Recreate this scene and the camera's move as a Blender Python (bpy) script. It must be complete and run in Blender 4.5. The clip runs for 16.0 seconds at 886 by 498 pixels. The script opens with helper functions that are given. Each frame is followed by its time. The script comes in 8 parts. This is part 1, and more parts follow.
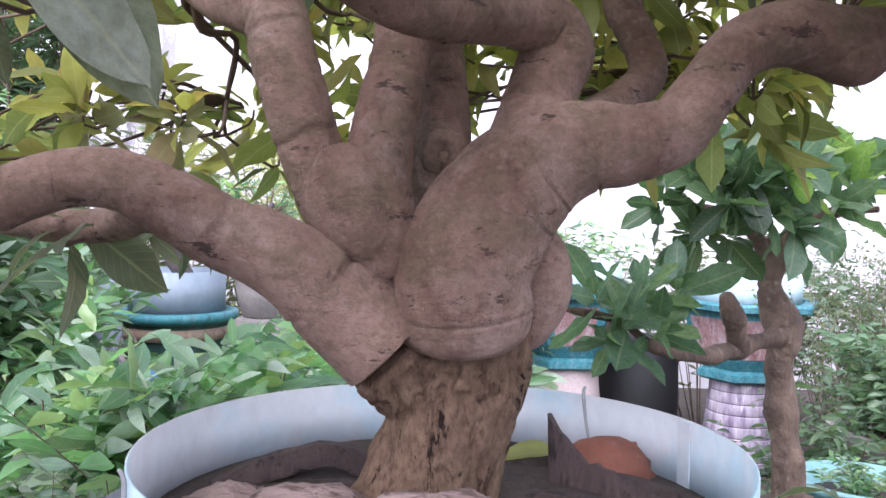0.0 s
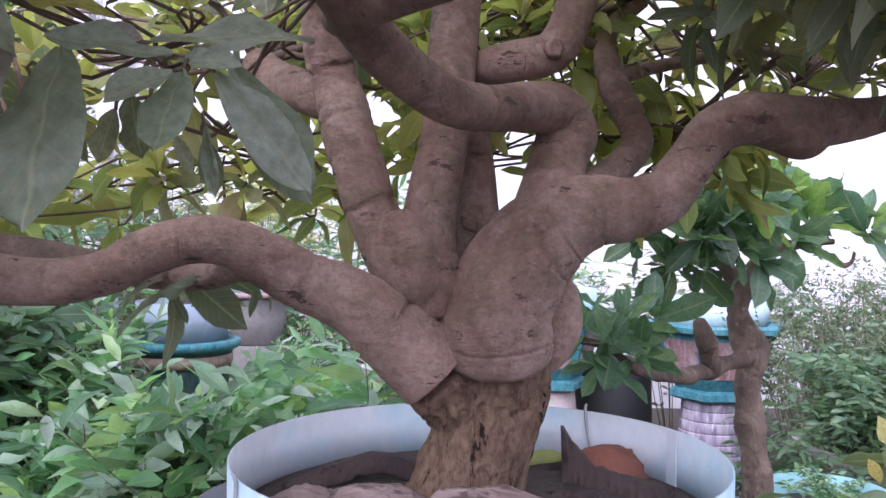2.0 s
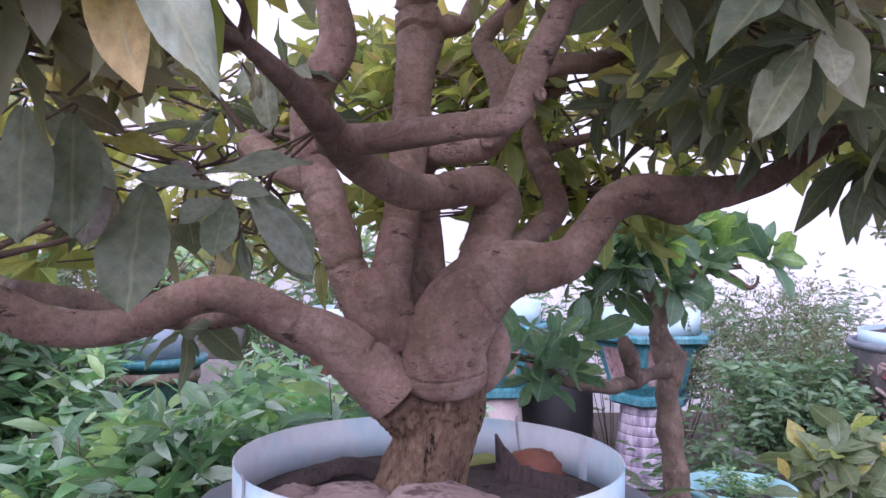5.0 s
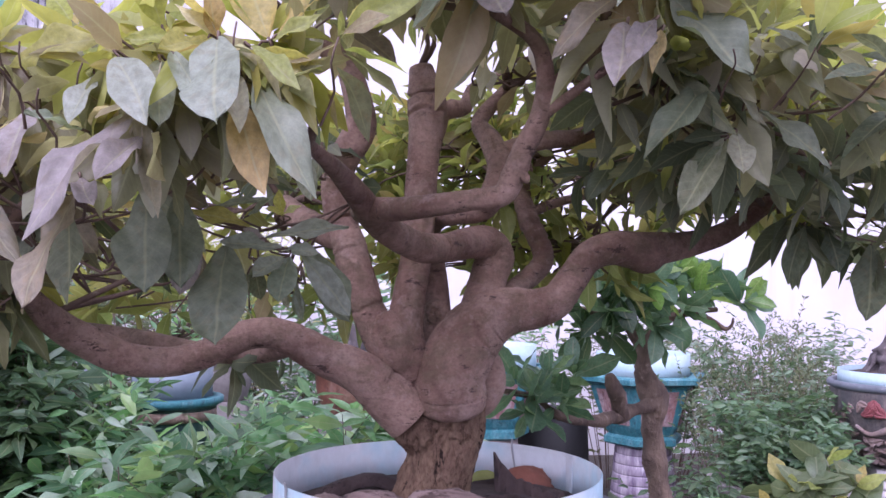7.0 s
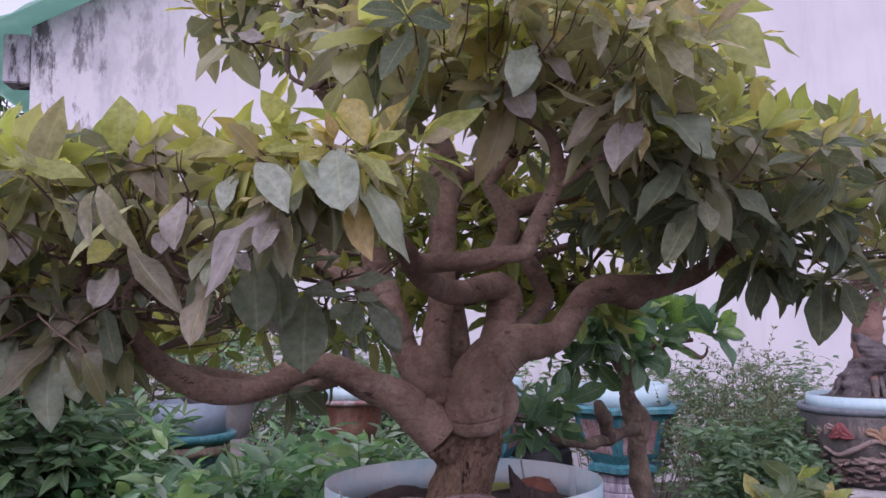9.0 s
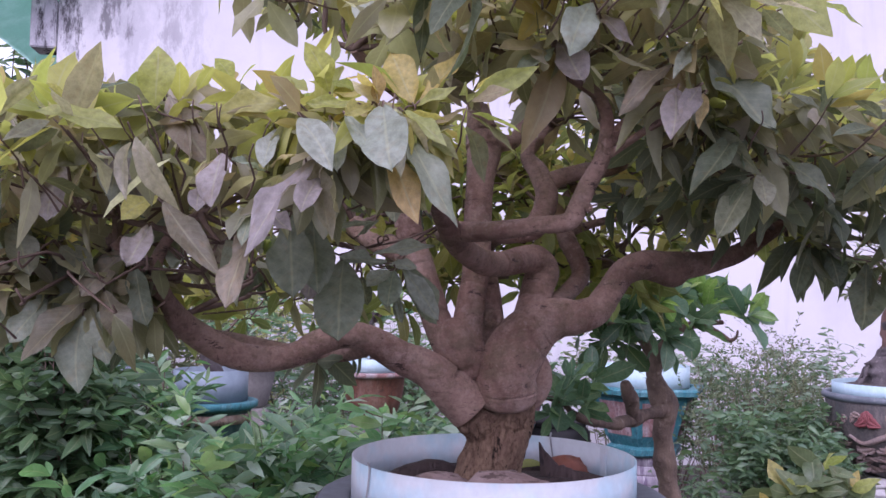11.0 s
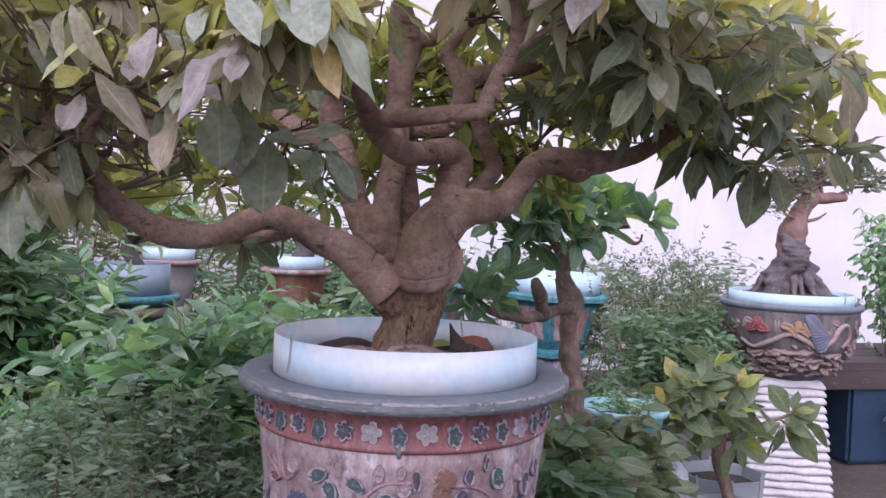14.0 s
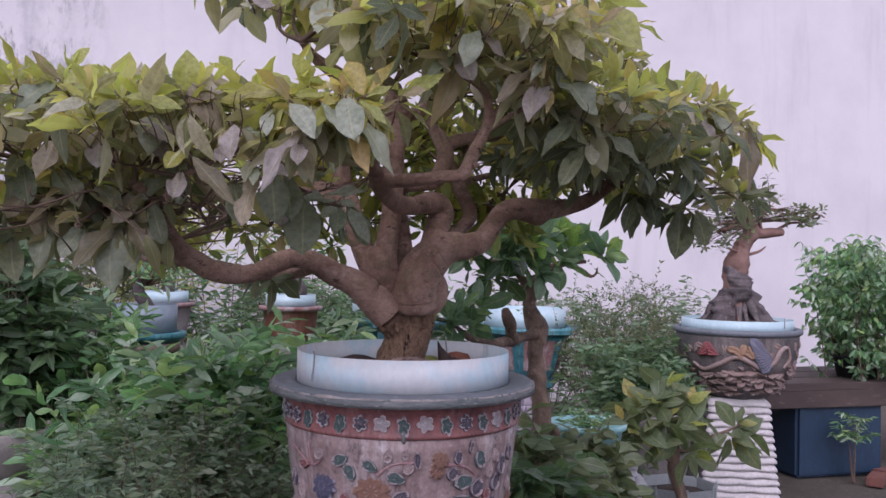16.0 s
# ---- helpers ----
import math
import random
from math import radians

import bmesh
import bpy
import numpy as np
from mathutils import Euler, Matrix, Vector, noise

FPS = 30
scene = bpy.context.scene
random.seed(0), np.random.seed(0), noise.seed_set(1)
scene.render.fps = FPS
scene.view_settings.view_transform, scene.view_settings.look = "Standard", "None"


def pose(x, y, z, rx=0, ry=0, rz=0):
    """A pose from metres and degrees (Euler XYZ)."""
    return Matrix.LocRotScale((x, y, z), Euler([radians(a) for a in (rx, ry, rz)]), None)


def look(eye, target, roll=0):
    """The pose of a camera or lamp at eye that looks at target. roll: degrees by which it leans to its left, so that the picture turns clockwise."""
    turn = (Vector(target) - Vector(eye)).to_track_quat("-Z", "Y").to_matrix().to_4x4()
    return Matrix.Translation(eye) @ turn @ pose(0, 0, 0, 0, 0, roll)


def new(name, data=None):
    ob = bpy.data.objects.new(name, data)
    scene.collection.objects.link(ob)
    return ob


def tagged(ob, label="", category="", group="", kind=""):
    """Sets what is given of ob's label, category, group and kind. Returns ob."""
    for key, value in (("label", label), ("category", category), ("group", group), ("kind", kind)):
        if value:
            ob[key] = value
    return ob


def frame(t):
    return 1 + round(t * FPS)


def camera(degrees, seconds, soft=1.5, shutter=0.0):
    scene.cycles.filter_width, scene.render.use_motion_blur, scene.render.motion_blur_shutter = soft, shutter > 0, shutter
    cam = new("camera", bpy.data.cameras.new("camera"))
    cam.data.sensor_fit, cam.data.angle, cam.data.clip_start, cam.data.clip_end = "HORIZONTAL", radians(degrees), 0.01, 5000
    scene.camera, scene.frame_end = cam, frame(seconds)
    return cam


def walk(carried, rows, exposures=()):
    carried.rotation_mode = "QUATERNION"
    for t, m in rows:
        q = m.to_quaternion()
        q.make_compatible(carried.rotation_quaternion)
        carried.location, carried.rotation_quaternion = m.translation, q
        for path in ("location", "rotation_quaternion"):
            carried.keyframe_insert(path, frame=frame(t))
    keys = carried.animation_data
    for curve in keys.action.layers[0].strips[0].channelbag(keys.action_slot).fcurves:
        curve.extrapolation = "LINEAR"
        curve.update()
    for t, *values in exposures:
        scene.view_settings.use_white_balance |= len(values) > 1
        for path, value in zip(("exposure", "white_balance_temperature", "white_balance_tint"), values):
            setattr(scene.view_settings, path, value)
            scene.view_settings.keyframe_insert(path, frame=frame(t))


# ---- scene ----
cam = camera(54.8, 16.0)

PATH = [
    (0, (-0.02, -0.679, 1.333), (0.03, 1.319, 1.249), 1.2),
    (0.5, (-0.029, -0.702, 1.339), (0.014, 1.296, 1.26), 0.9),
    (1, (-0.048, -0.743, 1.351), (0.009, 1.256, 1.289), 0.8),
    (1.5, (-0.076, -0.796, 1.349), (0.016, 1.201, 1.305), 0.8),
    (2, (-0.087, -0.834, 1.358), (0.032, 1.162, 1.33), 0.8),
    (2.5, (-0.098, -0.876, 1.364), (0.045, 1.119, 1.346), 1.2),
    (3, (-0.111, -0.925, 1.377), (0.065, 1.068, 1.361), 1.3),
    (3.5, (-0.125, -0.958, 1.374), (0.086, 1.031, 1.345), 1.0),
    (4, (-0.128, -1.004, 1.394), (0.119, 0.981, 1.388), 0.6),
    (4.2, (-0.111, -1.006, 1.411), (0.125, 0.979, 1.37), 0.9),
    (6.5, (-0.124, -1.233, 1.414), (0.114, 0.752, 1.496), 0.4),
    (7, (-0.15, -1.269, 1.414), (0.092, 0.714, 1.508), 0.4),
    (7.5, (-0.196, -1.352, 1.401), (0.083, 0.626, 1.499), -0.6),
    (8, (-0.22, -1.421, 1.398), (0.105, 0.549, 1.512), -1.2),
    (8.5, (-0.236, -1.473, 1.41), (0.095, 0.494, 1.557), -1.2),
    (9, (-0.259, -1.498, 1.414), (0.042, 0.471, 1.595), -0.8),
    (9.2, (-0.27, -1.512, 1.416), (0.023, 0.457, 1.609), -1.0),
    (11.3, (-0.281, -1.443, 1.404), (-0.018, 0.536, 1.517), 1.2),
    (11.5, (-0.275, -1.439, 1.404), (0.019, 0.537, 1.506), 1.2),
    (12, (-0.269, -1.456, 1.358), (0.059, 0.516, 1.404), 0.8),
    (12.5, (-0.268, -1.475, 1.317), (0.091, 0.492, 1.27), 0.8),
    (13, (-0.271, -1.473, 1.284), (0.121, 0.484, 1.158), 1.3),
    (13.5, (-0.275, -1.483, 1.314), (0.165, 0.465, 1.21), 2.0),
    (14, (-0.285, -1.543, 1.36), (0.154, 0.407, 1.291), 2.2),
    (14.5, (-0.291, -1.624, 1.36), (0.128, 0.331, 1.294), 1.4),
    (15, (-0.335, -1.759, 1.359), (0.096, 0.193, 1.309), 1.2),
    (15.5, (-0.389, -1.867, 1.357), (0.083, 0.077, 1.351), 0.9),
    (16, (-0.415, -1.914, 1.35), (0.094, 0.02, 1.38), 1.0),
]
walk(cam, [(t, look(eye, target, roll)) for t, eye, target, roll in PATH],
     [(0.0, 1.92, 5850, 22), (1.0, 1.80, 5750, 24), (2.0, 1.60, 5650, 26), (4.0, 1.44, 5600, 31), (7.0, 1.31, 5600, 38), (8.5, 0.74, 5850, 37), (9.0, 0.55, 5850, 34), (11.5, 1.06, 5620, 38), (13.0, 1.19, 5800, 31), (14.5, 1.03, 5850, 31), (15.3, 0.78, 5920, 30), (16.0, 0.56, 6000, 29)])

# ---- sky and sun: a bright, even overcast ----
world = bpy.data.worlds.new("overcast_sky")
scene.world = world
world.use_nodes = True
wn = world.node_tree
sky = wn.nodes.new("ShaderNodeTexSky")
sky.sky_type, sky.sun_disc = "NISHITA", False
sky.sun_elevation, sky.sun_rotation = radians(47), radians(204)
grey = wn.nodes.new("ShaderNodeHueSaturation")
grey.inputs["Saturation"].default_value = 0.22
wn.links.new(sky.outputs[0], grey.inputs["Color"])
wn.links.new(grey.outputs[0], wn.nodes["Background"].inputs[0])
wn.nodes["Background"].inputs[1].default_value = 0.15
lamp = bpy.data.lights.new("sun", "SUN")
lamp.energy, lamp.angle, lamp.color = 1.5, radians(60), (1.0, 0.97, 0.95)
sun = new("sun", lamp)
sun.matrix_basis = look((-2.0, -4.5, 6.5), (0, 0, 1.2))

# ---- helpers for building ----


def thing(name, at=(0, 0, 0), label="", category="", group="", kind=""):
    ob = new(name)
    ob.location = at
    ob.empty_display_size = 0.1
    return tagged(ob, label, category, group, kind)


def part(name, mesh, material, parent=None, label="", smooth=True, kind=""):
    """Links a bmesh or a (verts, faces) pair, given in world places, as one mesh object."""
    me = bpy.data.meshes.new(name)
    if isinstance(mesh, tuple):
        me.from_pydata([tuple(v) for v in mesh[0]], [], [tuple(f) for f in mesh[1]])
    else:
        mesh.to_mesh(me)
        mesh.free()
    me.materials.append(material)
    if smooth:
        me.polygons.foreach_set("use_smooth", [True] * len(me.polygons))
    me.update()
    ob = new(name, me)
    if parent is not None:
        ob.parent = parent
        p, base = parent, Vector((0, 0, 0))
        while p is not None:
            base += p.location
            p = p.parent
        ob.location = -base
    return tagged(ob, label, kind=kind)


def shared(name, me, parent, m, label=""):
    """One more object on a shared mesh, at the world pose m, under a parent that only has a place."""
    ob = new(name, me)
    ob.parent = parent
    p, base = parent, Vector((0, 0, 0))
    while p is not None:
        base += p.location
        p = p.parent
    ob.matrix_basis = Matrix.Translation(-base) @ m
    return tagged(ob, label)


def smooth_line(pts, step):
    """Catmull-Rom through rows of numbers, resampled about every step."""
    p = np.array(pts, float)
    p = np.vstack([2 * p[0] - p[1], p, 2 * p[-1] - p[-2]])
    out = []
    for i in range(1, len(p) - 2):
        a, b, c, d = p[i - 1], p[i], p[i + 1], p[i + 2]
        n = max(2, int(np.linalg.norm(c[:3] - b[:3]) / step))
        for k in range(n):
            t = k / n
            out.append(0.5 * (2 * b + (c - a) * t + (2 * a - 5 * b + 4 * c - d) * t * t + (3 * b - a - 3 * c + d) * t ** 3))
    out.append(p[-2])
    return np.array(out)


def tube(pts, seg=12, step=0.012, rough=0.0, grain=30.0, creases=(), fissure=0.0, cap=0.5, seed=0.0):
    """A limb along rows of x, y, z, radius, with a lumpy skin. creases: (place along 0..1, depth) rings; cap: how far the ends bulge."""
    line = smooth_line(pts, step)
    c, r = line[:, :3], np.maximum(line[:, 3], 0.0008)
    tang = np.gradient(c, axis=0)
    tang /= np.linalg.norm(tang, axis=1)[:, None] + 1e-9
    up = np.array([0.31, 0.87, 0.38])
    verts, n = [], len(c)
    along = np.r_[0, np.cumsum(np.linalg.norm(np.diff(c, axis=0), axis=1))]
    total = along[-1]
    along /= total
    # rounded ends
    rings = []
    for k in (0.25, 0.6, 0.88 if cap > 0.1 else 0.97):
        rings.append((c[0] - tang[0] * r[0] * cap * math.sqrt(max(0, 1 - k * k)), tang[0], r[0] * k, 0.0))
    for i in range(n):
        rings.append((c[i], tang[i], r[i], along[i]))
    for k in (0.88, 0.6, 0.25):
        rings.append((c[-1] + tang[-1] * r[-1] * cap * math.sqrt(max(0, 1 - k * k)), tang[-1], r[-1] * k, 1.0))
    for q, t, rad, s in rings:
        up = up - t * (up @ t)
        up /= np.linalg.norm(up)
        side = np.cross(t, up)
        for k in range(seg):
            a = 2 * math.pi * k / seg
            d = up * math.cos(a) + side * math.sin(a)
            dent = 1.0
            for at, depth in creases:
                u = (s - at) * total + 0.006 * noise.noise(Vector((math.cos(a) * 1.5, math.sin(a) * 1.5, at * 40 + seed)))
                fade = max(0.0, min(1.0, 0.75 + 1.3 * noise.noise(Vector((math.cos(a), math.sin(a), at * 90 + seed)))))
                dent += 1.8 * depth * fade * (0.22 * math.exp(-((u - 0.006) / 0.004) ** 2) - math.exp(-(u / 0.0026) ** 2))
            e = rad * dent
            if rough:
                w = Vector(q + d * rad) * grain
                e += rough * rad * noise.noise(w * 0.35 + Vector((seed, 0, 0))) * 1.6 + rough * rad * 0.4 * noise.noise(w + Vector((0, seed, 0)))
            if fissure:
                w = Vector((math.cos(a) * 3.6, math.sin(a) * 3.6, q[2] * 11 + seed))
                w2 = Vector((math.cos(a) * 11, math.sin(a) * 11, q[2] * 26 + seed))
                ridge = min(0.5, abs(noise.noise(w)) * 1.5) + min(0.35, abs(noise.noise(w2)) * 1.2) + 0.5 * abs(noise.noise(w2 * 2.3))
                e += fissure * rad * (ridge - 0.6)
                neck = math.exp(-((q[2] - 1.216) / 0.017) ** 2)  # torn bark under the limbs
                torn = abs(noise.noise(Vector((math.cos(a) * 5.5, math.sin(a) * 5.5, q[2] * 48 + seed)))) * 1.6 + abs(noise.noise(Vector((math.cos(a) * 15, math.sin(a) * 15, q[2] * 110)))) * 0.9
                e += 0.30 * rad * neck * (min(torn, 0.9) - 0.62)
            verts.append(q + d * e)
    faces = []
    m = len(rings)
    for i in range(m - 1):
        for k in range(seg):
            a, b = i * seg + k, i * seg + (k + 1) % seg
            faces.append((a, b, b + seg, a + seg))
    faces.append(tuple(range(seg - 1, -1, -1)))
    faces.append(tuple(range((m - 1) * seg, m * seg)))
    return verts, faces


def join(*meshes):
    verts, faces = [], []
    for v, f in meshes:
        o = len(verts)
        verts += list(v)
        faces += [tuple(i + o for i in g) for g in f]
    return verts, faces


def lathe(profile, at=(0, 0, 0), seg=64, sides=0, wobble=0.0, twist=0.0):
    """A turned solid from rows of radius, height, closed at both ends when the radius is not zero. sides: a polygon in place of a circle."""
    n = sides or seg
    verts, faces = [], []
    for r, z in profile:
        for k in range(n):
            a = 2 * math.pi * k / n + twist
            e = r * (1 + wobble * noise.noise(Vector((math.cos(a) * 2, math.sin(a) * 2, z * 9))))
            verts.append((at[0] + e * math.cos(a), at[1] + e * math.sin(a), at[2] + z))
    for i in range(len(profile) - 1):
        for k in range(n):
            a, b = i * n + k, i * n + (k + 1) % n
            faces.append((a, b, b + n, a + n))
    faces.append(tuple(range(n - 1, -1, -1)))
    faces.append(tuple(range((len(profile) - 1) * n, len(profile) * n)))
    return verts, faces


def hollow(profile_out, profile_in, at=(0, 0, 0), seg=64, sides=0, twist=0.0):
    """An open vessel: the outer profile upwards and the inner one downwards make one skin, open to the inner floor."""
    return lathe(list(profile_out) + list(profile_in), at, seg, sides, 0.0, twist)


def ring_wall(r1, r2, z1, z2, at=(0, 0, 0), seg=96, bow=0.0):
    """A thin upright band, closed all round."""
    prof = [(r2, z1), (r2 + bow, z2), (r1 + bow, z2), (r1, z1)]
    verts, faces = [], []
    for r, z in prof:
        for k in range(seg):
            a = 2 * math.pi * k / seg
            e = r + 0.0012 * noise.noise(Vector((math.cos(a) * 2, math.sin(a) * 2, z * 6)))
            verts.append((at[0] + e * math.cos(a), at[1] + e * math.sin(a), at[2] + z))
    for i in range(4):
        for k in range(seg):
            a, b = i * seg + k, i * seg + (k + 1) % seg
            j = (i + 1) % 4
            faces.append((a, b, j * seg + (k + 1) % seg, j * seg + k))
    return verts, faces


def block(x1, x2, y1, y2, z1, z2, bevel=0.0, turn=0.0):
    bm = bmesh.new()
    bmesh.ops.create_cube(bm, size=1)
    bmesh.ops.scale(bm, verts=bm.verts, vec=(x2 - x1, y2 - y1, z2 - z1))
    if bevel:
        bmesh.ops.bevel(bm, geom=bm.edges[:], offset=bevel, segments=2, affect="EDGES")
    bmesh.ops.rotate(bm, verts=bm.verts, cent=(0, 0, 0), matrix=Matrix.Rotation(radians(turn), 3, "Z"))
    bmesh.ops.translate(bm, verts=bm.verts, vec=((x1 + x2) / 2, (y1 + y2) / 2, (z1 + z2) / 2))
    return bm


# ---- materials ----
def nodes_of(name, rough=0.7, metal=0.0, spec=0.5):
    m = bpy.data.materials.new(name)
    m.use_nodes = True
    b = m.node_tree.nodes["Principled BSDF"]
    b.inputs["Roughness"].default_value, b.inputs["Metallic"].default_value = rough, metal
    b.inputs["Specular IOR Level"].default_value = spec
    return m, m.node_tree, b


def tex(nt, scale, detail=5.0, stretch=(1, 1, 1), rough=0.6):
    co = nt.nodes.new("ShaderNodeTexCoord")
    mp = nt.nodes.new("ShaderNodeMapping")
    mp.inputs["Scale"].default_value = stretch
    n = nt.nodes.new("ShaderNodeTexNoise")
    n.inputs["Scale"].default_value, n.inputs["Detail"].default_value, n.inputs["Roughness"].default_value = scale, detail, rough
    nt.links.new(co.outputs["Object"], mp.inputs["Vector"])
    nt.links.new(mp.outputs["Vector"], n.inputs["Vector"])
    return n.outputs["Fac"]


def ramp(nt, fac, stops):
    r = nt.nodes.new("ShaderNodeValToRGB")
    e = r.color_ramp.elements
    while len(e) < len(stops):
        e.new(0.5)
    for el, (p, c) in zip(e, stops):
        el.position, el.color = p, (*c, 1) if len(c) == 3 else c
    nt.links.new(fac, r.inputs["Fac"])
    return r.outputs["Color"]


def blend(nt, fac, a, b, mode="MIX"):
    m = nt.nodes.new("ShaderNodeMix")
    m.data_type, m.blend_type = "RGBA", mode
    for sock, v in ((m.inputs[0], fac), (m.inputs[6], a), (m.inputs[7], b)):
        if isinstance(v, (int, float)):
            sock.default_value = v
        elif isinstance(v, tuple):
            sock.default_value = (*v, 1)
        else:
            nt.links.new(v, sock)
    return m.outputs[2]


def bump(nt, b, height, strength=0.4, dist=0.004):
    n = nt.nodes.new("ShaderNodeBump")
    n.inputs["Strength"].default_value, n.inputs["Distance"].default_value = strength, dist
    nt.links.new(height, n.inputs["Height"])
    nt.links.new(n.outputs["Normal"], b.inputs["Normal"])


W = (1, 1, 1)
K = (0, 0, 0)


def surface(name, a, b, c=None, rough=0.75, coarse=6.0, fine=60.0, stretch=W, relief=0.4, dist=0.003, spot=0.62, spec=0.5, metal=0.0):
    """Two tones in broad patches, a third in small worn spots, and a fine relief."""
    m, nt, bs = nodes_of(name, rough, metal, spec)
    big, small = tex(nt, coarse, 4, stretch), tex(nt, fine, 6, stretch)
    col = blend(nt, ramp(nt, big, [(0.35, K), (0.65, W)]), a, b)
    if c:
        col = blend(nt, ramp(nt, small, [(spot, K), (spot + 0.1, W)]), col, c)
    col = blend(nt, 0.35, col, ramp(nt, small, [(0.3, (0.25, 0.25, 0.25)), (0.7, W)]), "MULTIPLY")
    nt.links.new(col, bs.inputs["Base Color"])
    rr = nt.nodes.new("ShaderNodeMapRange")
    rr.inputs["To Min"].default_value, rr.inputs["To Max"].default_value = max(0.05, rough - 0.12), min(1, rough + 0.12)
    nt.links.new(big, rr.inputs["Value"])
    nt.links.new(rr.outputs[0], bs.inputs["Roughness"])
    bump(nt, bs, small, relief, dist)
    return m


def leaf_material(name, tones, rough=0.5, through_light=0.3, spec=0.45, brown=0.5):
    """Leaves that differ from one to the next: pale midrib, faint side veins, mottling and brown blotches; they let some light through."""
    m, nt, bs = nodes_of(name, rough, 0, spec)
    geo, info = nt.nodes.new("ShaderNodeNewGeometry"), nt.nodes.new("ShaderNodeObjectInfo")
    add, fr = nt.nodes.new("ShaderNodeMath"), nt.nodes.new("ShaderNodeMath")
    fr.operation = "FRACT"
    nt.links.new(geo.outputs["Random Per Island"], add.inputs[0])
    nt.links.new(info.outputs["Random"], add.inputs[1])
    nt.links.new(add.outputs[0], fr.inputs[0])
    col = ramp(nt, fr.outputs[0], [(i / (len(tones) - 1), t) for i, t in enumerate(tones)])
    uv = nt.nodes.new("ShaderNodeUVMap")
    uv.uv_map = "blade"
    sep = nt.nodes.new("ShaderNodeSeparateXYZ")
    nt.links.new(uv.outputs[0], sep.inputs[0])

    def calc(op, a, b):
        n = nt.nodes.new("ShaderNodeMath")
        n.operation = op
        for sock, v in zip(n.inputs, (a, b)):
            if isinstance(v, (int, float)):
                sock.default_value = v
            else:
                nt.links.new(v, sock)
        return n.outputs[0]

    off = calc("ABSOLUTE", calc("SUBTRACT", sep.outputs["Y"], 0.5), 0)
    vein = calc("SINE", calc("MULTIPLY", calc("SUBTRACT", sep.outputs["X"], calc("MULTIPLY", off, 0.45)), 62.0), 0)
    mott, blot = tex(nt, 11, 3, W, 0.5), tex(nt, 8, 5, W, 0.55)
    col = blend(nt, 0.55, col, ramp(nt, mott, [(0.30, (0.42, 0.43, 0.37)), (0.68, W)]), "MULTIPLY")
    col = blend(nt, 0.35, col, ramp(nt, tex(nt, 55, 6, W, 0.7), [(0.32, (0.5, 0.48, 0.42)), (0.62, W)]), "MULTIPLY")
    col = blend(nt, ramp(nt, blot, [(0.56, K), (0.78, (brown, brown, brown))]), col, (0.26, 0.18, 0.09))
    col = blend(nt, ramp(nt, vein, [(0.80, K), (1.0, (0.13, 0.13, 0.13))]), col, (0.30, 0.32, 0.20))
    col = blend(nt, ramp(nt, off, [(0.008, (0.36, 0.36, 0.36)), (0.05, K)]), col, (0.36, 0.36, 0.22))
    nt.links.new(col, bs.inputs["Base Color"])
    tr = nt.nodes.new("ShaderNodeBsdfTranslucent")
    warm = blend(nt, 0.6, col, (0.95, 1.0, 0.5), "MULTIPLY")
    nt.links.new(blend(nt, 1.0, warm, (2.3, 2.3, 2.3), "MULTIPLY"), tr.inputs["Color"])
    mx = nt.nodes.new("ShaderNodeMixShader")
    mx.inputs[0].default_value = through_light
    nt.links.new(bs.outputs[0], mx.inputs[1])
    nt.links.new(tr.outputs[0], mx.inputs[2])
    nt.links.new(mx.outputs[0], nt.nodes["Material Output"].inputs["Surface"])
    rr = nt.nodes.new("ShaderNodeMapRange")
    rr.inputs["To Min"].default_value, rr.inputs["To Max"].default_value = rough - 0.15, rough + 0.2
    nt.links.new(blot, rr.inputs["Value"])
    nt.links.new(rr.outputs[0], bs.inputs["Roughness"])
    bump(nt, bs, calc("ADD", calc("MULTIPLY", vein, 0.3), mott), 0.2, 0.0015)
    return m


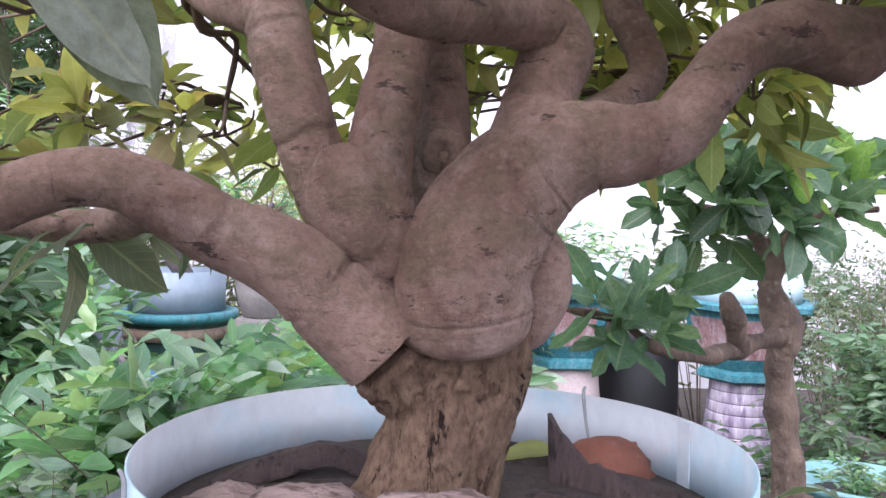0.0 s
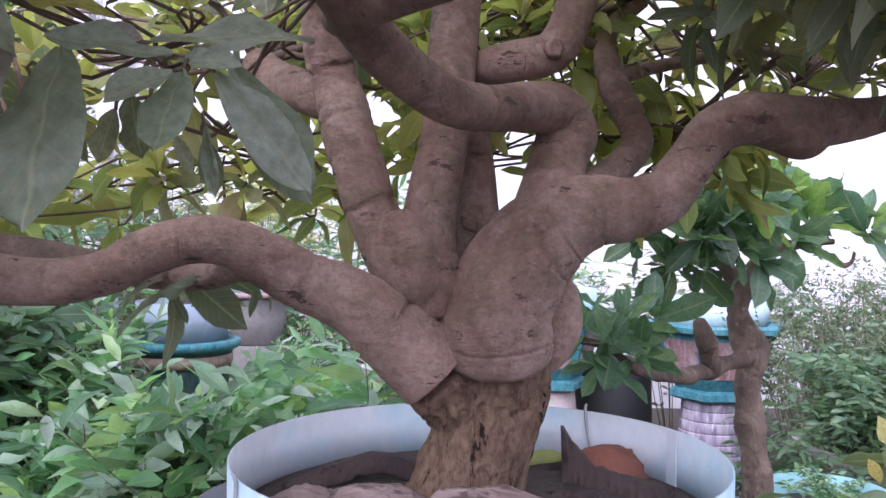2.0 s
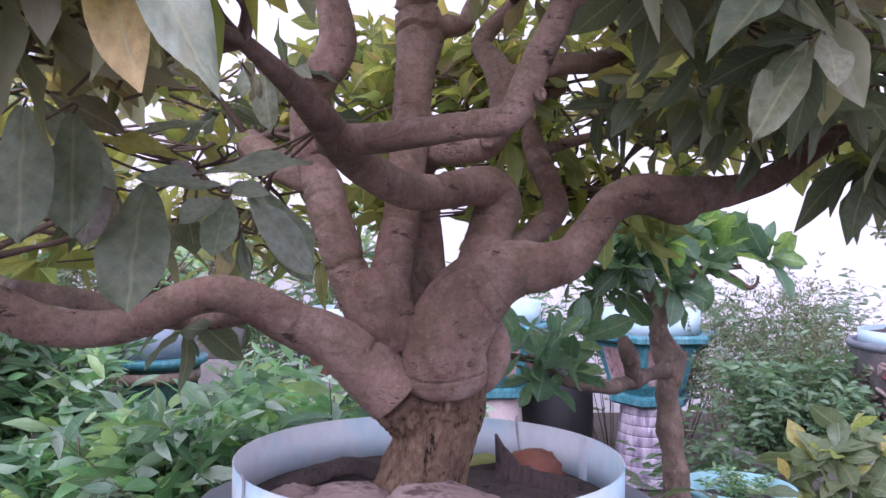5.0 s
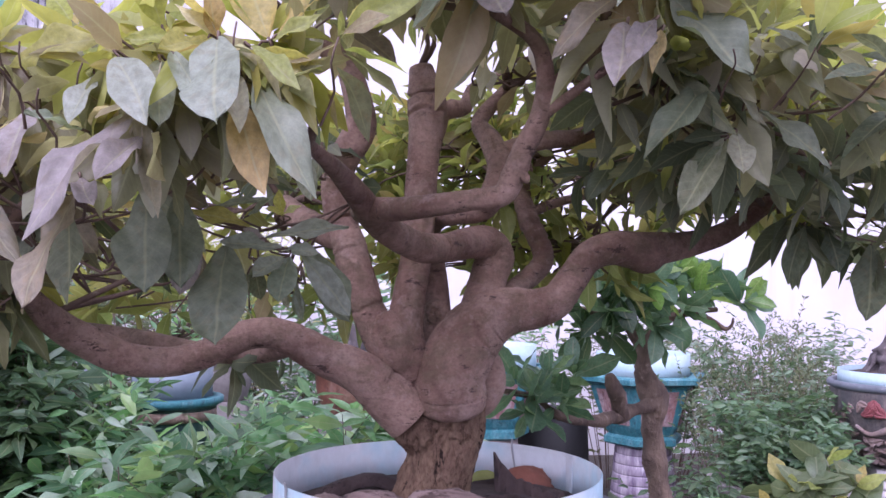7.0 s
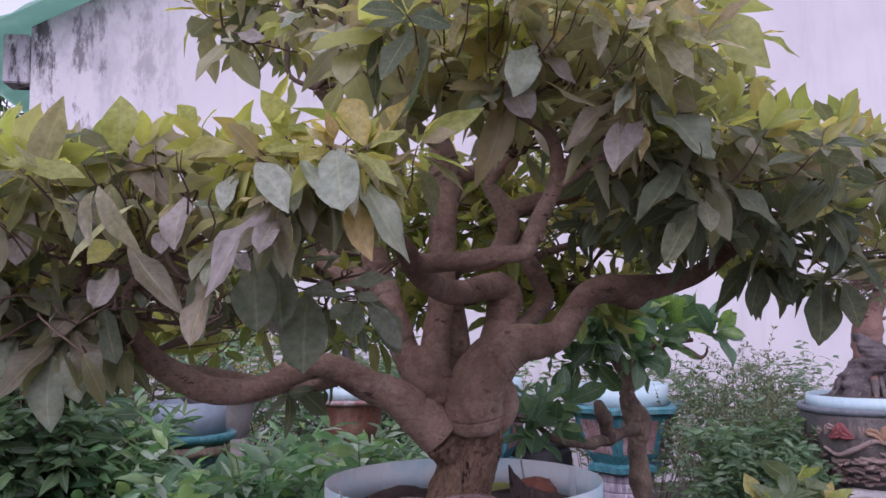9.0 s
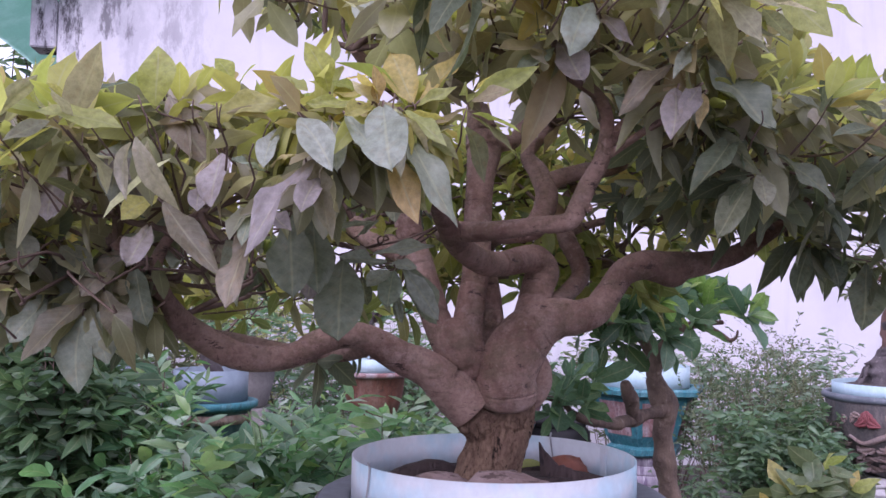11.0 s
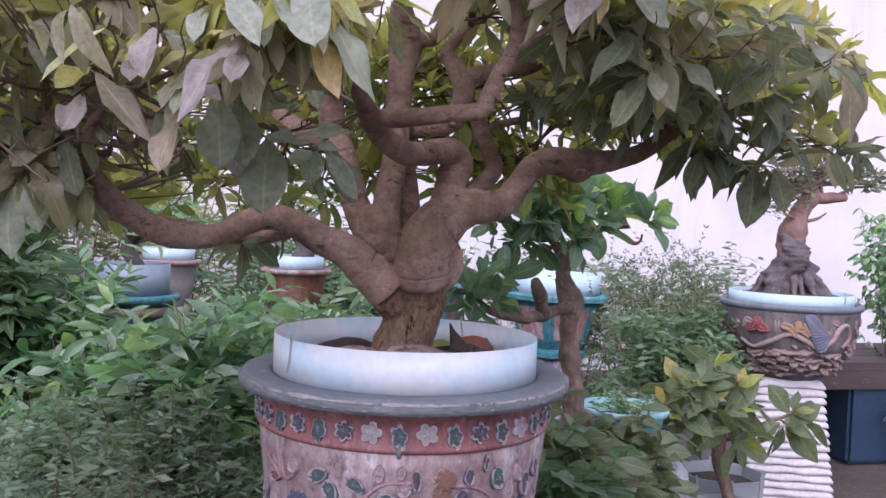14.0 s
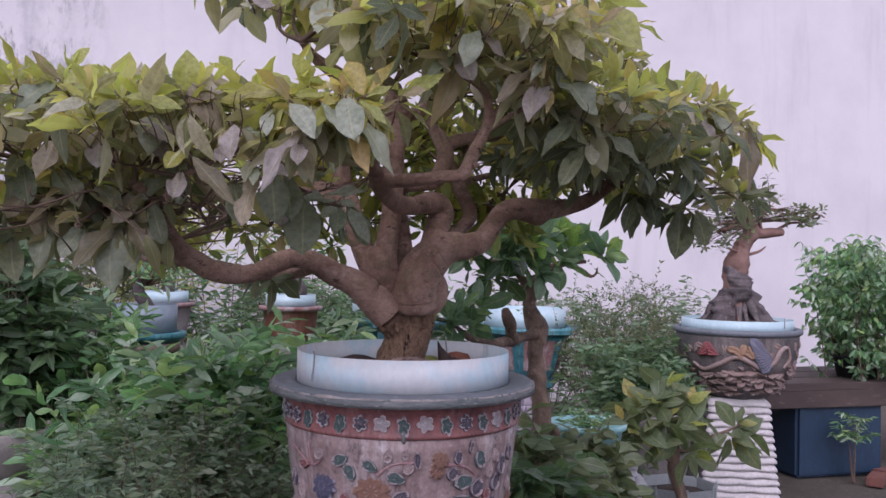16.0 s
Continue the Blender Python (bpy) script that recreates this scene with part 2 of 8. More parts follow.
def stem_bark(name):
    """Smooth pinkish-brown skin: broad olive and rosy patches, pale scuffs, fine speckle and thin wrinkles."""
    m, nt, bs = nodes_of(name, 0.60, 0, 0.4)
    big, mid, small, speck = tex(nt, 6.5, 6, W, 0.65), tex(nt, 19, 8, (1, 1, 1.5), 0.75), tex(nt, 260, 4), tex(nt, 110, 8, (1, 1, 1.2), 0.78)
    col = blend(nt, ramp(nt, big, [(0.40, K), (0.58, W)]), (0.190, 0.102, 0.073), (0.435, 0.283, 0.222))
    col = blend(nt, ramp(nt, mid, [(0.46, K), (0.60, (0.75, 0.75, 0.75))]), col, (0.205, 0.145, 0.092))
    pale = tex(nt, 10, 8, W, 0.75)
    col = blend(nt, ramp(nt, pale, [(0.50, K), (0.68, (0.75, 0.75, 0.75))]), col, (0.470, 0.335, 0.285))
    col = blend(nt, ramp(nt, tex(nt, 7.5, 7, (1, 1, 0.8), 0.7), [(0.56, K), (0.70, (0.45, 0.45, 0.45))]), col, (0.190, 0.098, 0.074))
    col = blend(nt, 0.42, col, ramp(nt, speck, [(0.36, (0.40, 0.34, 0.31)), (0.54, W)]), "MULTIPLY")
    ring = tex(nt, 58, 8, W, 0.72)
    col = blend(nt, ramp(nt, ring, [(0.56, K), (0.66, (0.45, 0.45, 0.45))]), col, (0.43, 0.31, 0.28))
    col = blend(nt, ramp(nt, ring, [(0.36, (0.32, 0.32, 0.32)), (0.43, K)]), col, (0.085, 0.046, 0.036))
    col = blend(nt, ramp(nt, speck, [(0.62, K), (0.74, (0.4, 0.4, 0.4))]), col, (0.42, 0.31, 0.28))
    col = blend(nt, 0.25, col, ramp(nt, small, [(0.3, (0.35, 0.3, 0.28)), (0.6, W)]), "MULTIPLY")
    wrinkle = tex(nt, 24, 9, (0.7, 0.7, 2.0), 0.8)
    col = blend(nt, ramp(nt, wrinkle, [(0.388, (0.95, 0.95, 0.95)), (0.404, K)]), col, (0.060, 0.032, 0.024))
    scratch = tex(nt, 34, 6, (2.6, 0.5, 0.7), 0.7)
    col = blend(nt, ramp(nt, scratch, [(0.325, (0.7, 0.7, 0.7)), (0.348, K)]), col, (0.11, 0.062, 0.048))
    nt.links.new(col, bs.inputs["Base Color"])
    bump(nt, bs, blend(nt, 0.5, blend(nt, 0.5, speck, ring), blend(nt, 0.4, wrinkle, scratch)), 1.0, 0.018)
    return m


def trunk_bark(name):
    """Corky tan bark, split lengthwise into flaky ridges, with dark cracks."""
    m, nt, bs = nodes_of(name, 0.92, 0, 0.15)
    big, long_, fine = tex(nt, 13, 6, W, 0.7), tex(nt, 52, 9, (1, 1, 0.22), 0.78), tex(nt, 190, 7, (1, 1, 0.5), 0.75)
    crack, flake = tex(nt, 30, 9, (1, 1, 0.24), 0.75), tex(nt, 75, 9, (1, 1, 0.6), 0.8)
    col = blend(nt, ramp(nt, big, [(0.38, K), (0.60, W)]), (0.325, 0.220, 0.145), (0.230, 0.145, 0.102))
    col = blend(nt, ramp(nt, tex(nt, 9, 7, W, 0.7), [(0.54, K), (0.68, (0.5, 0.5, 0.5))]), col, (0.215, 0.175, 0.105))
    col = blend(nt, ramp(nt, long_, [(0.38, W), (0.47, K)]), col, (0.100, 0.058, 0.040))
    col = blend(nt, ramp(nt, crack, [(0.385, W), (0.415, K)]), col, (0.030, 0.018, 0.014))
    col = blend(nt, 0.8, col, ramp(nt, fine, [(0.32, (0.35, 0.31, 0.28)), (0.60, W)]), "MULTIPLY")
    col = blend(nt, ramp(nt, flake, [(0.58, K), (0.68, (0.5, 0.5, 0.5))]), col, (0.38, 0.28, 0.20))
    nt.links.new(col, bs.inputs["Base Color"])
    bump(nt, bs, blend(nt, 0.5, blend(nt, 0.45, long_, crack), blend(nt, 0.5, fine, flake)), 1.0, 0.016)
    return m


def wall_paint(name):
    """White lime paint with black mould that runs down, heaviest by the house corner."""
    m, nt, bs = nodes_of(name, 0.9, 0, 0.2)
    streak, blotch, fine = tex(nt, 1.5, 7, (2.6, 1, 0.28), 0.65), tex(nt, 1.1, 7), tex(nt, 24, 5)
    col = blend(nt, ramp(nt, blotch, [(0.42, K), (0.62, W)]), (0.555, 0.53, 0.55), (0.505, 0.48, 0.505))
    col = blend(nt, ramp(nt, streak, [(0.54, K), (0.74, (0.28, 0.28, 0.28))]), col, (0.28, 0.265, 0.29))
    co = nt.nodes.new("ShaderNodeTexCoord")
    sep = nt.nodes.new("ShaderNodeSeparateXYZ")
    nt.links.new(co.outputs["Object"], sep.inputs[0])
    mr = nt.nodes.new("ShaderNodeMapRange")
    mr.inputs["From Min"].default_value, mr.inputs["From Max"].default_value = -1.2, -2.7
    nt.links.new(sep.outputs["X"], mr.inputs["Value"])
    mould = tex(nt, 3.2, 9, (1.6, 1, 0.5), 0.75)
    col = blend(nt, blend(nt, 1.0, ramp(nt, tex(nt, 2.4, 9, (1.3, 1, 0.7), 0.72), [(0.46, K), (0.60, (0.7, 0.7, 0.7))]), mr.outputs[0], "MULTIPLY"), col, (0.22, 0.21, 0.24))
    dirt = blend(nt, 1.0, ramp(nt, mould, [(0.49, K), (0.575, W)]), mr.outputs[0], "MULTIPLY")
    col = blend(nt, dirt, col, (0.05, 0.045, 0.05))
    nt.links.new(col, bs.inputs["Base Color"])
    bump(nt, bs, fine, 0.3, 0.004)
    return m


def glazed(name, a, b, wear, rough=0.55):
    """Painted pot glaze, streaked by lime from watering, with dirt in blotches and worn spots."""
    m, nt, bs = nodes_of(name, rough, 0, 0.35)
    big, run, fine = tex(nt, 11, 7, W, 0.7), tex(nt, 17, 9, (1, 1, 0.16), 0.75), tex(nt, 85, 8, W, 0.7)
    col = blend(nt, ramp(nt, big, [(0.38, K), (0.62, W)]), a, b)
    col = blend(nt, ramp(nt, run, [(0.48, K), (0.64, (0.85, 0.85, 0.85))]), col, wear)
    grime = (a[0] * 0.30 + 0.02, a[1] * 0.28 + 0.018, a[2] * 0.30 + 0.022)
    col = blend(nt, ramp(nt, tex(nt, 30, 9, (1, 1, 0.55), 0.78), [(0.36, (0.9, 0.9, 0.9)), (0.47, K)]), col, grime)
    col = blend(nt, ramp(nt, tex(nt, 60, 8, W, 0.8), [(0.60, K), (0.70, (0.7, 0.7, 0.7))]), col, (wear[0] * 1.12, wear[1] * 1.12, wear[2] * 1.12))
    col = blend(nt, 0.55, col, ramp(nt, fine, [(0.32, (0.35, 0.33, 0.35)), (0.58, W)]), "MULTIPLY")
    nt.links.new(col, bs.inputs["Base Color"])
    bump(nt, bs, blend(nt, 0.5, fine, run), 0.5, 0.004)
    return m


def worn_relief(name, a, bare, rim):
    """Old paint on a moulded ornament: half rubbed off to bare glaze, whitish on the raised edges, dirty in spots."""
    m, nt, bs = nodes_of(name, 0.62, 0, 0.3)
    rub, spot, fine = tex(nt, 42, 8, W, 0.75), tex(nt, 75, 8, W, 0.8), tex(nt, 140, 6)
    col = blend(nt, ramp(nt, rub, [(0.52, K), (0.66, W)]), a, bare)
    edge = nt.nodes.new("ShaderNodeNewGeometry").outputs["Pointiness"]
    col = blend(nt, ramp(nt, edge, [(0.53, K), (0.58, (0.7, 0.7, 0.7))]), col, rim)
    col = blend(nt, ramp(nt, spot, [(0.36, (0.9, 0.9, 0.9)), (0.45, K)]), col, (0.085, 0.06, 0.075))
    col = blend(nt, 0.5, col, ramp(nt, fine, [(0.3, (0.4, 0.38, 0.4)), (0.6, W)]), "MULTIPLY")
    nt.links.new(col, bs.inputs["Base Color"])
    bump(nt, bs, blend(nt, 0.5, fine, spot), 0.6, 0.004)
    return m


def sheet_plastic(name, a, b, through_light=0.22):
    """Pale plastic sheet that light shines into a little, with smears."""
    m, nt, bs = nodes_of(name, 0.42, 0, 0.4)
    big, fine = tex(nt, 5, 4), tex(nt, 60, 5, (1, 1, 0.8))
    col = blend(nt, ramp(nt, big, [(0.5, K), (0.66, W)]), a, b)
    col = blend(nt, ramp(nt, tex(nt, 13, 7), [(0.62, K), (0.8, (0.5, 0.5, 0.5))]), col, (0.42, 0.42, 0.40))
    col = blend(nt, 0.12, col, ramp(nt, fine, [(0.3, K), (0.7, W)]), "MULTIPLY")
    nt.links.new(col, bs.inputs["Base Color"])
    tr = nt.nodes.new("ShaderNodeBsdfTranslucent")
    nt.links.new(col, tr.inputs["Color"])
    mx = nt.nodes.new("ShaderNodeMixShader")
    mx.inputs[0].default_value = through_light
    nt.links.new(bs.outputs[0], mx.inputs[1])
    nt.links.new(tr.outputs[0], mx.inputs[2])
    nt.links.new(mx.outputs[0], nt.nodes["Material Output"].inputs["Surface"])
    return m


BARK = stem_bark("smooth_stem_bark")
CORK = trunk_bark("corky_trunk_bark")
TWIG = surface("twig_bark", (0.12, 0.076, 0.058), (0.17, 0.115, 0.085), (0.23, 0.18, 0.145), 0.8, 14, 90)
BARK2 = surface("grey_brown_bark", (0.235, 0.160, 0.115), (0.12, 0.080, 0.062), (0.27, 0.20, 0.155), 0.85, 16, 60, (1, 1, 0.6), 1.0, 0.010, 0.61)
LEAF_OLD = leaf_material("dusty_old_leaf", [(0.203, 0.200, 0.108), (0.326, 0.305, 0.196), (0.216, 0.214, 0.119), (0.419, 0.346, 0.251), (0.251, 0.251, 0.142), (0.156, 0.167, 0.095), (0.541, 0.528, 0.446), (0.203, 0.205, 0.115), (0.351, 0.271, 0.168), (0.312, 0.312, 0.190), (0.156, 0.161, 0.093), (0.514, 0.461, 0.419), (0.243, 0.233, 0.133), (0.407, 0.386, 0.257)], 0.42, 0.50, spec=0.6, brown=0.4)
# Shade of the crown's underside and east side put into the leaf colour.
LEAF_SHADED = leaf_material("shaded_slate_green_leaf", [(0.100, 0.130, 0.089), (0.155, 0.177, 0.117), (0.115, 0.147, 0.106), (0.199, 0.204, 0.136), (0.106, 0.136, 0.095), (0.273, 0.273, 0.206), (0.133, 0.159, 0.112)], 0.50, 0.42, spec=0.3, brown=0.3)
# Yellow-green tone carries the backlight on the rear of the crown.
LEAF_BACK = leaf_material("backlit_yellow_green_leaf", [(0.194, 0.226, 0.077), (0.277, 0.277, 0.098), (0.154, 0.205, 0.077), (0.348, 0.297, 0.123), (0.226, 0.256, 0.092), (0.134, 0.175, 0.072)], 0.42, 0.58, brown=0.3)
LEAF_GREY = leaf_material("grey_green_leaf", [(0.213, 0.244, 0.181), (0.288, 0.312, 0.237), (0.175, 0.206, 0.144)], 0.44, 0.24, brown=0.3)
LEAF_LILAC = leaf_material("lilac_dusted_leaf", [(0.270, 0.234, 0.230), (0.225, 0.194, 0.189), (0.324, 0.284, 0.284)], 0.46, 0.25, brown=0.3)
LEAF_TAN = leaf_material("withering_tan_leaf", [(0.450, 0.312, 0.125), (0.400, 0.325, 0.175), (0.525, 0.338, 0.088)], 0.5, 0.35, brown=0.4)
LEAF_BROWN = leaf_material("dull_brown_leaf", [(0.200, 0.163, 0.115), (0.250, 0.206, 0.150), (0.169, 0.150, 0.103)], 0.46, 0.22, brown=0.5)
LEAF_DUSTY = leaf_material("whitish_dusty_leaf", [(0.255, 0.298, 0.232), (0.293, 0.318, 0.265), (0.218, 0.260, 0.193)], 0.42, 0.30, brown=0.25)
LEAF_NEW = leaf_material("young_yellow_green_leaf", [(0.352, 0.377, 0.096), (0.437, 0.413, 0.122), (0.279, 0.340, 0.096), (0.486, 0.377, 0.134), (0.340, 0.365, 0.134), (0.426, 0.437, 0.158), (0.304, 0.352, 0.109)], 0.42, 0.52, brown=0.3)
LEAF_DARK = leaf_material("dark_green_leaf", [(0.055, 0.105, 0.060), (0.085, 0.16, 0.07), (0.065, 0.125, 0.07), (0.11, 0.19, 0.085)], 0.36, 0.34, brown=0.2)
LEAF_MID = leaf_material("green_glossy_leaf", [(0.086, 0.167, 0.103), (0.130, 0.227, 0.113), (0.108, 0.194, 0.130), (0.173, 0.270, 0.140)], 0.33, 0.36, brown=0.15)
LEAF_BUSH = leaf_material("fresh_bush_leaf", [(0.11, 0.25, 0.12), (0.20, 0.41, 0.17), (0.055, 0.13, 0.07), (0.33, 0.48, 0.19), (0.085, 0.20, 0.11), (0.50, 0.60, 0.50), (0.13, 0.29, 0.14), (0.06, 0.145, 0.08), (0.24, 0.40, 0.24)], 0.28, 0.36, spec=0.6, brown=0.12)
LEAF_FINE = leaf_material("fine_herb_leaf", [(0.147, 0.233, 0.160), (0.199, 0.285, 0.190), (0.276, 0.346, 0.276), (0.104, 0.173, 0.121), (0.173, 0.259, 0.181)], 0.42, 0.38, brown=0.2)
LEAF_HERB = leaf_material("grey_green_herb_leaf", [(0.124, 0.190, 0.120), (0.177, 0.244, 0.160), (0.089, 0.141, 0.089), (0.239, 0.293, 0.213), (0.141, 0.208, 0.129)], 0.40, 0.34, brown=0.2)
LEAF_OLIVE = leaf_material("olive_green_leaf", [(0.111, 0.151, 0.078), (0.156, 0.193, 0.101), (0.128, 0.174, 0.092), (0.193, 0.220, 0.119)], 0.36, 0.36, brown=0.25)
# Brighter leaf: sunlight on the far bush put into its colour.
LEAF_SUNNY = leaf_material("sunlit_yellow_green_leaf", [(0.40, 0.42, 0.17), (0.32, 0.36, 0.15), (0.46, 0.44, 0.22), (0.28, 0.34, 0.16), (0.50, 0.48, 0.28)], 0.45, 0.45, brown=0.2)
LEAF_LIME = leaf_material("lime_green_young_leaf", [(0.170, 0.306, 0.076), (0.238, 0.357, 0.093), (0.136, 0.255, 0.076), (0.289, 0.374, 0.128)], 0.35, 0.42, brown=0.1)
LEAF_PALE = leaf_material("pale_scrub_leaf", [(0.11, 0.15, 0.085), (0.16, 0.195, 0.105), (0.10, 0.135, 0.085), (0.20, 0.22, 0.135)], 0.6, 0.32)
WALL = wall_paint("mouldy_white_paint")
GROUND = surface("damp_soil", (0.055, 0.045, 0.036), (0.09, 0.075, 0.06), (0.15, 0.13, 0.10), 0.95, 1.7, 40, W, 0.8, 0.02, 0.6)
SOIL = surface("pot_soil", (0.05, 0.034, 0.028), (0.085, 0.06, 0.048), (0.14, 0.10, 0.08), 0.95, 20, 120, W, 0.9, 0.008)
POT_PINK = glazed("faded_pink_glaze", (0.205, 0.138, 0.132), (0.280, 0.212, 0.208), (0.43, 0.380, 0.385))
POT_RED = glazed("brick_red_glaze", (0.225, 0.085, 0.078), (0.165, 0.066, 0.066), (0.30, 0.185, 0.180))
POT_RIM = surface("slate_blue_rim", (0.115, 0.130, 0.150), (0.155, 0.170, 0.195), (0.27, 0.25, 0.25), 0.62, 8, 45, W, 0.4, 0.003, 0.66)
RIM_EDGE = surface("chipped_rim_edge", (0.085, 0.105, 0.108), (0.16, 0.165, 0.17), (0.40, 0.36, 0.36), 0.7, 26, 70, (1, 1, 3), 0.8, 0.005, 0.62)
RIM_BEAD = surface("pale_worn_bead", (0.38, 0.34, 0.33), (0.17, 0.150, 0.150), (0.085, 0.10, 0.105), 0.7, 16, 60, W, 0.8, 0.004, 0.50)
RELIEF_LEAF = worn_relief("grey_green_relief", (0.045, 0.085, 0.083), (0.15, 0.105, 0.115), (0.42, 0.38, 0.40))
RELIEF_WHITE = worn_relief("white_relief", (0.33, 0.30, 0.31), (0.15, 0.115, 0.12), (0.55, 0.52, 0.54))
RELIEF_BLUE = worn_relief("blue_relief", (0.055, 0.060, 0.105), (0.15, 0.115, 0.145), (0.36, 0.33, 0.39))
RELIEF_OCHRE = worn_relief("ochre_relief", (0.185, 0.098, 0.068), (0.19, 0.11, 0.10), (0.40, 0.30, 0.28))
RELIEF_RED = worn_relief("red_twig_relief", (0.19, 0.065, 0.065), (0.22, 0.11, 0.115), (0.38, 0.27, 0.28))
RELIEF_DIM = worn_relief("dull_violet_relief", (0.062, 0.058, 0.080), (0.15, 0.105, 0.115), (0.34, 0.29, 0.31))
RELIEF_LINE = worn_relief("pale_relief_edge", (0.34, 0.275, 0.285), (0.18, 0.115, 0.120), (0.46, 0.40, 0.41))
COLLAR = sheet_plastic("pale_blue_white_sheet", (0.75, 0.77, 0.80), (0.52, 0.73, 0.82), 0.25)
COLLAR_BLUE = sheet_plastic("light_blue_sheet", (0.50, 0.66, 0.72), (0.58, 0.72, 0.77))
TEAL = glazed("teal_glaze", (0.035, 0.165, 0.20), (0.05, 0.21, 0.235), (0.16, 0.31, 0.335))
TUB = sheet_plastic("aqua_tub_plastic", (0.33, 0.60, 0.62), (0.42, 0.66, 0.68))
CONCRETE = surface("grey_concrete", (0.22, 0.20, 0.19), (0.29, 0.265, 0.25), (0.15, 0.14, 0.13), 0.9, 5, 60, W, 0.6, 0.004)
WHITE_CEM = surface("whitewashed_cement", (0.50, 0.47, 0.475), (0.56, 0.53, 0.53), (0.36, 0.335, 0.325), 0.85, 7, 70, W, 0.4, 0.003, 0.68)

# ---- foliage tools ----
def leaf_form(width, fold, curl, wave, n=6, seed=0, twist=0.0, across=4):
    """A blade of unit length along x: rows from edge to edge over the midrib, each half domed, the rims wavy, from the stalk to the tip."""
    r = random.Random(seed)
    v, f, uv = [], [], []
    ph, ph2 = r.random() * 6, r.random() * 6
    m = across + 1
    for i in range(n + 1):
        s = i / n
        w = width * 0.5 * (max(0.0, math.sin(math.pi * min(1, s * 0.985 + 0.010) ** 1.10)) ** (0.80 if s < 0.5 else 1.08) + 0.018)
        z = -curl * s ** 1.8
        x = s * (1 - 0.12 * curl)
        bend = 0.10 * math.sin(s * 3 + ph) * width
        lean = twist * s * s
        for k in range(m):
            q = 1 - 2 * k / across
            rim = wave * math.sin(s * 10 + (ph if q > 0 else ph2)) * q * q
            a, b = q * w * (1 - 0.10 * fold), w * (fold * abs(q) + rim + 0.16 * math.sin(math.pi * abs(q)) * (across > 2))
            uv.append((s, 0.5 + q * 0.5))
            v.append((x, bend + a * math.cos(lean) - b * math.sin(lean), z + a * math.sin(lean) + b * math.cos(lean)))
    for i in range(n):
        f += [(i * m + k, i * m + k + 1, (i + 1) * m + k + 1, (i + 1) * m + k) for k in range(across)]
    return np.array(v), f, np.array(uv)


def oval_form(wave, droop, seed, n=12, across=8):
    """A broad rounded leaf along x: narrow at the stalk, fullest past the middle, with a rolled, wavy rim."""
    v, f, u = [], [], []
    for i in range(n + 1):
        q = i / n
        half = 0.23 * (math.sin(math.pi * min(1.0, q ** 1.25 * 0.985 + 0.012)) ** 0.62)
        for k in range(across + 1):
            c = k / across * 2 - 1
            rip = noise.noise(Vector((q * 4.2, c * 1.4, seed * 2.7)))
            edge = abs(c) ** 2
            v.append((q * (1 - 0.03 * edge), half * c * (1 + 0.12 * wave * rip), -droop * q * q + 0.055 * edge * (1 + 1.6 * rip) * half / 0.23 + wave * 0.05 * rip))
            u.append((q, k / across))
    for i in range(n):
        for k in range(across):
            a = i * (across + 1) + k
            f.append((a, a + 1, a + across + 2, a + across + 1))
    return np.array(v), f, np.array(u)


def blade_frames(dirs, tilt):
    """Rotation rows for blades that point along dirs, faces up, rolled by tilt."""
    x = dirs / np.linalg.norm(dirs, axis=1)[:, None]
    up = np.tile([0.0, 0.0, 1.0], (len(x), 1)) + 0.001
    y = np.cross(up, x)
    ln = np.linalg.norm(y, axis=1)[:, None]
    y = np.where(ln < 0.05, [[0.0, 1.0, 0.0]], y / np.maximum(ln, 1e-6))
    z = np.cross(x, y)
    c, s = np.cos(tilt)[:, None], np.sin(tilt)[:, None]
    return np.stack([x, c * y + s * z, c * z - s * y], 2)


def leaf_cloud(forms, places, dirs, sizes, tilt, pick):
    """All the blades as one (verts, faces)."""
    R = blade_frames(dirs, tilt)
    V, Fs, U, o = [], [], [], 0
    for k, (fv, ff, fu) in enumerate(forms):
        idx = np.nonzero(pick == k)[0]
        if not len(idx):
            continue
        pts = np.einsum("nij,vj->nvi", R[idx], fv) * sizes[idx][:, None, None] + places[idx][:, None, :]
        V.append(pts.reshape(-1, 3))
        base = np.array(ff)[None] + (np.arange(len(idx)) * len(fv))[:, None, None] + o
        Fs.append(base.reshape(-1, base.shape[2]))
        U.append(np.tile(fu, (len(idx), 1)))
        o += len(idx) * len(fv)
    return np.vstack(V), np.vstack(Fs), np.vstack(U)


def blade_map(me, uv, faces):
    """Lays each blade's length and breadth into a UV map."""
    me.uv_layers.new(name="blade").data.foreach_set("uv", uv[np.array(faces).ravel()].ravel())


def fast(name, verts, faces, uv, material, parent=None, label="", kind=""):
    """part() for large clouds of blades."""
    me = bpy.data.meshes.new(name)
    me.from_pydata(verts.tolist(), [], faces.tolist())
    blade_map(me, uv, faces)
    me.materials.append(material)
    me.polygons.foreach_set("use_smooth", [True] * len(me.polygons))
    ob = new(name, me)
    if parent is not None:
        ob.parent = parent
        ob.location = -parent.location
    return tagged(ob, label, kind=kind)


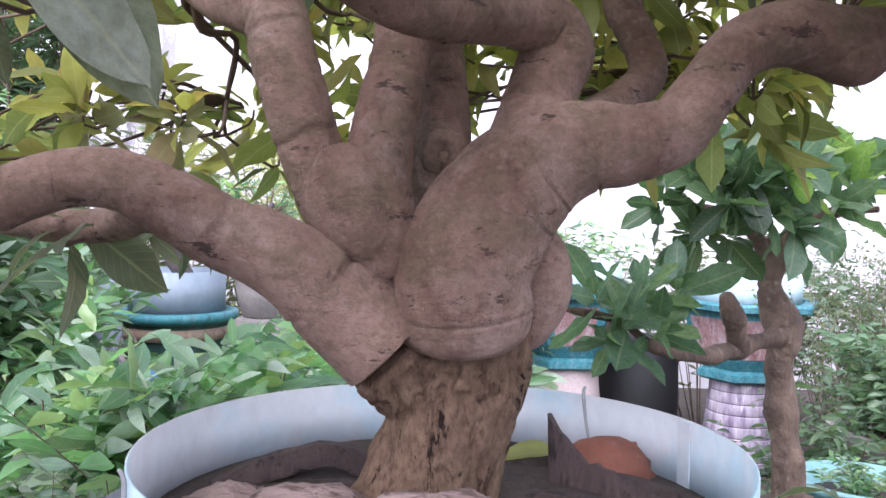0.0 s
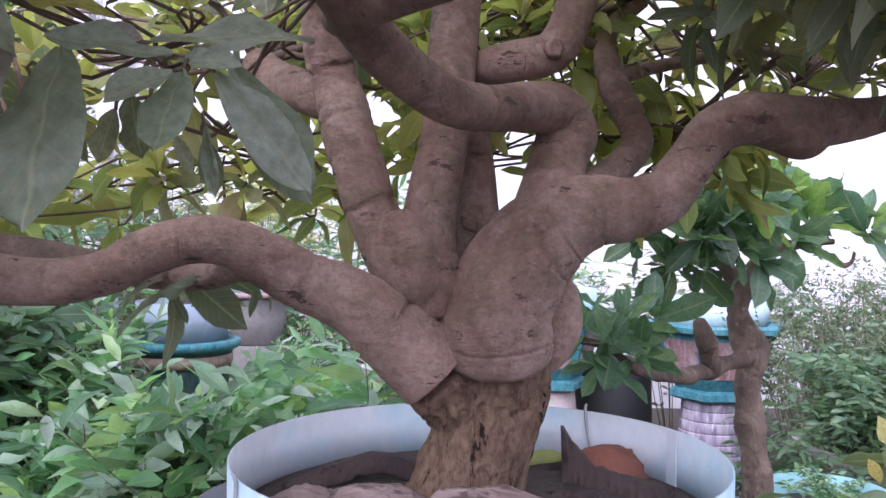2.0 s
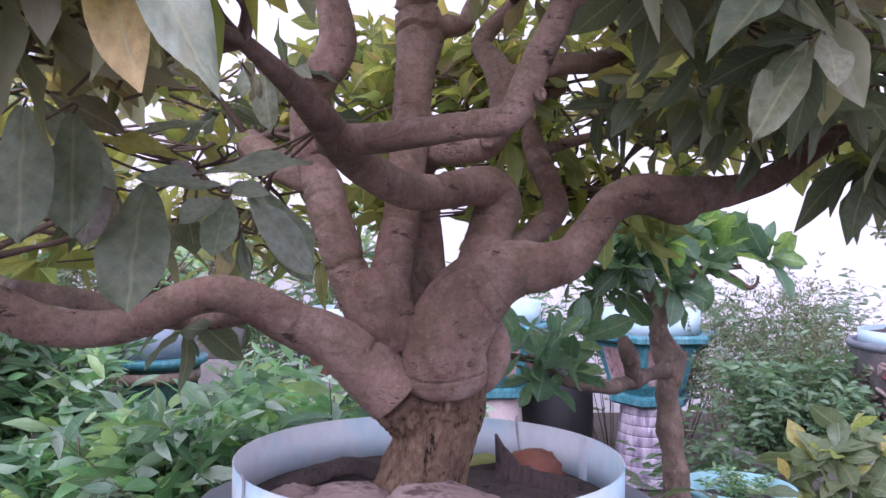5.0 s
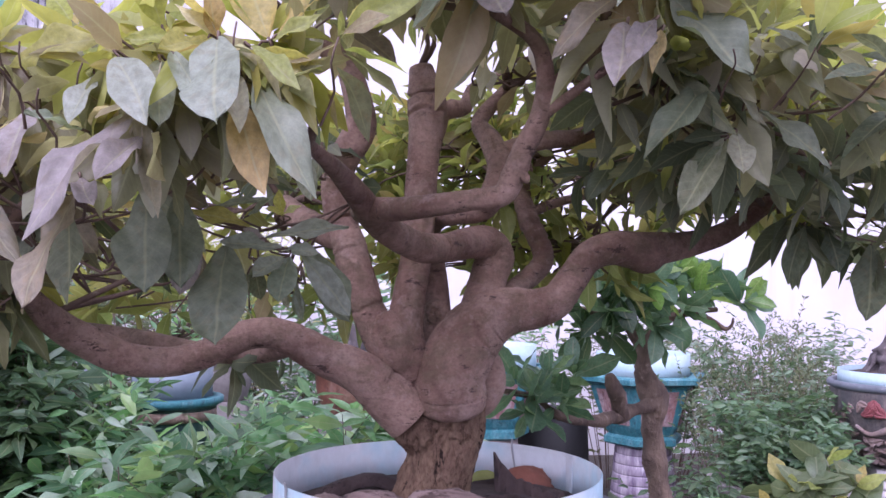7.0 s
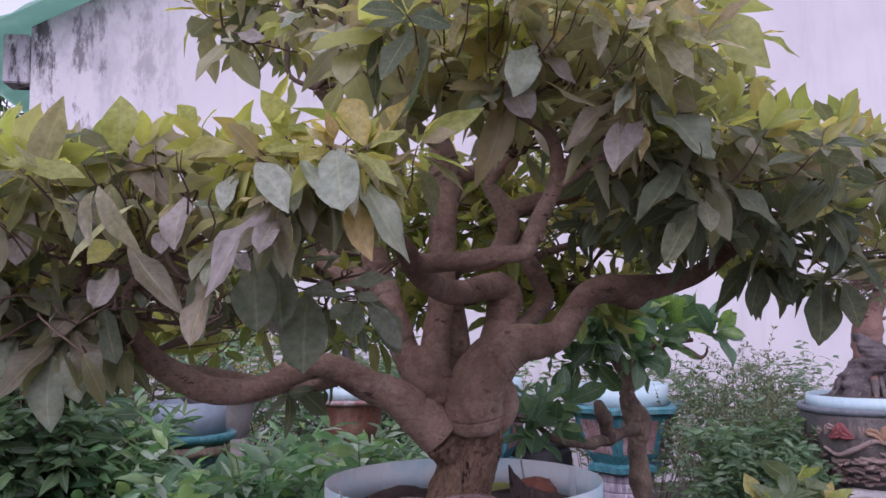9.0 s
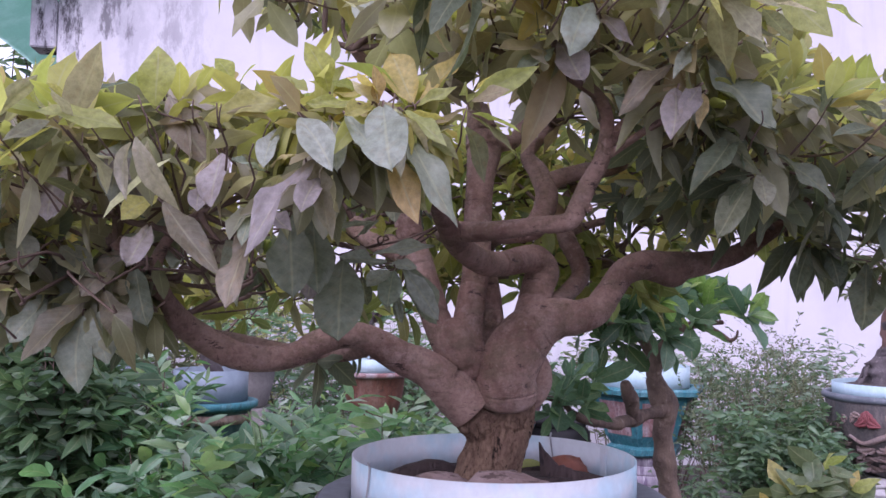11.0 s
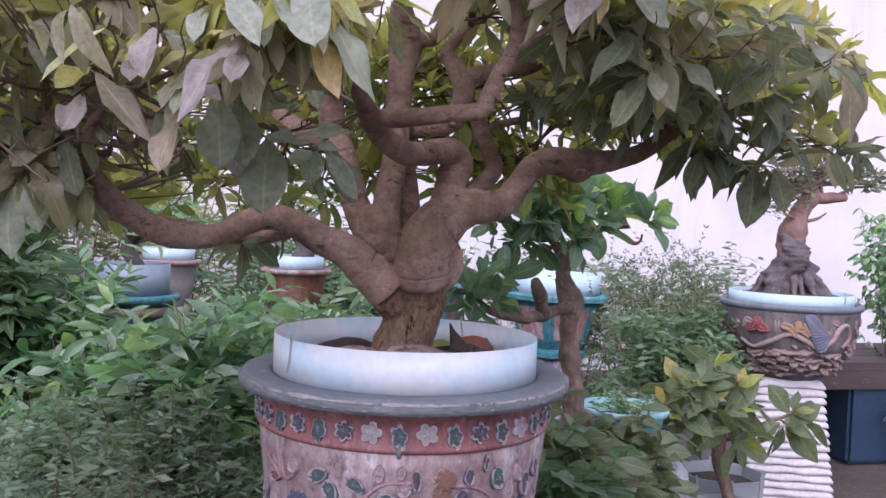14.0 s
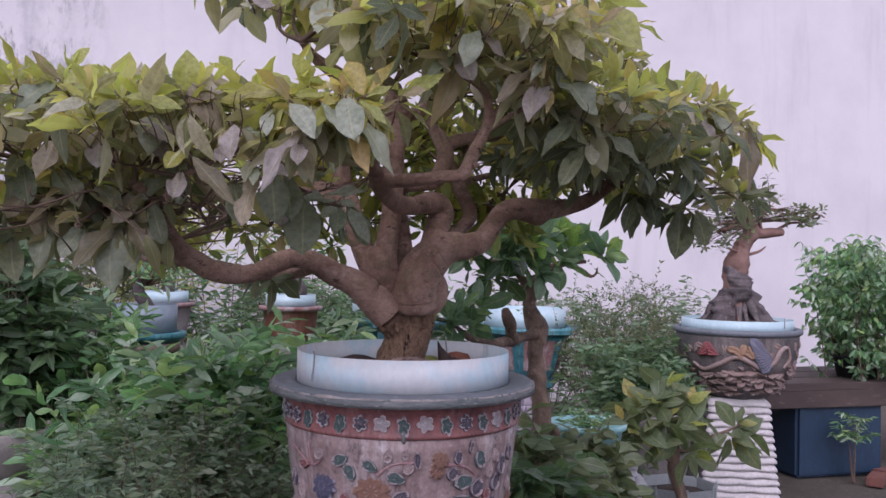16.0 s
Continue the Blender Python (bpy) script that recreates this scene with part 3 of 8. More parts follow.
BROAD = [leaf_form(b, f, c, w, 6, i, t) for i, (b, f, c, w, t) in enumerate([(0.40, 0.25, 0.12, 0.14, 0.3), (0.43, 0.15, 0.30, 0.24, -0.5), (0.36, 0.45, 0.55, 0.16, 0.7), (0.45, 0.10, 0.04, 0.30, -0.2), (0.38, 0.2, 0.42, 0.32, 0.9), (0.32, 0.60, 0.22, 0.18, -0.9),
                                                                              (0.42, 0.05, -0.18, 0.26, 0.4), (0.34, 0.35, 0.70, 0.24, -0.3), (0.46, 0.18, 0.2, 0.2, 0.15), (0.31, 0.9, 0.35, 0.14, 0.5)])]
LANCE = [leaf_form(b, f, c, w, 5, 20 + i, t, 2) for i, (b, f, c, w, t) in enumerate([(0.26, 0.4, 0.12, 0.14, 0.4), (0.23, 0.3, 0.35, 0.2, -0.6), (0.28, 0.5, 0.55, 0.15, 0.3), (0.21, 0.2, -0.1, 0.2, -0.3)])]
MIDL = [leaf_form(b, f, c, w, 5, 30 + i, t, 2) for i, (b, f, c, w, t) in enumerate([(0.36, 0.3, 0.15, 0.16, 0.3), (0.40, 0.2, 0.35, 0.2, -0.5), (0.33, 0.45, 0.5, 0.15, 0.4)])]
WIDE = [leaf_form(b, f, c, w, 6, 50 + i, t) for i, (b, f, c, w, t) in enumerate([(0.50, 0.15, 0.15, 0.16, 0.2), (0.46, 0.25, 0.3, 0.14, -0.3), (0.52, 0.10, 0.05, 0.2, 0.3), (0.44, 0.3, 0.45, 0.16, -0.5)])]
TINY = [leaf_form(0.42, 0.3, c, 0.0, 2, 40 + i, 0.0, 2) for i, c in enumerate([0.1, 0.3])]


def rosette(p, axis, gen, count, size, spread=(0.35, 1.95), sag=0.35):
    """Blades round a shoot tip: young ones near the axis, old ones hanging. Returns rows of place, direction, size, age."""
    a = np.array(axis, float)
    a /= np.linalg.norm(a)
    h = np.array([1.0, 0, 0]) if abs(a[0]) < 0.7 else np.array([0, 1.0, 0])
    u = np.cross(a, h)
    u /= np.linalg.norm(u)
    w = np.cross(a, u)
    out, ph = [], gen.random() * 6.28
    for k in range(count):
        age = (k + gen.random() * 0.8) / count
        th = spread[0] + (spread[1] - spread[0]) * age
        az = ph + 2.39996 * k + gen.uniform(-0.3, 0.3)
        d = math.cos(th) * a + math.sin(th) * (math.cos(az) * u + math.sin(az) * w)
        d[2] -= sag * age * gen.uniform(0.0, 1.5)
        q = np.array(p) - a * 0.022 * age + d / np.linalg.norm(d) * 0.006
        out.append((q, d, size * (0.60 + 0.46 * min(1.0, age * 1.9)) * gen.uniform(0.62, 1.28), age))
    return out


# ---- the large bonsai ----
bonsai = thing("bonsai_tree", (0, 0, 1.10), "large old bonsai with swollen pinkish-brown limbs and dusty green leaves", "bonsai tree")

trunk = part("trunk", tube([(-0.016, 0.0, 1.085, 0.066), (-0.010, 0.0, 1.108, 0.0560), (-0.003, -0.003, 1.140, 0.0520), (0.005, -0.010, 1.180, 0.0505), (0.012, -0.015, 1.213, 0.0500), (0.017, -0.020, 1.243, 0.0480), (0.020, -0.024, 1.262, 0.0470)],
                          110, 0.0020, 0.06, 60, fissure=0.11, cap=0.2), CORK, bonsai, "corky fissured tan trunk")
part("shoulder", tube([(0.0, -0.012, 1.185, 0.040), (-0.020, -0.020, 1.203, 0.0370), (-0.042, -0.034, 1.228, 0.0375)], 72, 0.0022, 0.08, 60, fissure=0.13, cap=0.2), CORK, trunk, "ragged bark shoulder under the limb")

STEMS = {
    "swollen_limb": ([(0.0135, -0.0415, 1.2400, 0.0445), (0.0130, -0.0425, 1.2455, 0.0515), (0.0115, -0.0430, 1.258, 0.0545), (0.0105, -0.045, 1.277, 0.0535), (0.013, -0.046, 1.294, 0.0512), (0.020, -0.046, 1.311, 0.0505), (0.040, -0.045, 1.345, 0.0478), (0.068, -0.045, 1.372, 0.0420), (0.101, -0.050, 1.385, 0.0345),
                      (0.130, -0.050, 1.387, 0.0305), (0.165, -0.045, 1.398, 0.0276), (0.189, -0.040, 1.427, 0.0238), (0.221, -0.025, 1.463, 0.0235), (0.262, -0.015, 1.478, 0.0252), (0.312, 0.0, 1.475, 0.0285), (0.340, 0.01, 1.479, 0.0255), (0.377, 0.025, 1.484, 0.0220), (0.425, 0.035, 1.494, 0.0190),
                      (0.474, 0.040, 1.512, 0.0170), (0.527, 0.030, 1.551, 0.0150), (0.578, 0.0, 1.585, 0.0105)],
                     40, 0.075, [(0.026, 0.022), (0.150, 0.035), (0.19, 0.03), (0.255, 0.05), (0.30, 0.03), (0.36, 0.04), (0.46, 0.05), (0.63, 0.08), (0.7, 0.06)]),
    "rising_limb": ([(0.050, -0.040, 1.362, 0.036), (0.062, -0.022, 1.400, 0.0300), (0.075, -0.004, 1.436, 0.0282), (0.084, 0.003, 1.462, 0.0292), (0.072, -0.006, 1.482, 0.0270), (0.044, -0.030, 1.483, 0.0238), (0.0, -0.080, 1.472, 0.0218), (-0.040, -0.130, 1.470, 0.0210), (-0.077, -0.190, 1.481, 0.0190),
                     (-0.107, -0.250, 1.497, 0.0173), (-0.127, -0.300, 1.516, 0.0156), (-0.146, -0.360, 1.531, 0.0120), (-0.163, -0.420, 1.540, 0.0084), (-0.179, -0.480, 1.546, 0.0057)],
                    28, 0.075, [(0.38, 0.10), (0.08, 0.06), (0.2, 0.03), (0.55, 0.04), (0.66, 0.03)]),
    "front_arm": ([(-0.124, -0.250, 1.508, 0.0155), (-0.093, -0.310, 1.503, 0.0142), (-0.062, -0.350, 1.503, 0.0130), (-0.014, -0.380, 1.508, 0.0120), (0.017, -0.400, 1.512, 0.0124), (0.027, -0.410, 1.531, 0.0128), (0.035, -0.420, 1.555, 0.0115), (0.048, -0.440, 1.588, 0.0102),
                   (0.051, -0.450, 1.628, 0.0090), (0.037, -0.460, 1.659, 0.0077), (-0.004, -0.480, 1.678, 0.0070)], 20, 0.05, [(0.42, 0.08)]),
    "arm_fork": ([(0.050, -0.440, 1.594, 0.0085), (0.062, -0.450, 1.617, 0.0073), (0.080, -0.470, 1.637, 0.0066), (0.098, -0.500, 1.650, 0.0053)], 14, 0.05, []),
    "arm_twig": ([(0.050, -0.440, 1.588, 0.0056), (0.071, -0.460, 1.603, 0.0050), (0.095, -0.500, 1.620, 0.0042), (0.114, -0.540, 1.626, 0.0030)], 12, 0.05, []),
    "low_limb": ([(-0.0445, -0.0385, 1.2290, 0.0405), (-0.0460, -0.0385, 1.2305, 0.0410), (-0.055, -0.040, 1.239, 0.0405), (-0.068, -0.042, 1.252, 0.0392), (-0.085, -0.047, 1.268, 0.0362), (-0.107, -0.055, 1.288, 0.0313), (-0.135, -0.060, 1.305, 0.0279), (-0.166, -0.065, 1.317, 0.0258), (-0.199, -0.070, 1.336, 0.0243), (-0.231, -0.075, 1.351, 0.0215),
                  (-0.264, -0.080, 1.352, 0.0212), (-0.298, -0.085, 1.341, 0.0222), (-0.332, -0.092, 1.323, 0.0212), (-0.372, -0.106, 1.316, 0.0204), (-0.420, -0.130, 1.323, 0.0202), (-0.464, -0.150, 1.347, 0.0196), (-0.492, -0.180, 1.372, 0.0171), (-0.505, -0.220, 1.399, 0.0128), (-0.518, -0.270, 1.434, 0.0118), (-0.560, -0.300, 1.480, 0.0098)],
                 36, 0.075, [(0.10, 0.07), (0.19, 0.03), (0.215, 0.04), (0.28, 0.05), (0.31, 0.03), (0.45, 0.05), (0.6, 0.05)]),
    "low_back_limb": ([(-0.223, -0.045, 1.330, 0.0136), (-0.268, 0.0, 1.318, 0.0136), (-0.340, 0.030, 1.318, 0.0140), (-0.450, 0.080, 1.336, 0.0141), (-0.528, 0.120, 1.345, 0.0130), (-0.580, 0.180, 1.350, 0.0110), (-0.640, 0.220, 1.380, 0.0084)], 16, 0.06, [(0.3, 0.08)]),
    "side_upright": ([(-0.050, -0.030, 1.292, 0.024), (-0.066, -0.030, 1.312, 0.0290), (-0.084, -0.030, 1.337, 0.0272), (-0.104, -0.030, 1.377, 0.0249), (-0.117, -0.028, 1.414, 0.0246), (-0.129, -0.018, 1.450, 0.0254), (-0.135, -0.010, 1.476, 0.0248), (-0.143, 0.0, 1.504, 0.0222), (-0.153, 0.0, 1.540, 0.0228),
                      (-0.155, 0.0, 1.575, 0.0228), (-0.144, 0.0, 1.608, 0.0236), (-0.120, 0.0, 1.655, 0.0242), (-0.128, 0.0, 1.710, 0.0208), (-0.150, -0.010, 1.753, 0.0180), (-0.215, -0.050, 1.785, 0.0116), (-0.253, -0.100, 1.810, 0.0084)],
                     30, 0.075, [(0.385, 0.12), (0.17, 0.05), (0.24, 0.03), (0.30, 0.04), (0.32, 0.03), (0.55, 0.04)]),
    "upright_base": ([(-0.047, -0.052, 1.301, 0.014), (-0.056, -0.050, 1.313, 0.0250), (-0.067, -0.046, 1.331, 0.0325), (-0.075, -0.041, 1.351, 0.0335), (-0.079, -0.036, 1.372, 0.0270)], 30, 0.07, [(0.5, 0.03)]),
    "centre_upright": ([(-0.046, -0.036, 1.292, 0.026), (-0.052, -0.040, 1.322, 0.0300), (-0.054, -0.040, 1.360, 0.0262), (-0.047, -0.035, 1.407, 0.0249), (-0.039, -0.020, 1.448, 0.0240), (-0.033, -0.002, 1.510, 0.0244), (-0.027, 0.025, 1.565, 0.0250), (-0.020, 0.040, 1.634, 0.0258), (-0.014, 0.045, 1.680, 0.0318),
                        (-0.017, 0.050, 1.710, 0.0300), (-0.022, 0.050, 1.738, 0.0240), (-0.026, 0.050, 1.760, 0.0190)], 30, 0.06, [(0.84, 0.16), (0.91, 0.14), (0.3, 0.03), (0.5, 0.04), (0.65, 0.03)]),
    "back_upright": ([(-0.003, 0.006, 1.313, 0.0240), (-0.006, 0.014, 1.365, 0.0275), (-0.004, 0.034, 1.417, 0.0225), (-0.004, 0.052, 1.465, 0.0178), (-0.010, 0.050, 1.505, 0.0182), (0.003, 0.025, 1.526, 0.0190), (0.030, 0.0, 1.531, 0.0198), (0.064, -0.010, 1.538, 0.0204), (0.085, 0.0, 1.570, 0.0200), (0.094, 0.015, 1.605, 0.0200),
                      (0.086, 0.045, 1.645, 0.0178), (0.070, 0.060, 1.681, 0.0130), (0.110, 0.050, 1.730, 0.0110)], 26, 0.06, [(0.56, 0.08)]),
    "back_fork": ([(0.090, 0.030, 1.622, 0.0167), (0.133, 0.030, 1.639, 0.0150), (0.173, 0.030, 1.649, 0.0150), (0.233, 0.050, 1.661, 0.0126), (0.319, 0.060, 1.711, 0.0100)], 16, 0.06, []),
    "side_stub": ([(-0.140, 0.010, 1.487, 0.0209), (-0.174, 0.040, 1.502, 0.0215), (-0.195, 0.070, 1.514, 0.0225), (-0.208, 0.105, 1.523, 0.0222), (-0.240, 0.135, 1.548, 0.0200)], 20, 0.08, [(0.5, 0.08)]),
    "top_spur": ([(-0.008, 0.045, 1.684, 0.0190), (0.019, 0.050, 1.696, 0.0160), (0.045, 0.060, 1.703, 0.0125), (0.061, 0.070, 1.734, 0.0109), (0.092, 0.080, 1.755, 0.0091), (0.151, 0.100, 1.765, 0.0080)], 14, 0.07, [(0.15, 0.1)]),
    "ringed_limb": ([(0.085, -0.018, 1.394, 0.0200), (0.124, 0.030, 1.417, 0.0161), (0.161, 0.070, 1.441, 0.0168), (0.183, 0.100, 1.466, 0.0172), (0.178, 0.120, 1.499, 0.0176), (0.166, 0.140, 1.534, 0.0174), (0.160, 0.160, 1.580, 0.0140), (0.175, 0.185, 1.615, 0.0110), (0.215, 0.200, 1.650, 0.0090)], 20, 0.05, [(0.5, 0.14), (0.58, 0.12), (0.66, 0.14), (0.73, 0.1)]),
    "ringed_twig": ([(0.165, 0.140, 1.542, 0.0100), (0.208, 0.170, 1.560, 0.0089), (0.264, 0.200, 1.577, 0.0084), (0.353, 0.240, 1.599, 0.0072), (0.434, 0.280, 1.610, 0.0062)], 10, 0.08, []),
    "low_fork": ([(-0.518, -0.270, 1.434, 0.0095), (-0.505, -0.300, 1.462, 0.0080), (-0.480, -0.340, 1.490, 0.0062), (-0.440, -0.390, 1.510, 0.0045)], 12, 0.06, []),
    "limb_knob": ([(0.278, -0.006, 1.471, 0.014), (0.298, -0.006, 1.466, 0.0200), (0.320, -0.004, 1.462, 0.0215), (0.340, 0.0, 1.469, 0.016)], 24, 0.08, []),
    "limb_ear": ([(0.062, -0.012, 1.322, 0.016), (0.072, -0.018, 1.300, 0.021), (0.074, -0.020, 1.272, 0.021), (0.064, -0.020, 1.246, 0.017), (0.056, -0.016, 1.232, 0.010)], 24, 0.08, []),
}
limb_of = {}
for k, (name, (pts, seg, rough, creases)) in enumerate(STEMS.items()):
    limb_of[name] = part(name, tube(pts, int(seg * 1.4), 0.002 if seg > 24 else 0.004, rough, 26, creases, cap={"low_limb": 0.14, "swollen_limb": 0.12}.get(name, 0.35), seed=k * 3.1), BARK, bonsai)


def knot(place, normal, size, parent):
    """A healed pruning scar: a low ring of bark round a dark pit."""
    n = Vector(normal).normalized()
    turn = n.to_track_quat("Z", "Y").to_matrix().to_4x4()
    v, f = lathe([(1.25, -0.5), (1.1, 0.1), (0.8, 0.32), (0.5, 0.18), (0.32, -0.15), (0.05, -0.3)], seg=18, wobble=0.25)
    m = Matrix.Translation(place) @ turn @ Matrix.Scale(size, 4)
    part("knot", ([m @ Vector(q) for q in v], f), BARK, parent)


knot((-0.004, -0.012, 1.380), (0.1, -1, 0.1), 0.016, limb_of["back_upright"])
knot((-0.050, -0.366, 1.503), (0.1, -1, 0.1), 0.0055, limb_of["front_arm"])
knot((0.064, -0.032, 1.538), (0.1, -1, 0.2), 0.008, limb_of["back_upright"])
knot((0.038, -0.421, 1.528), (0.5, -0.8, 0.2), 0.005, limb_of["front_arm"])
knot((-0.104, -0.005, 1.664), (0.9, -0.4, 0.1), 0.012, limb_of["side_upright"])

# crown: tiers of foliage, each with the limb ends that carry it
TIERS = [  # centre, radii, shoots, limb ends, hang
    ((-0.44, -0.48, 1.550), (0.22, 0.20, 0.070), 48, [(-0.179, -0.480, 1.546), (-0.163, -0.420, 1.540), (-0.480, -0.340, 1.490)], 0.75),
    ((-0.22, -0.62, 1.590), (0.09, 0.07, 0.020), 3, [(-0.179, -0.480, 1.546)], 0.8),
    ((-0.47, -0.33, 1.440), (0.12, 0.07, 0.045), 12, [(-0.518, -0.270, 1.434)], 0.9),
    ((-0.72, -0.18, 1.565), (0.24, 0.27, 0.105), 54, [(-0.560, -0.300, 1.480), (-0.518, -0.270, 1.434)], 0.7),
    ((-0.66, -0.30, 1.400), (0.19, 0.14, 0.085), 24, [(-0.518, -0.270, 1.434)], 0.8),
    ((-0.01, -0.52, 1.735), (0.22, 0.17, 0.065), 50, [(-0.004, -0.480, 1.678), (0.098, -0.500, 1.650)], 0.55),
]
TIERS += [
    ((0.29, -0.42, 1.615), (0.17, 0.18, 0.065), 30, [(0.114, -0.540, 1.626), (0.098, -0.500, 1.650)], 0.7),
    ((0.575, -0.05, 1.655), (0.21, 0.30, 0.105), 54, [(0.578, 0.0, 1.585), (0.527, 0.030, 1.551)], 0.6),
    ((0.43, -0.18, 1.585), (0.19, 0.14, 0.050), 20, [(0.527, 0.030, 1.551)], 0.65),
    ((-0.02, -0.02, 1.970), (0.42, 0.36, 0.100), 84, [(-0.026, 0.050, 1.760), (-0.253, -0.100, 1.810), (0.151, 0.100, 1.765), (0.110, 0.050, 1.730)], 0.5),
    ((0.34, 0.36, 1.630), (0.42, 0.22, 0.170), 58, [(0.215, 0.200, 1.650), (0.434, 0.280, 1.610), (0.319, 0.060, 1.711)], 0.3),
    ((-0.45, 0.36, 1.540), (0.38, 0.20, 0.140), 22, [(-0.240, 0.135, 1.548), (-0.640, 0.220, 1.380)], 0.3),
]
TIERS += [
    ((0.72, -0.02, 1.530), (0.14, 0.18, 0.040), 12, [(0.527, 0.030, 1.551)], 0.9),
    ((0.36, -0.04, 1.830), (0.17, 0.20, 0.060), 22, [(0.319, 0.060, 1.711)], 0.6),
    ((-0.53, -0.03, 1.480), (0.15, 0.11, 0.055), 13, [(-0.492, -0.180, 1.372), (-0.240, 0.135, 1.548)], 0.8),
    ((0.18, 0.38, 1.480), (0.26, 0.13, 0.090), 24, [(0.434, 0.280, 1.610)], 0.6),
    ((-0.34, 0.26, 1.400), (0.26, 0.11, 0.070), 15, [(-0.240, 0.135, 1.548), (-0.580, 0.180, 1.350)], 0.6),
    ((0.10, 0.27, 1.600), (0.22, 0.08, 0.130), 13, [(0.215, 0.200, 1.650), (0.160, 0.160, 1.580)], 0.5),
]
TIERS += [
    ((-0.28, 0.05, 1.610), (0.17, 0.11, 0.080), 8, [(-0.240, 0.135, 1.548), (-0.150, -0.010, 1.753)], 0.7),
    ((0.36, 0.02, 1.610), (0.16, 0.12, 0.045), 10, [(0.527, 0.030, 1.551), (0.319, 0.060, 1.711)], 0.8),
    ((0.17, -0.10, 1.745), (0.15, 0.13, 0.055), 15, [(0.110, 0.050, 1.730), (0.233, 0.050, 1.661)], 0.8),
    ((0.06, -0.14, 1.860), (0.24, 0.14, 0.060), 26, [(0.110, 0.050, 1.730), (-0.026, 0.050, 1.760)], 0.7),
    ((-0.02, 0.48, 1.620), (0.26, 0.16, 0.190), 34, [(-0.240, 0.135, 1.548), (0.215, 0.200, 1.650)], 0.3),
]
AIR = [Vector((-0.02 - 0.035 * k, -0.68 - 0.09 * k, 1.33 + 0.012 * k)) for k in range(8)]  # open air before the stems
gen = random.Random(21)
HANGING = [  # big drooping tufts below the crown: place, axis, leaves, size
    ((-0.30, 0.0, 1.302), (0.0, -0.4, -0.9), 7, 0.070), ((-0.32, 0.27, 1.300), (-0.2, -0.3, -0.9), 6, 0.075), ((-0.24, 0.10, 1.310), (0.2, -0.3, -0.9), 5, 0.070),
]
# single leaves that stand out, spray by spray: stalk x, y, z, tip x, y, z, breadth, tone
SPRAY_TOP = [
    (-0.197, -0.620, 1.606, -0.155, -0.600, 1.656, 0.022, "Y"), (-0.205, -0.620, 1.603, -0.226, -0.600, 1.661, 0.035, "Y"), (-0.287, -0.600, 1.615, -0.307, -0.620, 1.659, 0.030, "Y"),
    (-0.326, -0.600, 1.603, -0.423, -0.560, 1.601, 0.027, "Y"), (-0.465, -0.530, 1.609, -0.473, -0.540, 1.669, 0.042, "Y"), (-0.399, -0.450, 1.660, -0.421, -0.450, 1.682, 0.026, "Y"),
    (-0.239, -0.640, 1.597, -0.245, -0.660, 1.626, 0.019, "T"), (-0.205, -0.620, 1.600, -0.164, -0.640, 1.613, 0.013, "Y"), (-0.216, -0.640, 1.590, -0.178, -0.680, 1.558, 0.016, "Y"),
    (-0.262, -0.620, 1.599, -0.308, -0.620, 1.598, 0.016, "Y"), (-0.246, -0.640, 1.595, -0.271, -0.680, 1.577, 0.018, "Y"), (-0.286, -0.580, 1.631, -0.253, -0.580, 1.629, 0.016, "Y"),
]
SPRAY_PALE = [
    (-0.236, -0.660, 1.589, -0.234, -0.710, 1.528, 0.046, "W"), (-0.270, -0.640, 1.583, -0.240, -0.690, 1.536, 0.020, "W"), (-0.213, -0.640, 1.569, -0.165, -0.690, 1.488, 0.034, "G"),
    (-0.231, -0.630, 1.553, -0.199, -0.670, 1.487, 0.031, "T"), (-0.313, -0.620, 1.584, -0.286, -0.670, 1.530, 0.035, "W"), (-0.285, -0.610, 1.584, -0.278, -0.650, 1.534, 0.024, "G"),
    (-0.296, -0.620, 1.545, -0.365, -0.690, 1.467, 0.025, "L"), (-0.399, -0.560, 1.555, -0.399, -0.600, 1.503, 0.038, "L"), (-0.415, -0.560, 1.522, -0.413, -0.590, 1.490, 0.020, "L"),
    (-0.350, -0.580, 1.536, -0.377, -0.620, 1.541, 0.018, "W"), (-0.341, -0.580, 1.580, -0.346, -0.610, 1.533, 0.024, "W"), (-0.296, -0.620, 1.526, -0.309, -0.680, 1.480, 0.025, "L"),
]
SPRAY_LOW = [
    (-0.344, -0.600, 1.496, -0.319, -0.650, 1.466, 0.018, "L"), (-0.364, -0.580, 1.493, -0.364, -0.620, 1.463, 0.017, "G"), (-0.466, -0.520, 1.515, -0.495, -0.550, 1.493, 0.033, "Y"),
    (-0.457, -0.540, 1.505, -0.395, -0.600, 1.445, 0.031, "B"), (-0.473, -0.520, 1.482, -0.483, -0.570, 1.440, 0.029, "L"), (-0.467, -0.480, 1.631, -0.413, -0.520, 1.562, 0.047, "B"),
    (-0.152, -0.360, 1.702, -0.092, -0.370, 1.657, 0.033, "B"), (-0.535, -0.460, 1.566, -0.489, -0.500, 1.533, 0.036, "L"), (-0.358, -0.560, 1.486, -0.386, -0.610, 1.404, 0.033, "B"),
    (-0.331, -0.440, 1.504, -0.324, -0.470, 1.413, 0.052, "G"), (-0.304, -0.420, 1.503, -0.296, -0.450, 1.417, 0.043, "G"), (-0.391, -0.460, 1.482, -0.387, -0.500, 1.403, 0.038, "D"),
]
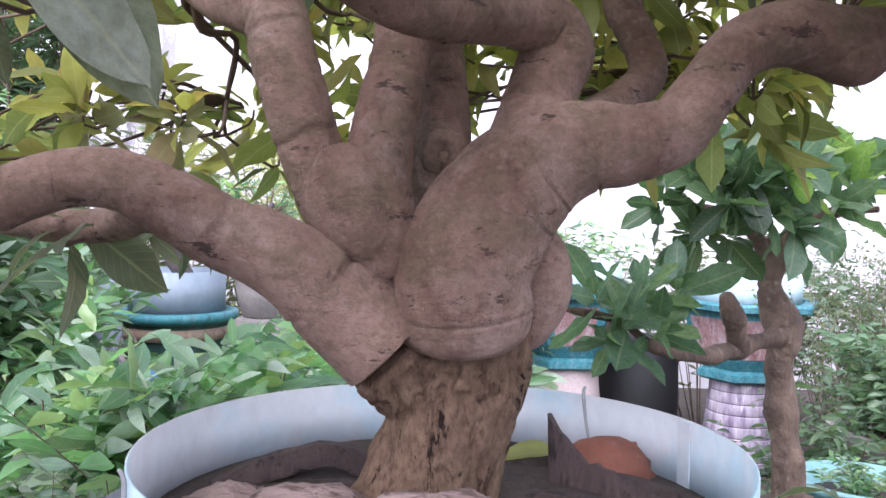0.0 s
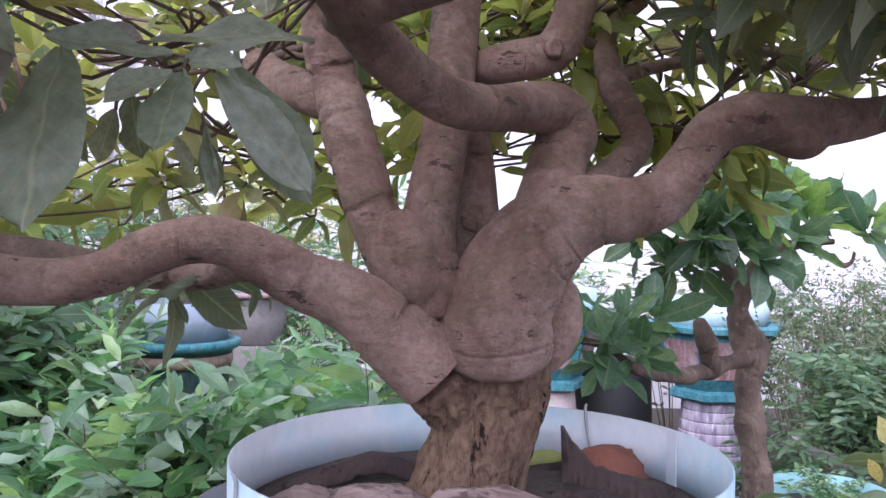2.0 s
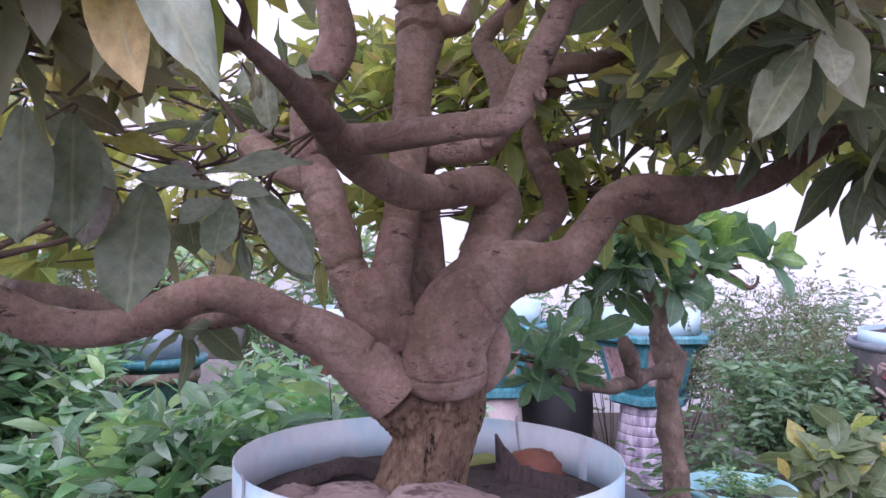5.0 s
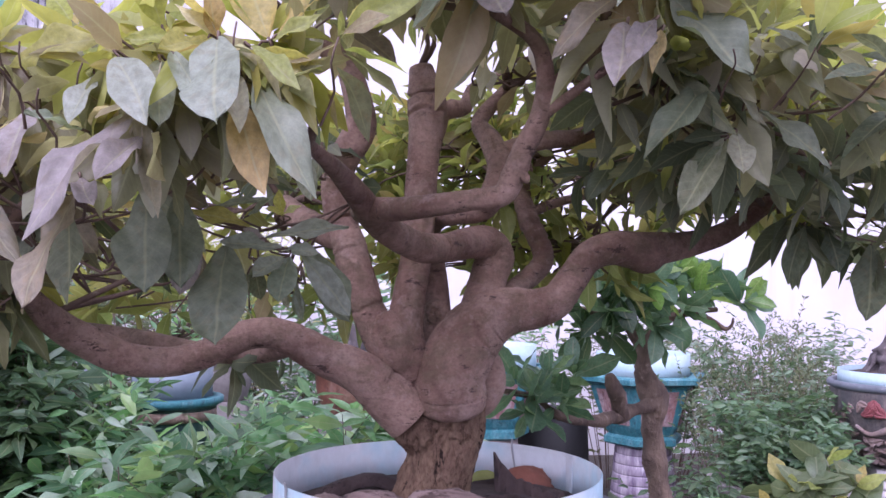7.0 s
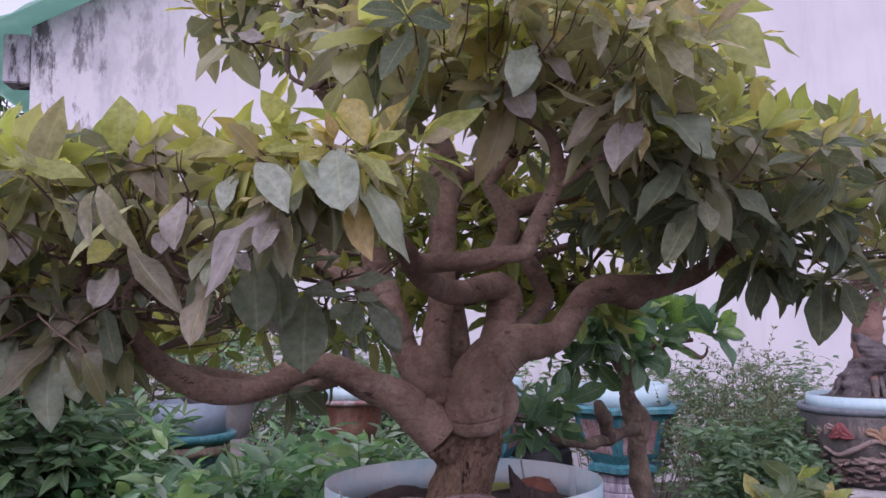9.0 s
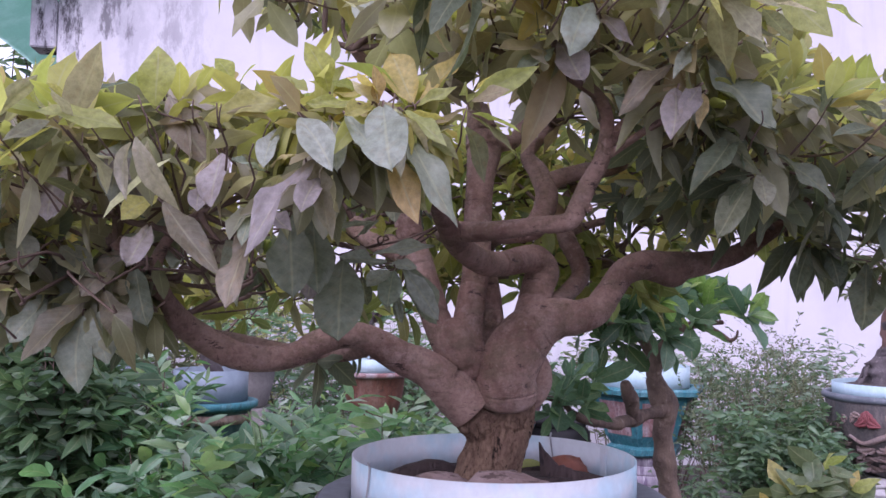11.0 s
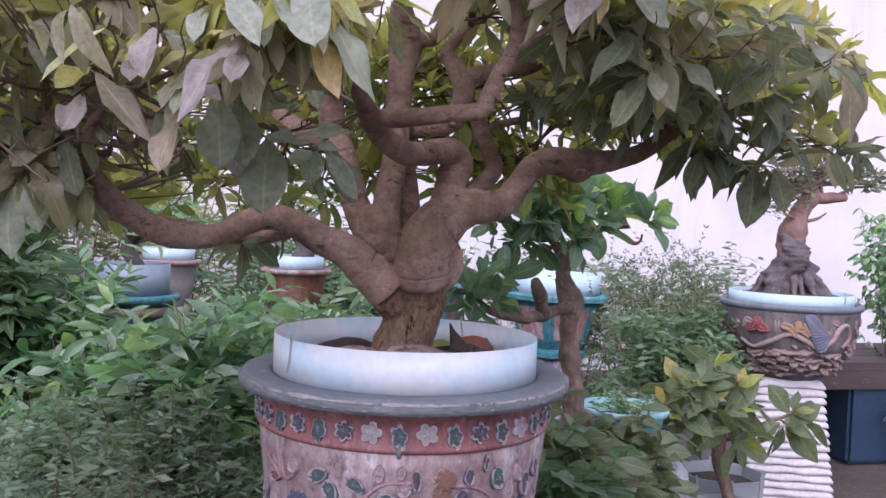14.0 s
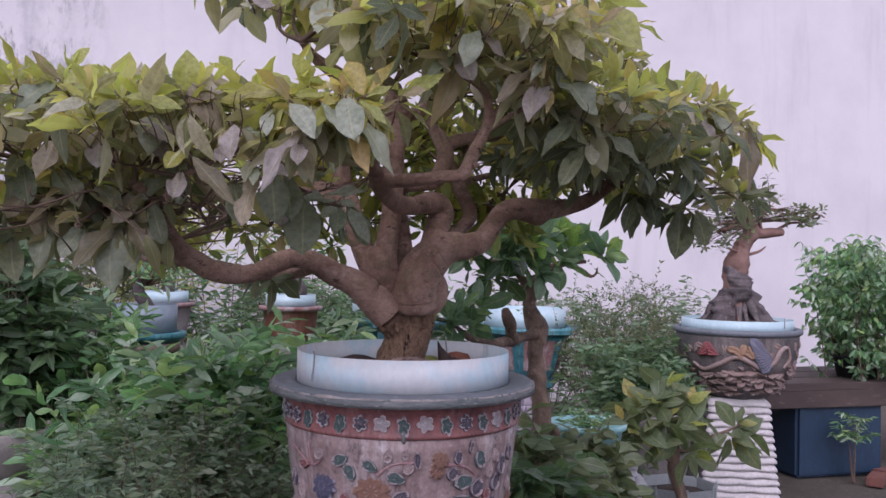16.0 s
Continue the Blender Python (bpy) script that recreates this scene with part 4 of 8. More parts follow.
SPRAY_DIM = [
    (-0.267, -0.360, 1.459, -0.273, -0.400, 1.363, 0.070, "G"), (-0.298, -0.355, 1.470, -0.310, -0.380, 1.411, 0.033, "L"), (-0.346, -0.340, 1.530, -0.290, -0.350, 1.503, 0.026, "B"),
    (-0.345, -0.370, 1.519, -0.286, -0.380, 1.455, 0.028, "G"), (-0.314, -0.340, 1.495, -0.247, -0.345, 1.485, 0.020, "Y"), (-0.210, -0.350, 1.457, -0.269, -0.370, 1.462, 0.021, "W"),
    (-0.228, -0.330, 1.468, -0.138, -0.280, 1.490, 0.019, "W"), (-0.207, -0.350, 1.455, -0.173, -0.360, 1.454, 0.017, "W"), (-0.202, -0.360, 1.447, -0.211, -0.385, 1.403, 0.033, "W"),
    (-0.207, -0.360, 1.446, -0.235, -0.385, 1.431, 0.025, "W"), (-0.188, -0.345, 1.449, -0.136, -0.315, 1.386, 0.034, "W"), (-0.184, -0.320, 1.458, -0.138, -0.300, 1.379, 0.039, "G"),
]
SPRAY_DIM += [
    (-0.283, -0.330, 1.501, -0.228, -0.330, 1.513, 0.012, "W"), (-0.247, -0.330, 1.492, -0.220, -0.330, 1.515, 0.011, "W"), (-0.213, -0.300, 1.496, -0.218, -0.310, 1.521, 0.014, "Y"),
    (-0.213, -0.300, 1.496, -0.194, -0.300, 1.508, 0.011, "Y"), (-0.211, -0.300, 1.495, -0.229, -0.310, 1.504, 0.011, "Y"), (-0.196, -0.330, 1.414, -0.190, -0.330, 1.383, 0.014, "D"),
    (-0.295, -0.330, 1.447, -0.295, -0.340, 1.401, 0.025, "B"), (-0.241, -0.320, 1.439, -0.234, -0.330, 1.403, 0.021, "D"), (-0.230, -0.330, 1.463, -0.250, -0.335, 1.479, 0.014, "L"),
    (-0.214, -0.330, 1.416, -0.203, -0.330, 1.393, 0.009, "D"), (-0.195, -0.335, 1.420, -0.189, -0.340, 1.380, 0.011, "G"), (-0.247, -0.330, 1.429, -0.258, -0.330, 1.399, 0.016, "D"),
]
SPRAY_DIM += [
    (-0.195, -0.150, 1.587, -0.187, -0.160, 1.529, 0.027, "D"), (-0.204, -0.150, 1.589, -0.203, -0.150, 1.553, 0.014, "B"), (-0.216, -0.160, 1.589, -0.214, -0.160, 1.563, 0.014, "W"),
    (-0.175, -0.140, 1.599, -0.181, -0.150, 1.560, 0.021, "D"),
]
SPRAY_FACE = [
    (-0.032, -0.500, 1.705, -0.087, -0.540, 1.651, 0.030, "W"), (-0.026, -0.510, 1.709, -0.010, -0.550, 1.654, 0.037, "L"), (0.117, -0.550, 1.701, 0.076, -0.600, 1.654, 0.019, "W"),
    (0.100, -0.550, 1.650, 0.074, -0.590, 1.590, 0.036, "L"), (0.126, -0.550, 1.654, 0.092, -0.590, 1.612, 0.025, "L"), (0.136, -0.540, 1.648, 0.115, -0.570, 1.605, 0.015, "T"),
    (0.158, -0.500, 1.699, 0.216, -0.550, 1.608, 0.058, "G"), (0.105, -0.520, 1.687, 0.033, -0.550, 1.631, 0.024, "B"), (0.284, -0.430, 1.602, 0.354, -0.450, 1.549, 0.033, "G"),
    (0.232, -0.460, 1.565, 0.170, -0.500, 1.490, 0.033, "D"), (0.208, -0.480, 1.618, 0.123, -0.530, 1.543, 0.036, "D"), (0.244, -0.460, 1.572, 0.238, -0.490, 1.533, 0.027, "D"),
]
SPRAY_EAST = [
    (0.222, -0.460, 1.630, 0.278, -0.480, 1.583, 0.031, "D"), (0.745, 0.080, 1.494, 0.732, 0.060, 1.373, 0.077, "D"), (0.781, 0.060, 1.489, 0.803, 0.040, 1.406, 0.061, "D"),
    (0.551, -0.050, 1.513, 0.513, -0.070, 1.425, 0.035, "D"), (0.586, -0.050, 1.513, 0.600, -0.070, 1.448, 0.050, "D"), (0.464, -0.300, 1.701, 0.448, -0.320, 1.756, 0.041, "Y"),
    (0.479, -0.300, 1.710, 0.556, -0.300, 1.760, 0.027, "Y"), (0.601, -0.250, 1.677, 0.617, -0.280, 1.618, 0.029, "L"), (0.758, -0.190, 1.677, 0.760, -0.220, 1.525, 0.055, "B"),
    (0.645, -0.220, 1.696, 0.704, -0.250, 1.633, 0.032, "W"), (0.786, -0.200, 1.643, 0.835, -0.200, 1.575, 0.018, "Y"), (0.525, -0.270, 1.675, 0.534, -0.300, 1.618, 0.023, "W"),
]
SPRAY_CREST = [
    (-0.016, -0.600, 1.724, -0.048, -0.650, 1.664, 0.039, "W"), (0.116, -0.500, 1.787, 0.149, -0.500, 1.816, 0.033, "T"), (0.299, -0.380, 1.872, 0.371, -0.400, 1.771, 0.070, "Y"),
    (0.385, -0.360, 1.838, 0.446, -0.380, 1.806, 0.018, "Y"), (-0.039, -0.550, 1.774, -0.112, -0.580, 1.734, 0.023, "Y"), (-0.013, -0.550, 1.748, 0.046, -0.580, 1.746, 0.020, "Y"),
    (0.010, -0.540, 1.735, 0.038, -0.580, 1.696, 0.023, "L"), (-0.302, -0.300, 1.847, -0.335, -0.320, 1.826, 0.020, "Y"), (-0.364, -0.300, 1.828, -0.323, -0.330, 1.810, 0.022, "L"),
    (-0.270, -0.320, 1.857, -0.300, -0.340, 1.820, 0.021, "W"), (-0.223, -0.320, 1.843, -0.247, -0.360, 1.757, 0.045, "G"),
]
SPRAY_WEST = [
    (-0.466, -0.280, 1.514, -0.571, -0.310, 1.453, 0.045, "W"), (-0.479, -0.280, 1.508, -0.487, -0.310, 1.444, 0.039, "G"), (-0.466, -0.300, 1.512, -0.405, -0.330, 1.450, 0.034, "B"),
    (-0.513, -0.440, 1.594, -0.526, -0.480, 1.521, 0.045, "W"), (-0.607, -0.380, 1.570, -0.612, -0.420, 1.499, 0.043, "L"), (-0.689, -0.340, 1.647, -0.744, -0.380, 1.599, 0.042, "W"),
    (-0.666, -0.320, 1.674, -0.641, -0.320, 1.713, 0.035, "Y"), (-0.682, -0.330, 1.643, -0.605, -0.340, 1.676, 0.032, "Y"), (-0.594, -0.300, 1.406, -0.646, -0.340, 1.325, 0.045, "B"),
    (-0.594, -0.310, 1.383, -0.595, -0.340, 1.293, 0.051, "G"), (-0.572, -0.310, 1.391, -0.555, -0.340, 1.331, 0.044, "G"), (-0.661, -0.300, 1.463, -0.730, -0.340, 1.410, 0.041, "B"),
]
SPRAY_DROOP = [
    (-0.701, -0.280, 1.406, -0.721, -0.310, 1.332, 0.041, "G"), (-0.734, -0.260, 1.472, -0.770, -0.300, 1.418, 0.040, "B"), (-0.644, -0.290, 1.403, -0.679, -0.320, 1.352, 0.037, "G"),
    (-0.745, -0.300, 1.507, -0.729, -0.330, 1.437, 0.039, "D"), (-0.682, -0.360, 1.542, -0.707, -0.400, 1.480, 0.041, "B"), (-0.677, -0.330, 1.497, -0.644, -0.360, 1.438, 0.038, "D"),
    (-0.550, -0.300, 1.465, -0.593, -0.330, 1.412, 0.038, "B"), (-0.529, -0.320, 1.445, -0.511, -0.350, 1.375, 0.038, "D"), (-0.626, -0.300, 1.473, -0.579, -0.330, 1.433, 0.036, "D"),
    (-0.566, -0.320, 1.414, -0.529, -0.360, 1.354, 0.036, "B"), (-0.769, -0.260, 1.380, -0.751, -0.290, 1.301, 0.040, "D"), (-0.544, -0.400, 1.567, -0.495, -0.440, 1.518, 0.034, "L"),
]
SPRAYS = [(SPRAY_TOP, (-0.179, -0.480, 1.546)), (SPRAY_PALE, (-0.179, -0.480, 1.546)), (SPRAY_LOW, (-0.480, -0.340, 1.490)), (SPRAY_DIM, (-0.127, -0.300, 1.516)), (SPRAY_FACE, (0.098, -0.500, 1.650)),
          (SPRAY_EAST, (0.578, 0.0, 1.585)), (SPRAY_CREST, (-0.004, -0.480, 1.678)), (SPRAY_WEST, (-0.560, -0.300, 1.480)), (SPRAY_DROOP, (-0.560, -0.300, 1.480))]
LIMB_ENDS = [(-0.179, -0.480, 1.546), (-0.440, -0.390, 1.510), (-0.560, -0.300, 1.480), (0.098, -0.500, 1.650), (-0.004, -0.480, 1.678), (0.578, 0.0, 1.585), (0.114, -0.540, 1.626)]
TONES = {"W": LEAF_DUSTY, "L": LEAF_LILAC, "T": LEAF_TAN, "Y": LEAF_NEW, "G": LEAF_GREY, "D": LEAF_SHADED, "B": LEAF_BROWN}
OUTER = [(Vector(r[:3]).lerp(Vector(r[3:6]), 0.5), 0.36 * (Vector(r[3:6]) - Vector(r[:3])).length + 0.012) for rows, _ in SPRAYS for r in rows]


def in_front(place, out=Vector((-0.10, -0.98, -0.08)).normalized()):
    """True where a place lies close before one of the outermost leaves, in the light that it grows towards."""
    for q, reach in OUTER:
        d = place - q
        s = d.dot(out)
        if 0.0 < s < 0.22 and (d - out * s).length < reach:
            return True
    return False


shoots, tips = [], []
for n_tier, (c, rad, count, hubs, hang) in enumerate(TIERS):
    made, tries = 0, 0
    while made < count and tries < 4000:
        tries += 1
        z = gen.uniform(-0.1 if c[1] < -0.2 else -0.4, 1.0)
        az = gen.uniform(0, 6.2832)
        s = math.sqrt(max(0, 1 - z * z))
        n = Vector((s * math.cos(az), s * math.sin(az), z))
        k = gen.uniform(0.80, 1.06)
        p = Vector((c[0] + n.x * rad[0] * k, c[1] + n.y * rad[1] * k, c[2] + n.z * rad[2] * k))
        if any((p - q).length < 0.050 for q, _, _, _ in shoots):
            continue
        if any(j != n_tier and sum(((p[i] - o[0][i]) / (o[1][i] * 0.72)) ** 2 for i in range(3)) < 1 for j, o in enumerate(TIERS)):
            continue
        if min((p - e).length for e in AIR) < 0.26:
            continue
        axis = Vector((n.x * 0.75 + gen.uniform(-0.4, 0.4), n.y * 0.75 + gen.uniform(-0.4, 0.4), n.z * 0.45 + 0.5))
        shoots.append((p, axis, n_tier, n.z))
        tips.append((n_tier, p, axis.normalized()))
        made += 1

old, deep, young, back = [], [], [], []
# Low and eastern shoots get the shade-coloured leaf, plus a few at random.
SHADED_TIERS = (6, 8, 12, 18, 19)
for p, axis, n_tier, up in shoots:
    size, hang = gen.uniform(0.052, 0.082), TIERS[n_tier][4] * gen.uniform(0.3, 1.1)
    mine = back if p.y > 0.18 else deep if n_tier in SHADED_TIERS and up < 0.4 or p.x > 0.1 and up < 0.1 and gen.random() < 0.5 or gen.random() < 0.08 else old
    if up > 0.15 or p.x < -0.3 and gen.random() < 0.6 or p.y > 0.15 and gen.random() < 0.8:  # growing tops: a tuft of young leaves over the old ones; also west shoots, and back ones as backlight
        mine += rosette(p, axis, gen, gen.randint(6, 9), size, (0.85, 2.1), hang)
        young += rosette(p + axis.normalized() * 0.012, axis, gen, gen.randint(5, 8), size * 0.84, (0.15, 1.35), hang * 0.4)
    else:
        mine += rosette(p, axis, gen, gen.randint(7, 10), size, (0.4, 2.2), hang)
        if gen.random() < 0.3:
            young += rosette(p, axis, gen, gen.randint(1, 3), size * 0.8, (0.2, 0.9), 0.1)
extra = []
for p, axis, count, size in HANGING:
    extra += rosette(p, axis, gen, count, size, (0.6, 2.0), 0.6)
OPEN = ((-0.50, -0.12), (-0.57, -0.10), (1.36, 1.525))  # the airy hollow under the front layer
hollow_at = lambda q: all(a < v < b for v, (a, b) in zip(q, OPEN))
clear = lambda r: not hollow_at(r[0] + r[1] / np.linalg.norm(r[1]) * r[2] * 0.5) and min((Vector(r[0] + r[1] * 0.06) - e).length for e in AIR) > 0.14 and not in_front(Vector(r[0] + r[1] / np.linalg.norm(r[1]) * r[2] * 0.5))
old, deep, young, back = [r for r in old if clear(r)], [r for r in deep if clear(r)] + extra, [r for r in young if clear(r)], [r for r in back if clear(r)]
tangle = []
for n_tier, (c, rad, count, hubs, hang) in enumerate(TIERS):
    mine = [(p, a) for t, p, a in tips if t == n_tier]
    gen.shuffle(mine)
    forks = []
    for p, a in mine[:max(2, len(mine) // 9)]:
        h = min((Vector(q) for q in hubs), key=lambda q: (q - p).length)
        f = h.lerp(p, 0.62) + Vector((gen.uniform(-.03, .03), gen.uniform(-.03, .03), gen.uniform(-.03, .0)))
        f.y = max(f.y, c[1] + 0.03) if c[1] < -0.15 else f.y
        far = min(1.0, (f - h).length / 0.25)
        bend, bend2 = (h.lerp(f, k) + Vector((gen.uniform(-.05, .05), gen.uniform(-.05, .05), gen.uniform(-.02, .045))) * far for k in (0.33, 0.66))
        tangle.append(tube([(*h, 0.0058), (*bend, 0.0046), (*bend2, 0.0038), (*f, 0.0030)], 7, 0.012, 0.3, 60))
        forks.append(f)
    for p, a in mine:
        f = min(forks, key=lambda q: (q - p).length)
        bend = f.lerp(p, 0.5) + Vector((gen.uniform(-.045, .045), gen.uniform(-.045, .045), gen.uniform(-.035, .03)))
        if p.y < -0.42:  # out in the front layer only the leafy end of the shoot shows
            f = p - a * 0.05 + Vector((0, 0.04, -0.01))
            bend = f.lerp(p, 0.5) + Vector((0.004, 0.01, -0.004))
        fine = 0.55 if p.y < -0.42 else 1.0
        tangle.append(tube([(*f, 0.0026 * fine), (*bend, 0.0021 * fine), (*(p - a * 0.02), 0.0017 * fine), (*p, 0.0014 * fine)], 5, 0.025, 0.15, 60))
part("twig_tangle", join(*tangle), TWIG, bonsai, "thin dark twigs", kind="stuff")


def foliage(name, rows, forms, material, parent, singles=0, key=None, label=""):
    """Blades from rosette rows; the first singles by key become objects of their own, the rest one cloud."""
    rows = sorted(rows, key=key) if key else list(rows)
    lone, rest = rows[:singles], rows[singles:]
    g = np.random.default_rng(len(rows))
    if lone:
        meshes = []
        for fv, ff, fu in forms:
            me = bpy.data.meshes.new("leaf")
            me.from_pydata(fv.tolist(), [], ff)
            blade_map(me, fu, ff)
            me.materials.append(material)
            me.polygons.foreach_set("use_smooth", [True] * len(me.polygons))
            meshes.append(me)
        R = blade_frames(np.array([r[1] for r in lone]), g.normal(0, 0.8, len(lone)))
        for i, r in enumerate(lone):
            m = Matrix(R[i].tolist()).to_4x4() @ Matrix.Scale(float(r[2]), 4)
            m.translation = Vector(r[0])
            shared("leaf", meshes[int(g.integers(len(meshes)))], parent, m)
    if rest:
        v, f, u = leaf_cloud(forms, np.array([r[0] for r in rest]), np.array([r[1] for r in rest]), np.array([r[2] for r in rest]), g.normal(0, 0.8, len(rest)), g.integers(0, len(forms), len(rest)))
        fast(name, v, f, u, material, parent, label, "stuff")


def spray_leaves():
    """The outermost leaves, each on a thin stalk from its limb end, faces turned out and up to the light."""
    g = random.Random(64)
    forms = [leaf_form(0.45, f, c, w, 11, 60 + i, t) for i, (f, c, w, t) in enumerate([(0.26, 0.12, 0.22, 0.35), (0.16, 0.18, 0.30, -0.5), (0.38, 0.08, 0.20, 0.5), (0.20, 0.22, 0.34, -0.3), (0.30, -0.10, 0.26, 0.25)])]
    forms += [oval_form(w, d, i + 1) for i, (w, d) in enumerate(((0.9, 0.10), (1.2, 0.02), (0.8, 0.16), (1.1, 0.06)))]
    made = {}
    for tone, mat in TONES.items():
        for i, (fv, ff, fu) in enumerate(forms):
            me = bpy.data.meshes.new("leaf")
            me.from_pydata(fv.tolist(), [], ff)
            blade_map(me, fu, ff)
            me.materials.append(mat)
            me.polygons.foreach_set("use_smooth", [True] * len(me.polygons))
            made[tone, i] = me
    for rows, hub in SPRAYS:
        stalks, knees = [], []
        step = 8 if rows is SPRAY_DIM else 3
        for k in range(0, len(rows), step):
            mid = sum((Vector(r[:3]) for r in rows[k:k + step]), Vector()) / len(rows[k:k + step])
            knee = mid.lerp(Vector(hub), 0.25) + Vector((g.uniform(-.02, .02), 0.085, g.uniform(-.03, .0)))
            root = min([Vector(hub)] + [Vector(q) for q in LIMB_ENDS], key=lambda q: (q - knee).length)
            reach = (knee - root).length
            half = root.lerp(knee, 0.5) + Vector((g.uniform(-.12, .12), g.uniform(0, .15), g.uniform(-.08, .12))) * reach
            thin = 0.5 if rows is SPRAY_DIM else 1.0
            stalks.append(tube([(*root, 0.0042 * thin), (*half, 0.0034 * thin), (*knee, 0.0026 * thin)], 7, 0.012, 0.3, 60))
            knees.append(knee)
        for r in rows:
            a, b = Vector(r[:3]), Vector(r[3:6])
            x = (b - a).normalized()
            n = Vector((-0.15 + g.uniform(-.35, .35), -0.75, 0.55 + g.uniform(-.2, .3)))
            n = (n - x * n.dot(x)).normalized()
            y = n.cross(x)
            ln = (b - a).length * 1.04
            m = Matrix(((x.x * ln, y.x * r[6] / 0.46, n.x * ln, a.x), (x.y * ln, y.y * r[6] / 0.46, n.y * ln, a.y), (x.z * ln, y.z * r[6] / 0.46, n.z * ln, a.z), (0, 0, 0, 1)))
            shared("leaf", made[r[7], g.randrange(5, 9) if rows is SPRAY_DIM else g.randrange(7)], bonsai, m)
            knee = min(knees, key=lambda q: (q - a).length)
            stalks.append(tube([(*knee, 0.0018), (*(knee.lerp(a, 0.6) + Vector((g.uniform(-.01, .01), 0.012, -0.006))), 0.0014), (*(a - x * 0.008), 0.0012), (*a, 0.0011)], 5, 0.02, 0.1, 60))
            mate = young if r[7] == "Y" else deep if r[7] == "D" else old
            if rows is SPRAY_DIM:
                continue
            mates = rosette(a + Vector((0, 0.018, 0)), x + Vector((g.uniform(-.5, .5), 0.3, g.uniform(-.1, .6))), g, g.randint(6, 9), max(0.055, min(0.09, ln)), (0.3, 1.8), 0.4)
            mate += [q for q in mates if clear(q)]
        part("spray_twig", join(*stalks), TWIG, bonsai, "thin brown twigs", kind="stuff")


spray_leaves()
part("tuft_twig", join(*[tube([(*a, 0.005), (*Vector(a).lerp(Vector(b), 0.5), 0.004), (*b, 0.003)], 6, 0.012, 0.3, 60) for a, b in (((-0.268, 0.0, 1.318), HANGING[0][0]), ((-0.340, 0.030, 1.318), HANGING[1][0]), ((-0.268, 0.0, 1.318), HANGING[2][0]))]), TWIG, bonsai, "thin dark twigs", kind="stuff")
front = lambda r: r[0][1] - 0.15 * r[0][2]
foliage("old_foliage", old, BROAD, LEAF_OLD, bonsai, 90, front, "dusty olive-green hanging leaves")
foliage("back_foliage", back, BROAD, LEAF_BACK, bonsai, 0, None, "yellow-green leaves at the back of the crown, coloured as backlit")
foliage("deep_foliage", deep, BROAD, LEAF_SHADED, bonsai, 70, front, "hanging leaves in a dark slate-green that carries the crown's shade")
foliage("young_foliage", young, BROAD, LEAF_NEW, bonsai, 40, front, "bright yellow-green young leaves")

# ---- the big glazed pot, its collar and what lies on the soil ----
def ang(a, r, z):
    """A place at a degrees round the pot, 0 to the south, positive to the east."""
    return Vector((r * math.sin(radians(a)), -r * math.cos(radians(a)), z))


def body_r(z):
    """Radius of the big pot at height z."""
    pts = [(0.40, 0.166), (0.46, 0.175), (0.60, 0.197), (0.75, 0.226), (0.88, 0.249), (0.96, 0.259), (1.00, 0.261), (1.05, 0.263)]
    for (z1, r1), (z2, r2) in zip(pts, pts[1:]):
        if z <= z2:
            return r1 + (r2 - r1) * (z - z1) / (z2 - z1)
    return pts[-1][1]


part_zs = [0.40 + 0.0298 * i for i in range(20)]
pot = thing("flower_pot", (0, 0, 0.40), "big weathered pink glazed pot with moulded flowers and a slate-blue rim", "flower pot")
part("body", lathe([(0.156, 0.40)] + [(body_r(z), z) for z in part_zs] + [(0.261, 0.9975)], seg=96, wobble=0.01), POT_PINK, pot, "faded pink glazed body")
band = part("band", lathe([(0.2625, 0.995), (0.266, 0.998), (0.2665, 1.003), (0.263, 1.007), (0.2635, 1.044), (0.268, 1.050), (0.268, 1.062)], seg=96), POT_RED, pot, "brick-red glazed band")
rim = part("rim", hollow([(0.267, 1.0605), (0.294, 1.063), (0.298, 1.068), (0.297, 1.078), (0.291, 1.0845)], [(0.287, 1.0865), (0.250, 1.084), (0.243, 1.083), (0.238, 1.075), (0.236, 1.060)], seg=128), POT_RIM, pot, "slate-blue glazed rim")
part("rim_edge", ring_wall(0.2945, 0.2995, 1.0625, 1.0775, seg=128), RIM_EDGE, rim, "chipped slate rim edge")
part("bead", tube([(*ang(k * 5.0, 0.2960 + 0.0004 * math.sin(k * 1.7), 1.0788), 0.0026 + 0.0004 * math.sin(k * 2.3)) for k in range(73)], 10, 0.006, 0.5, 70), RIM_BEAD, rim, "pale worn bead along the rim")


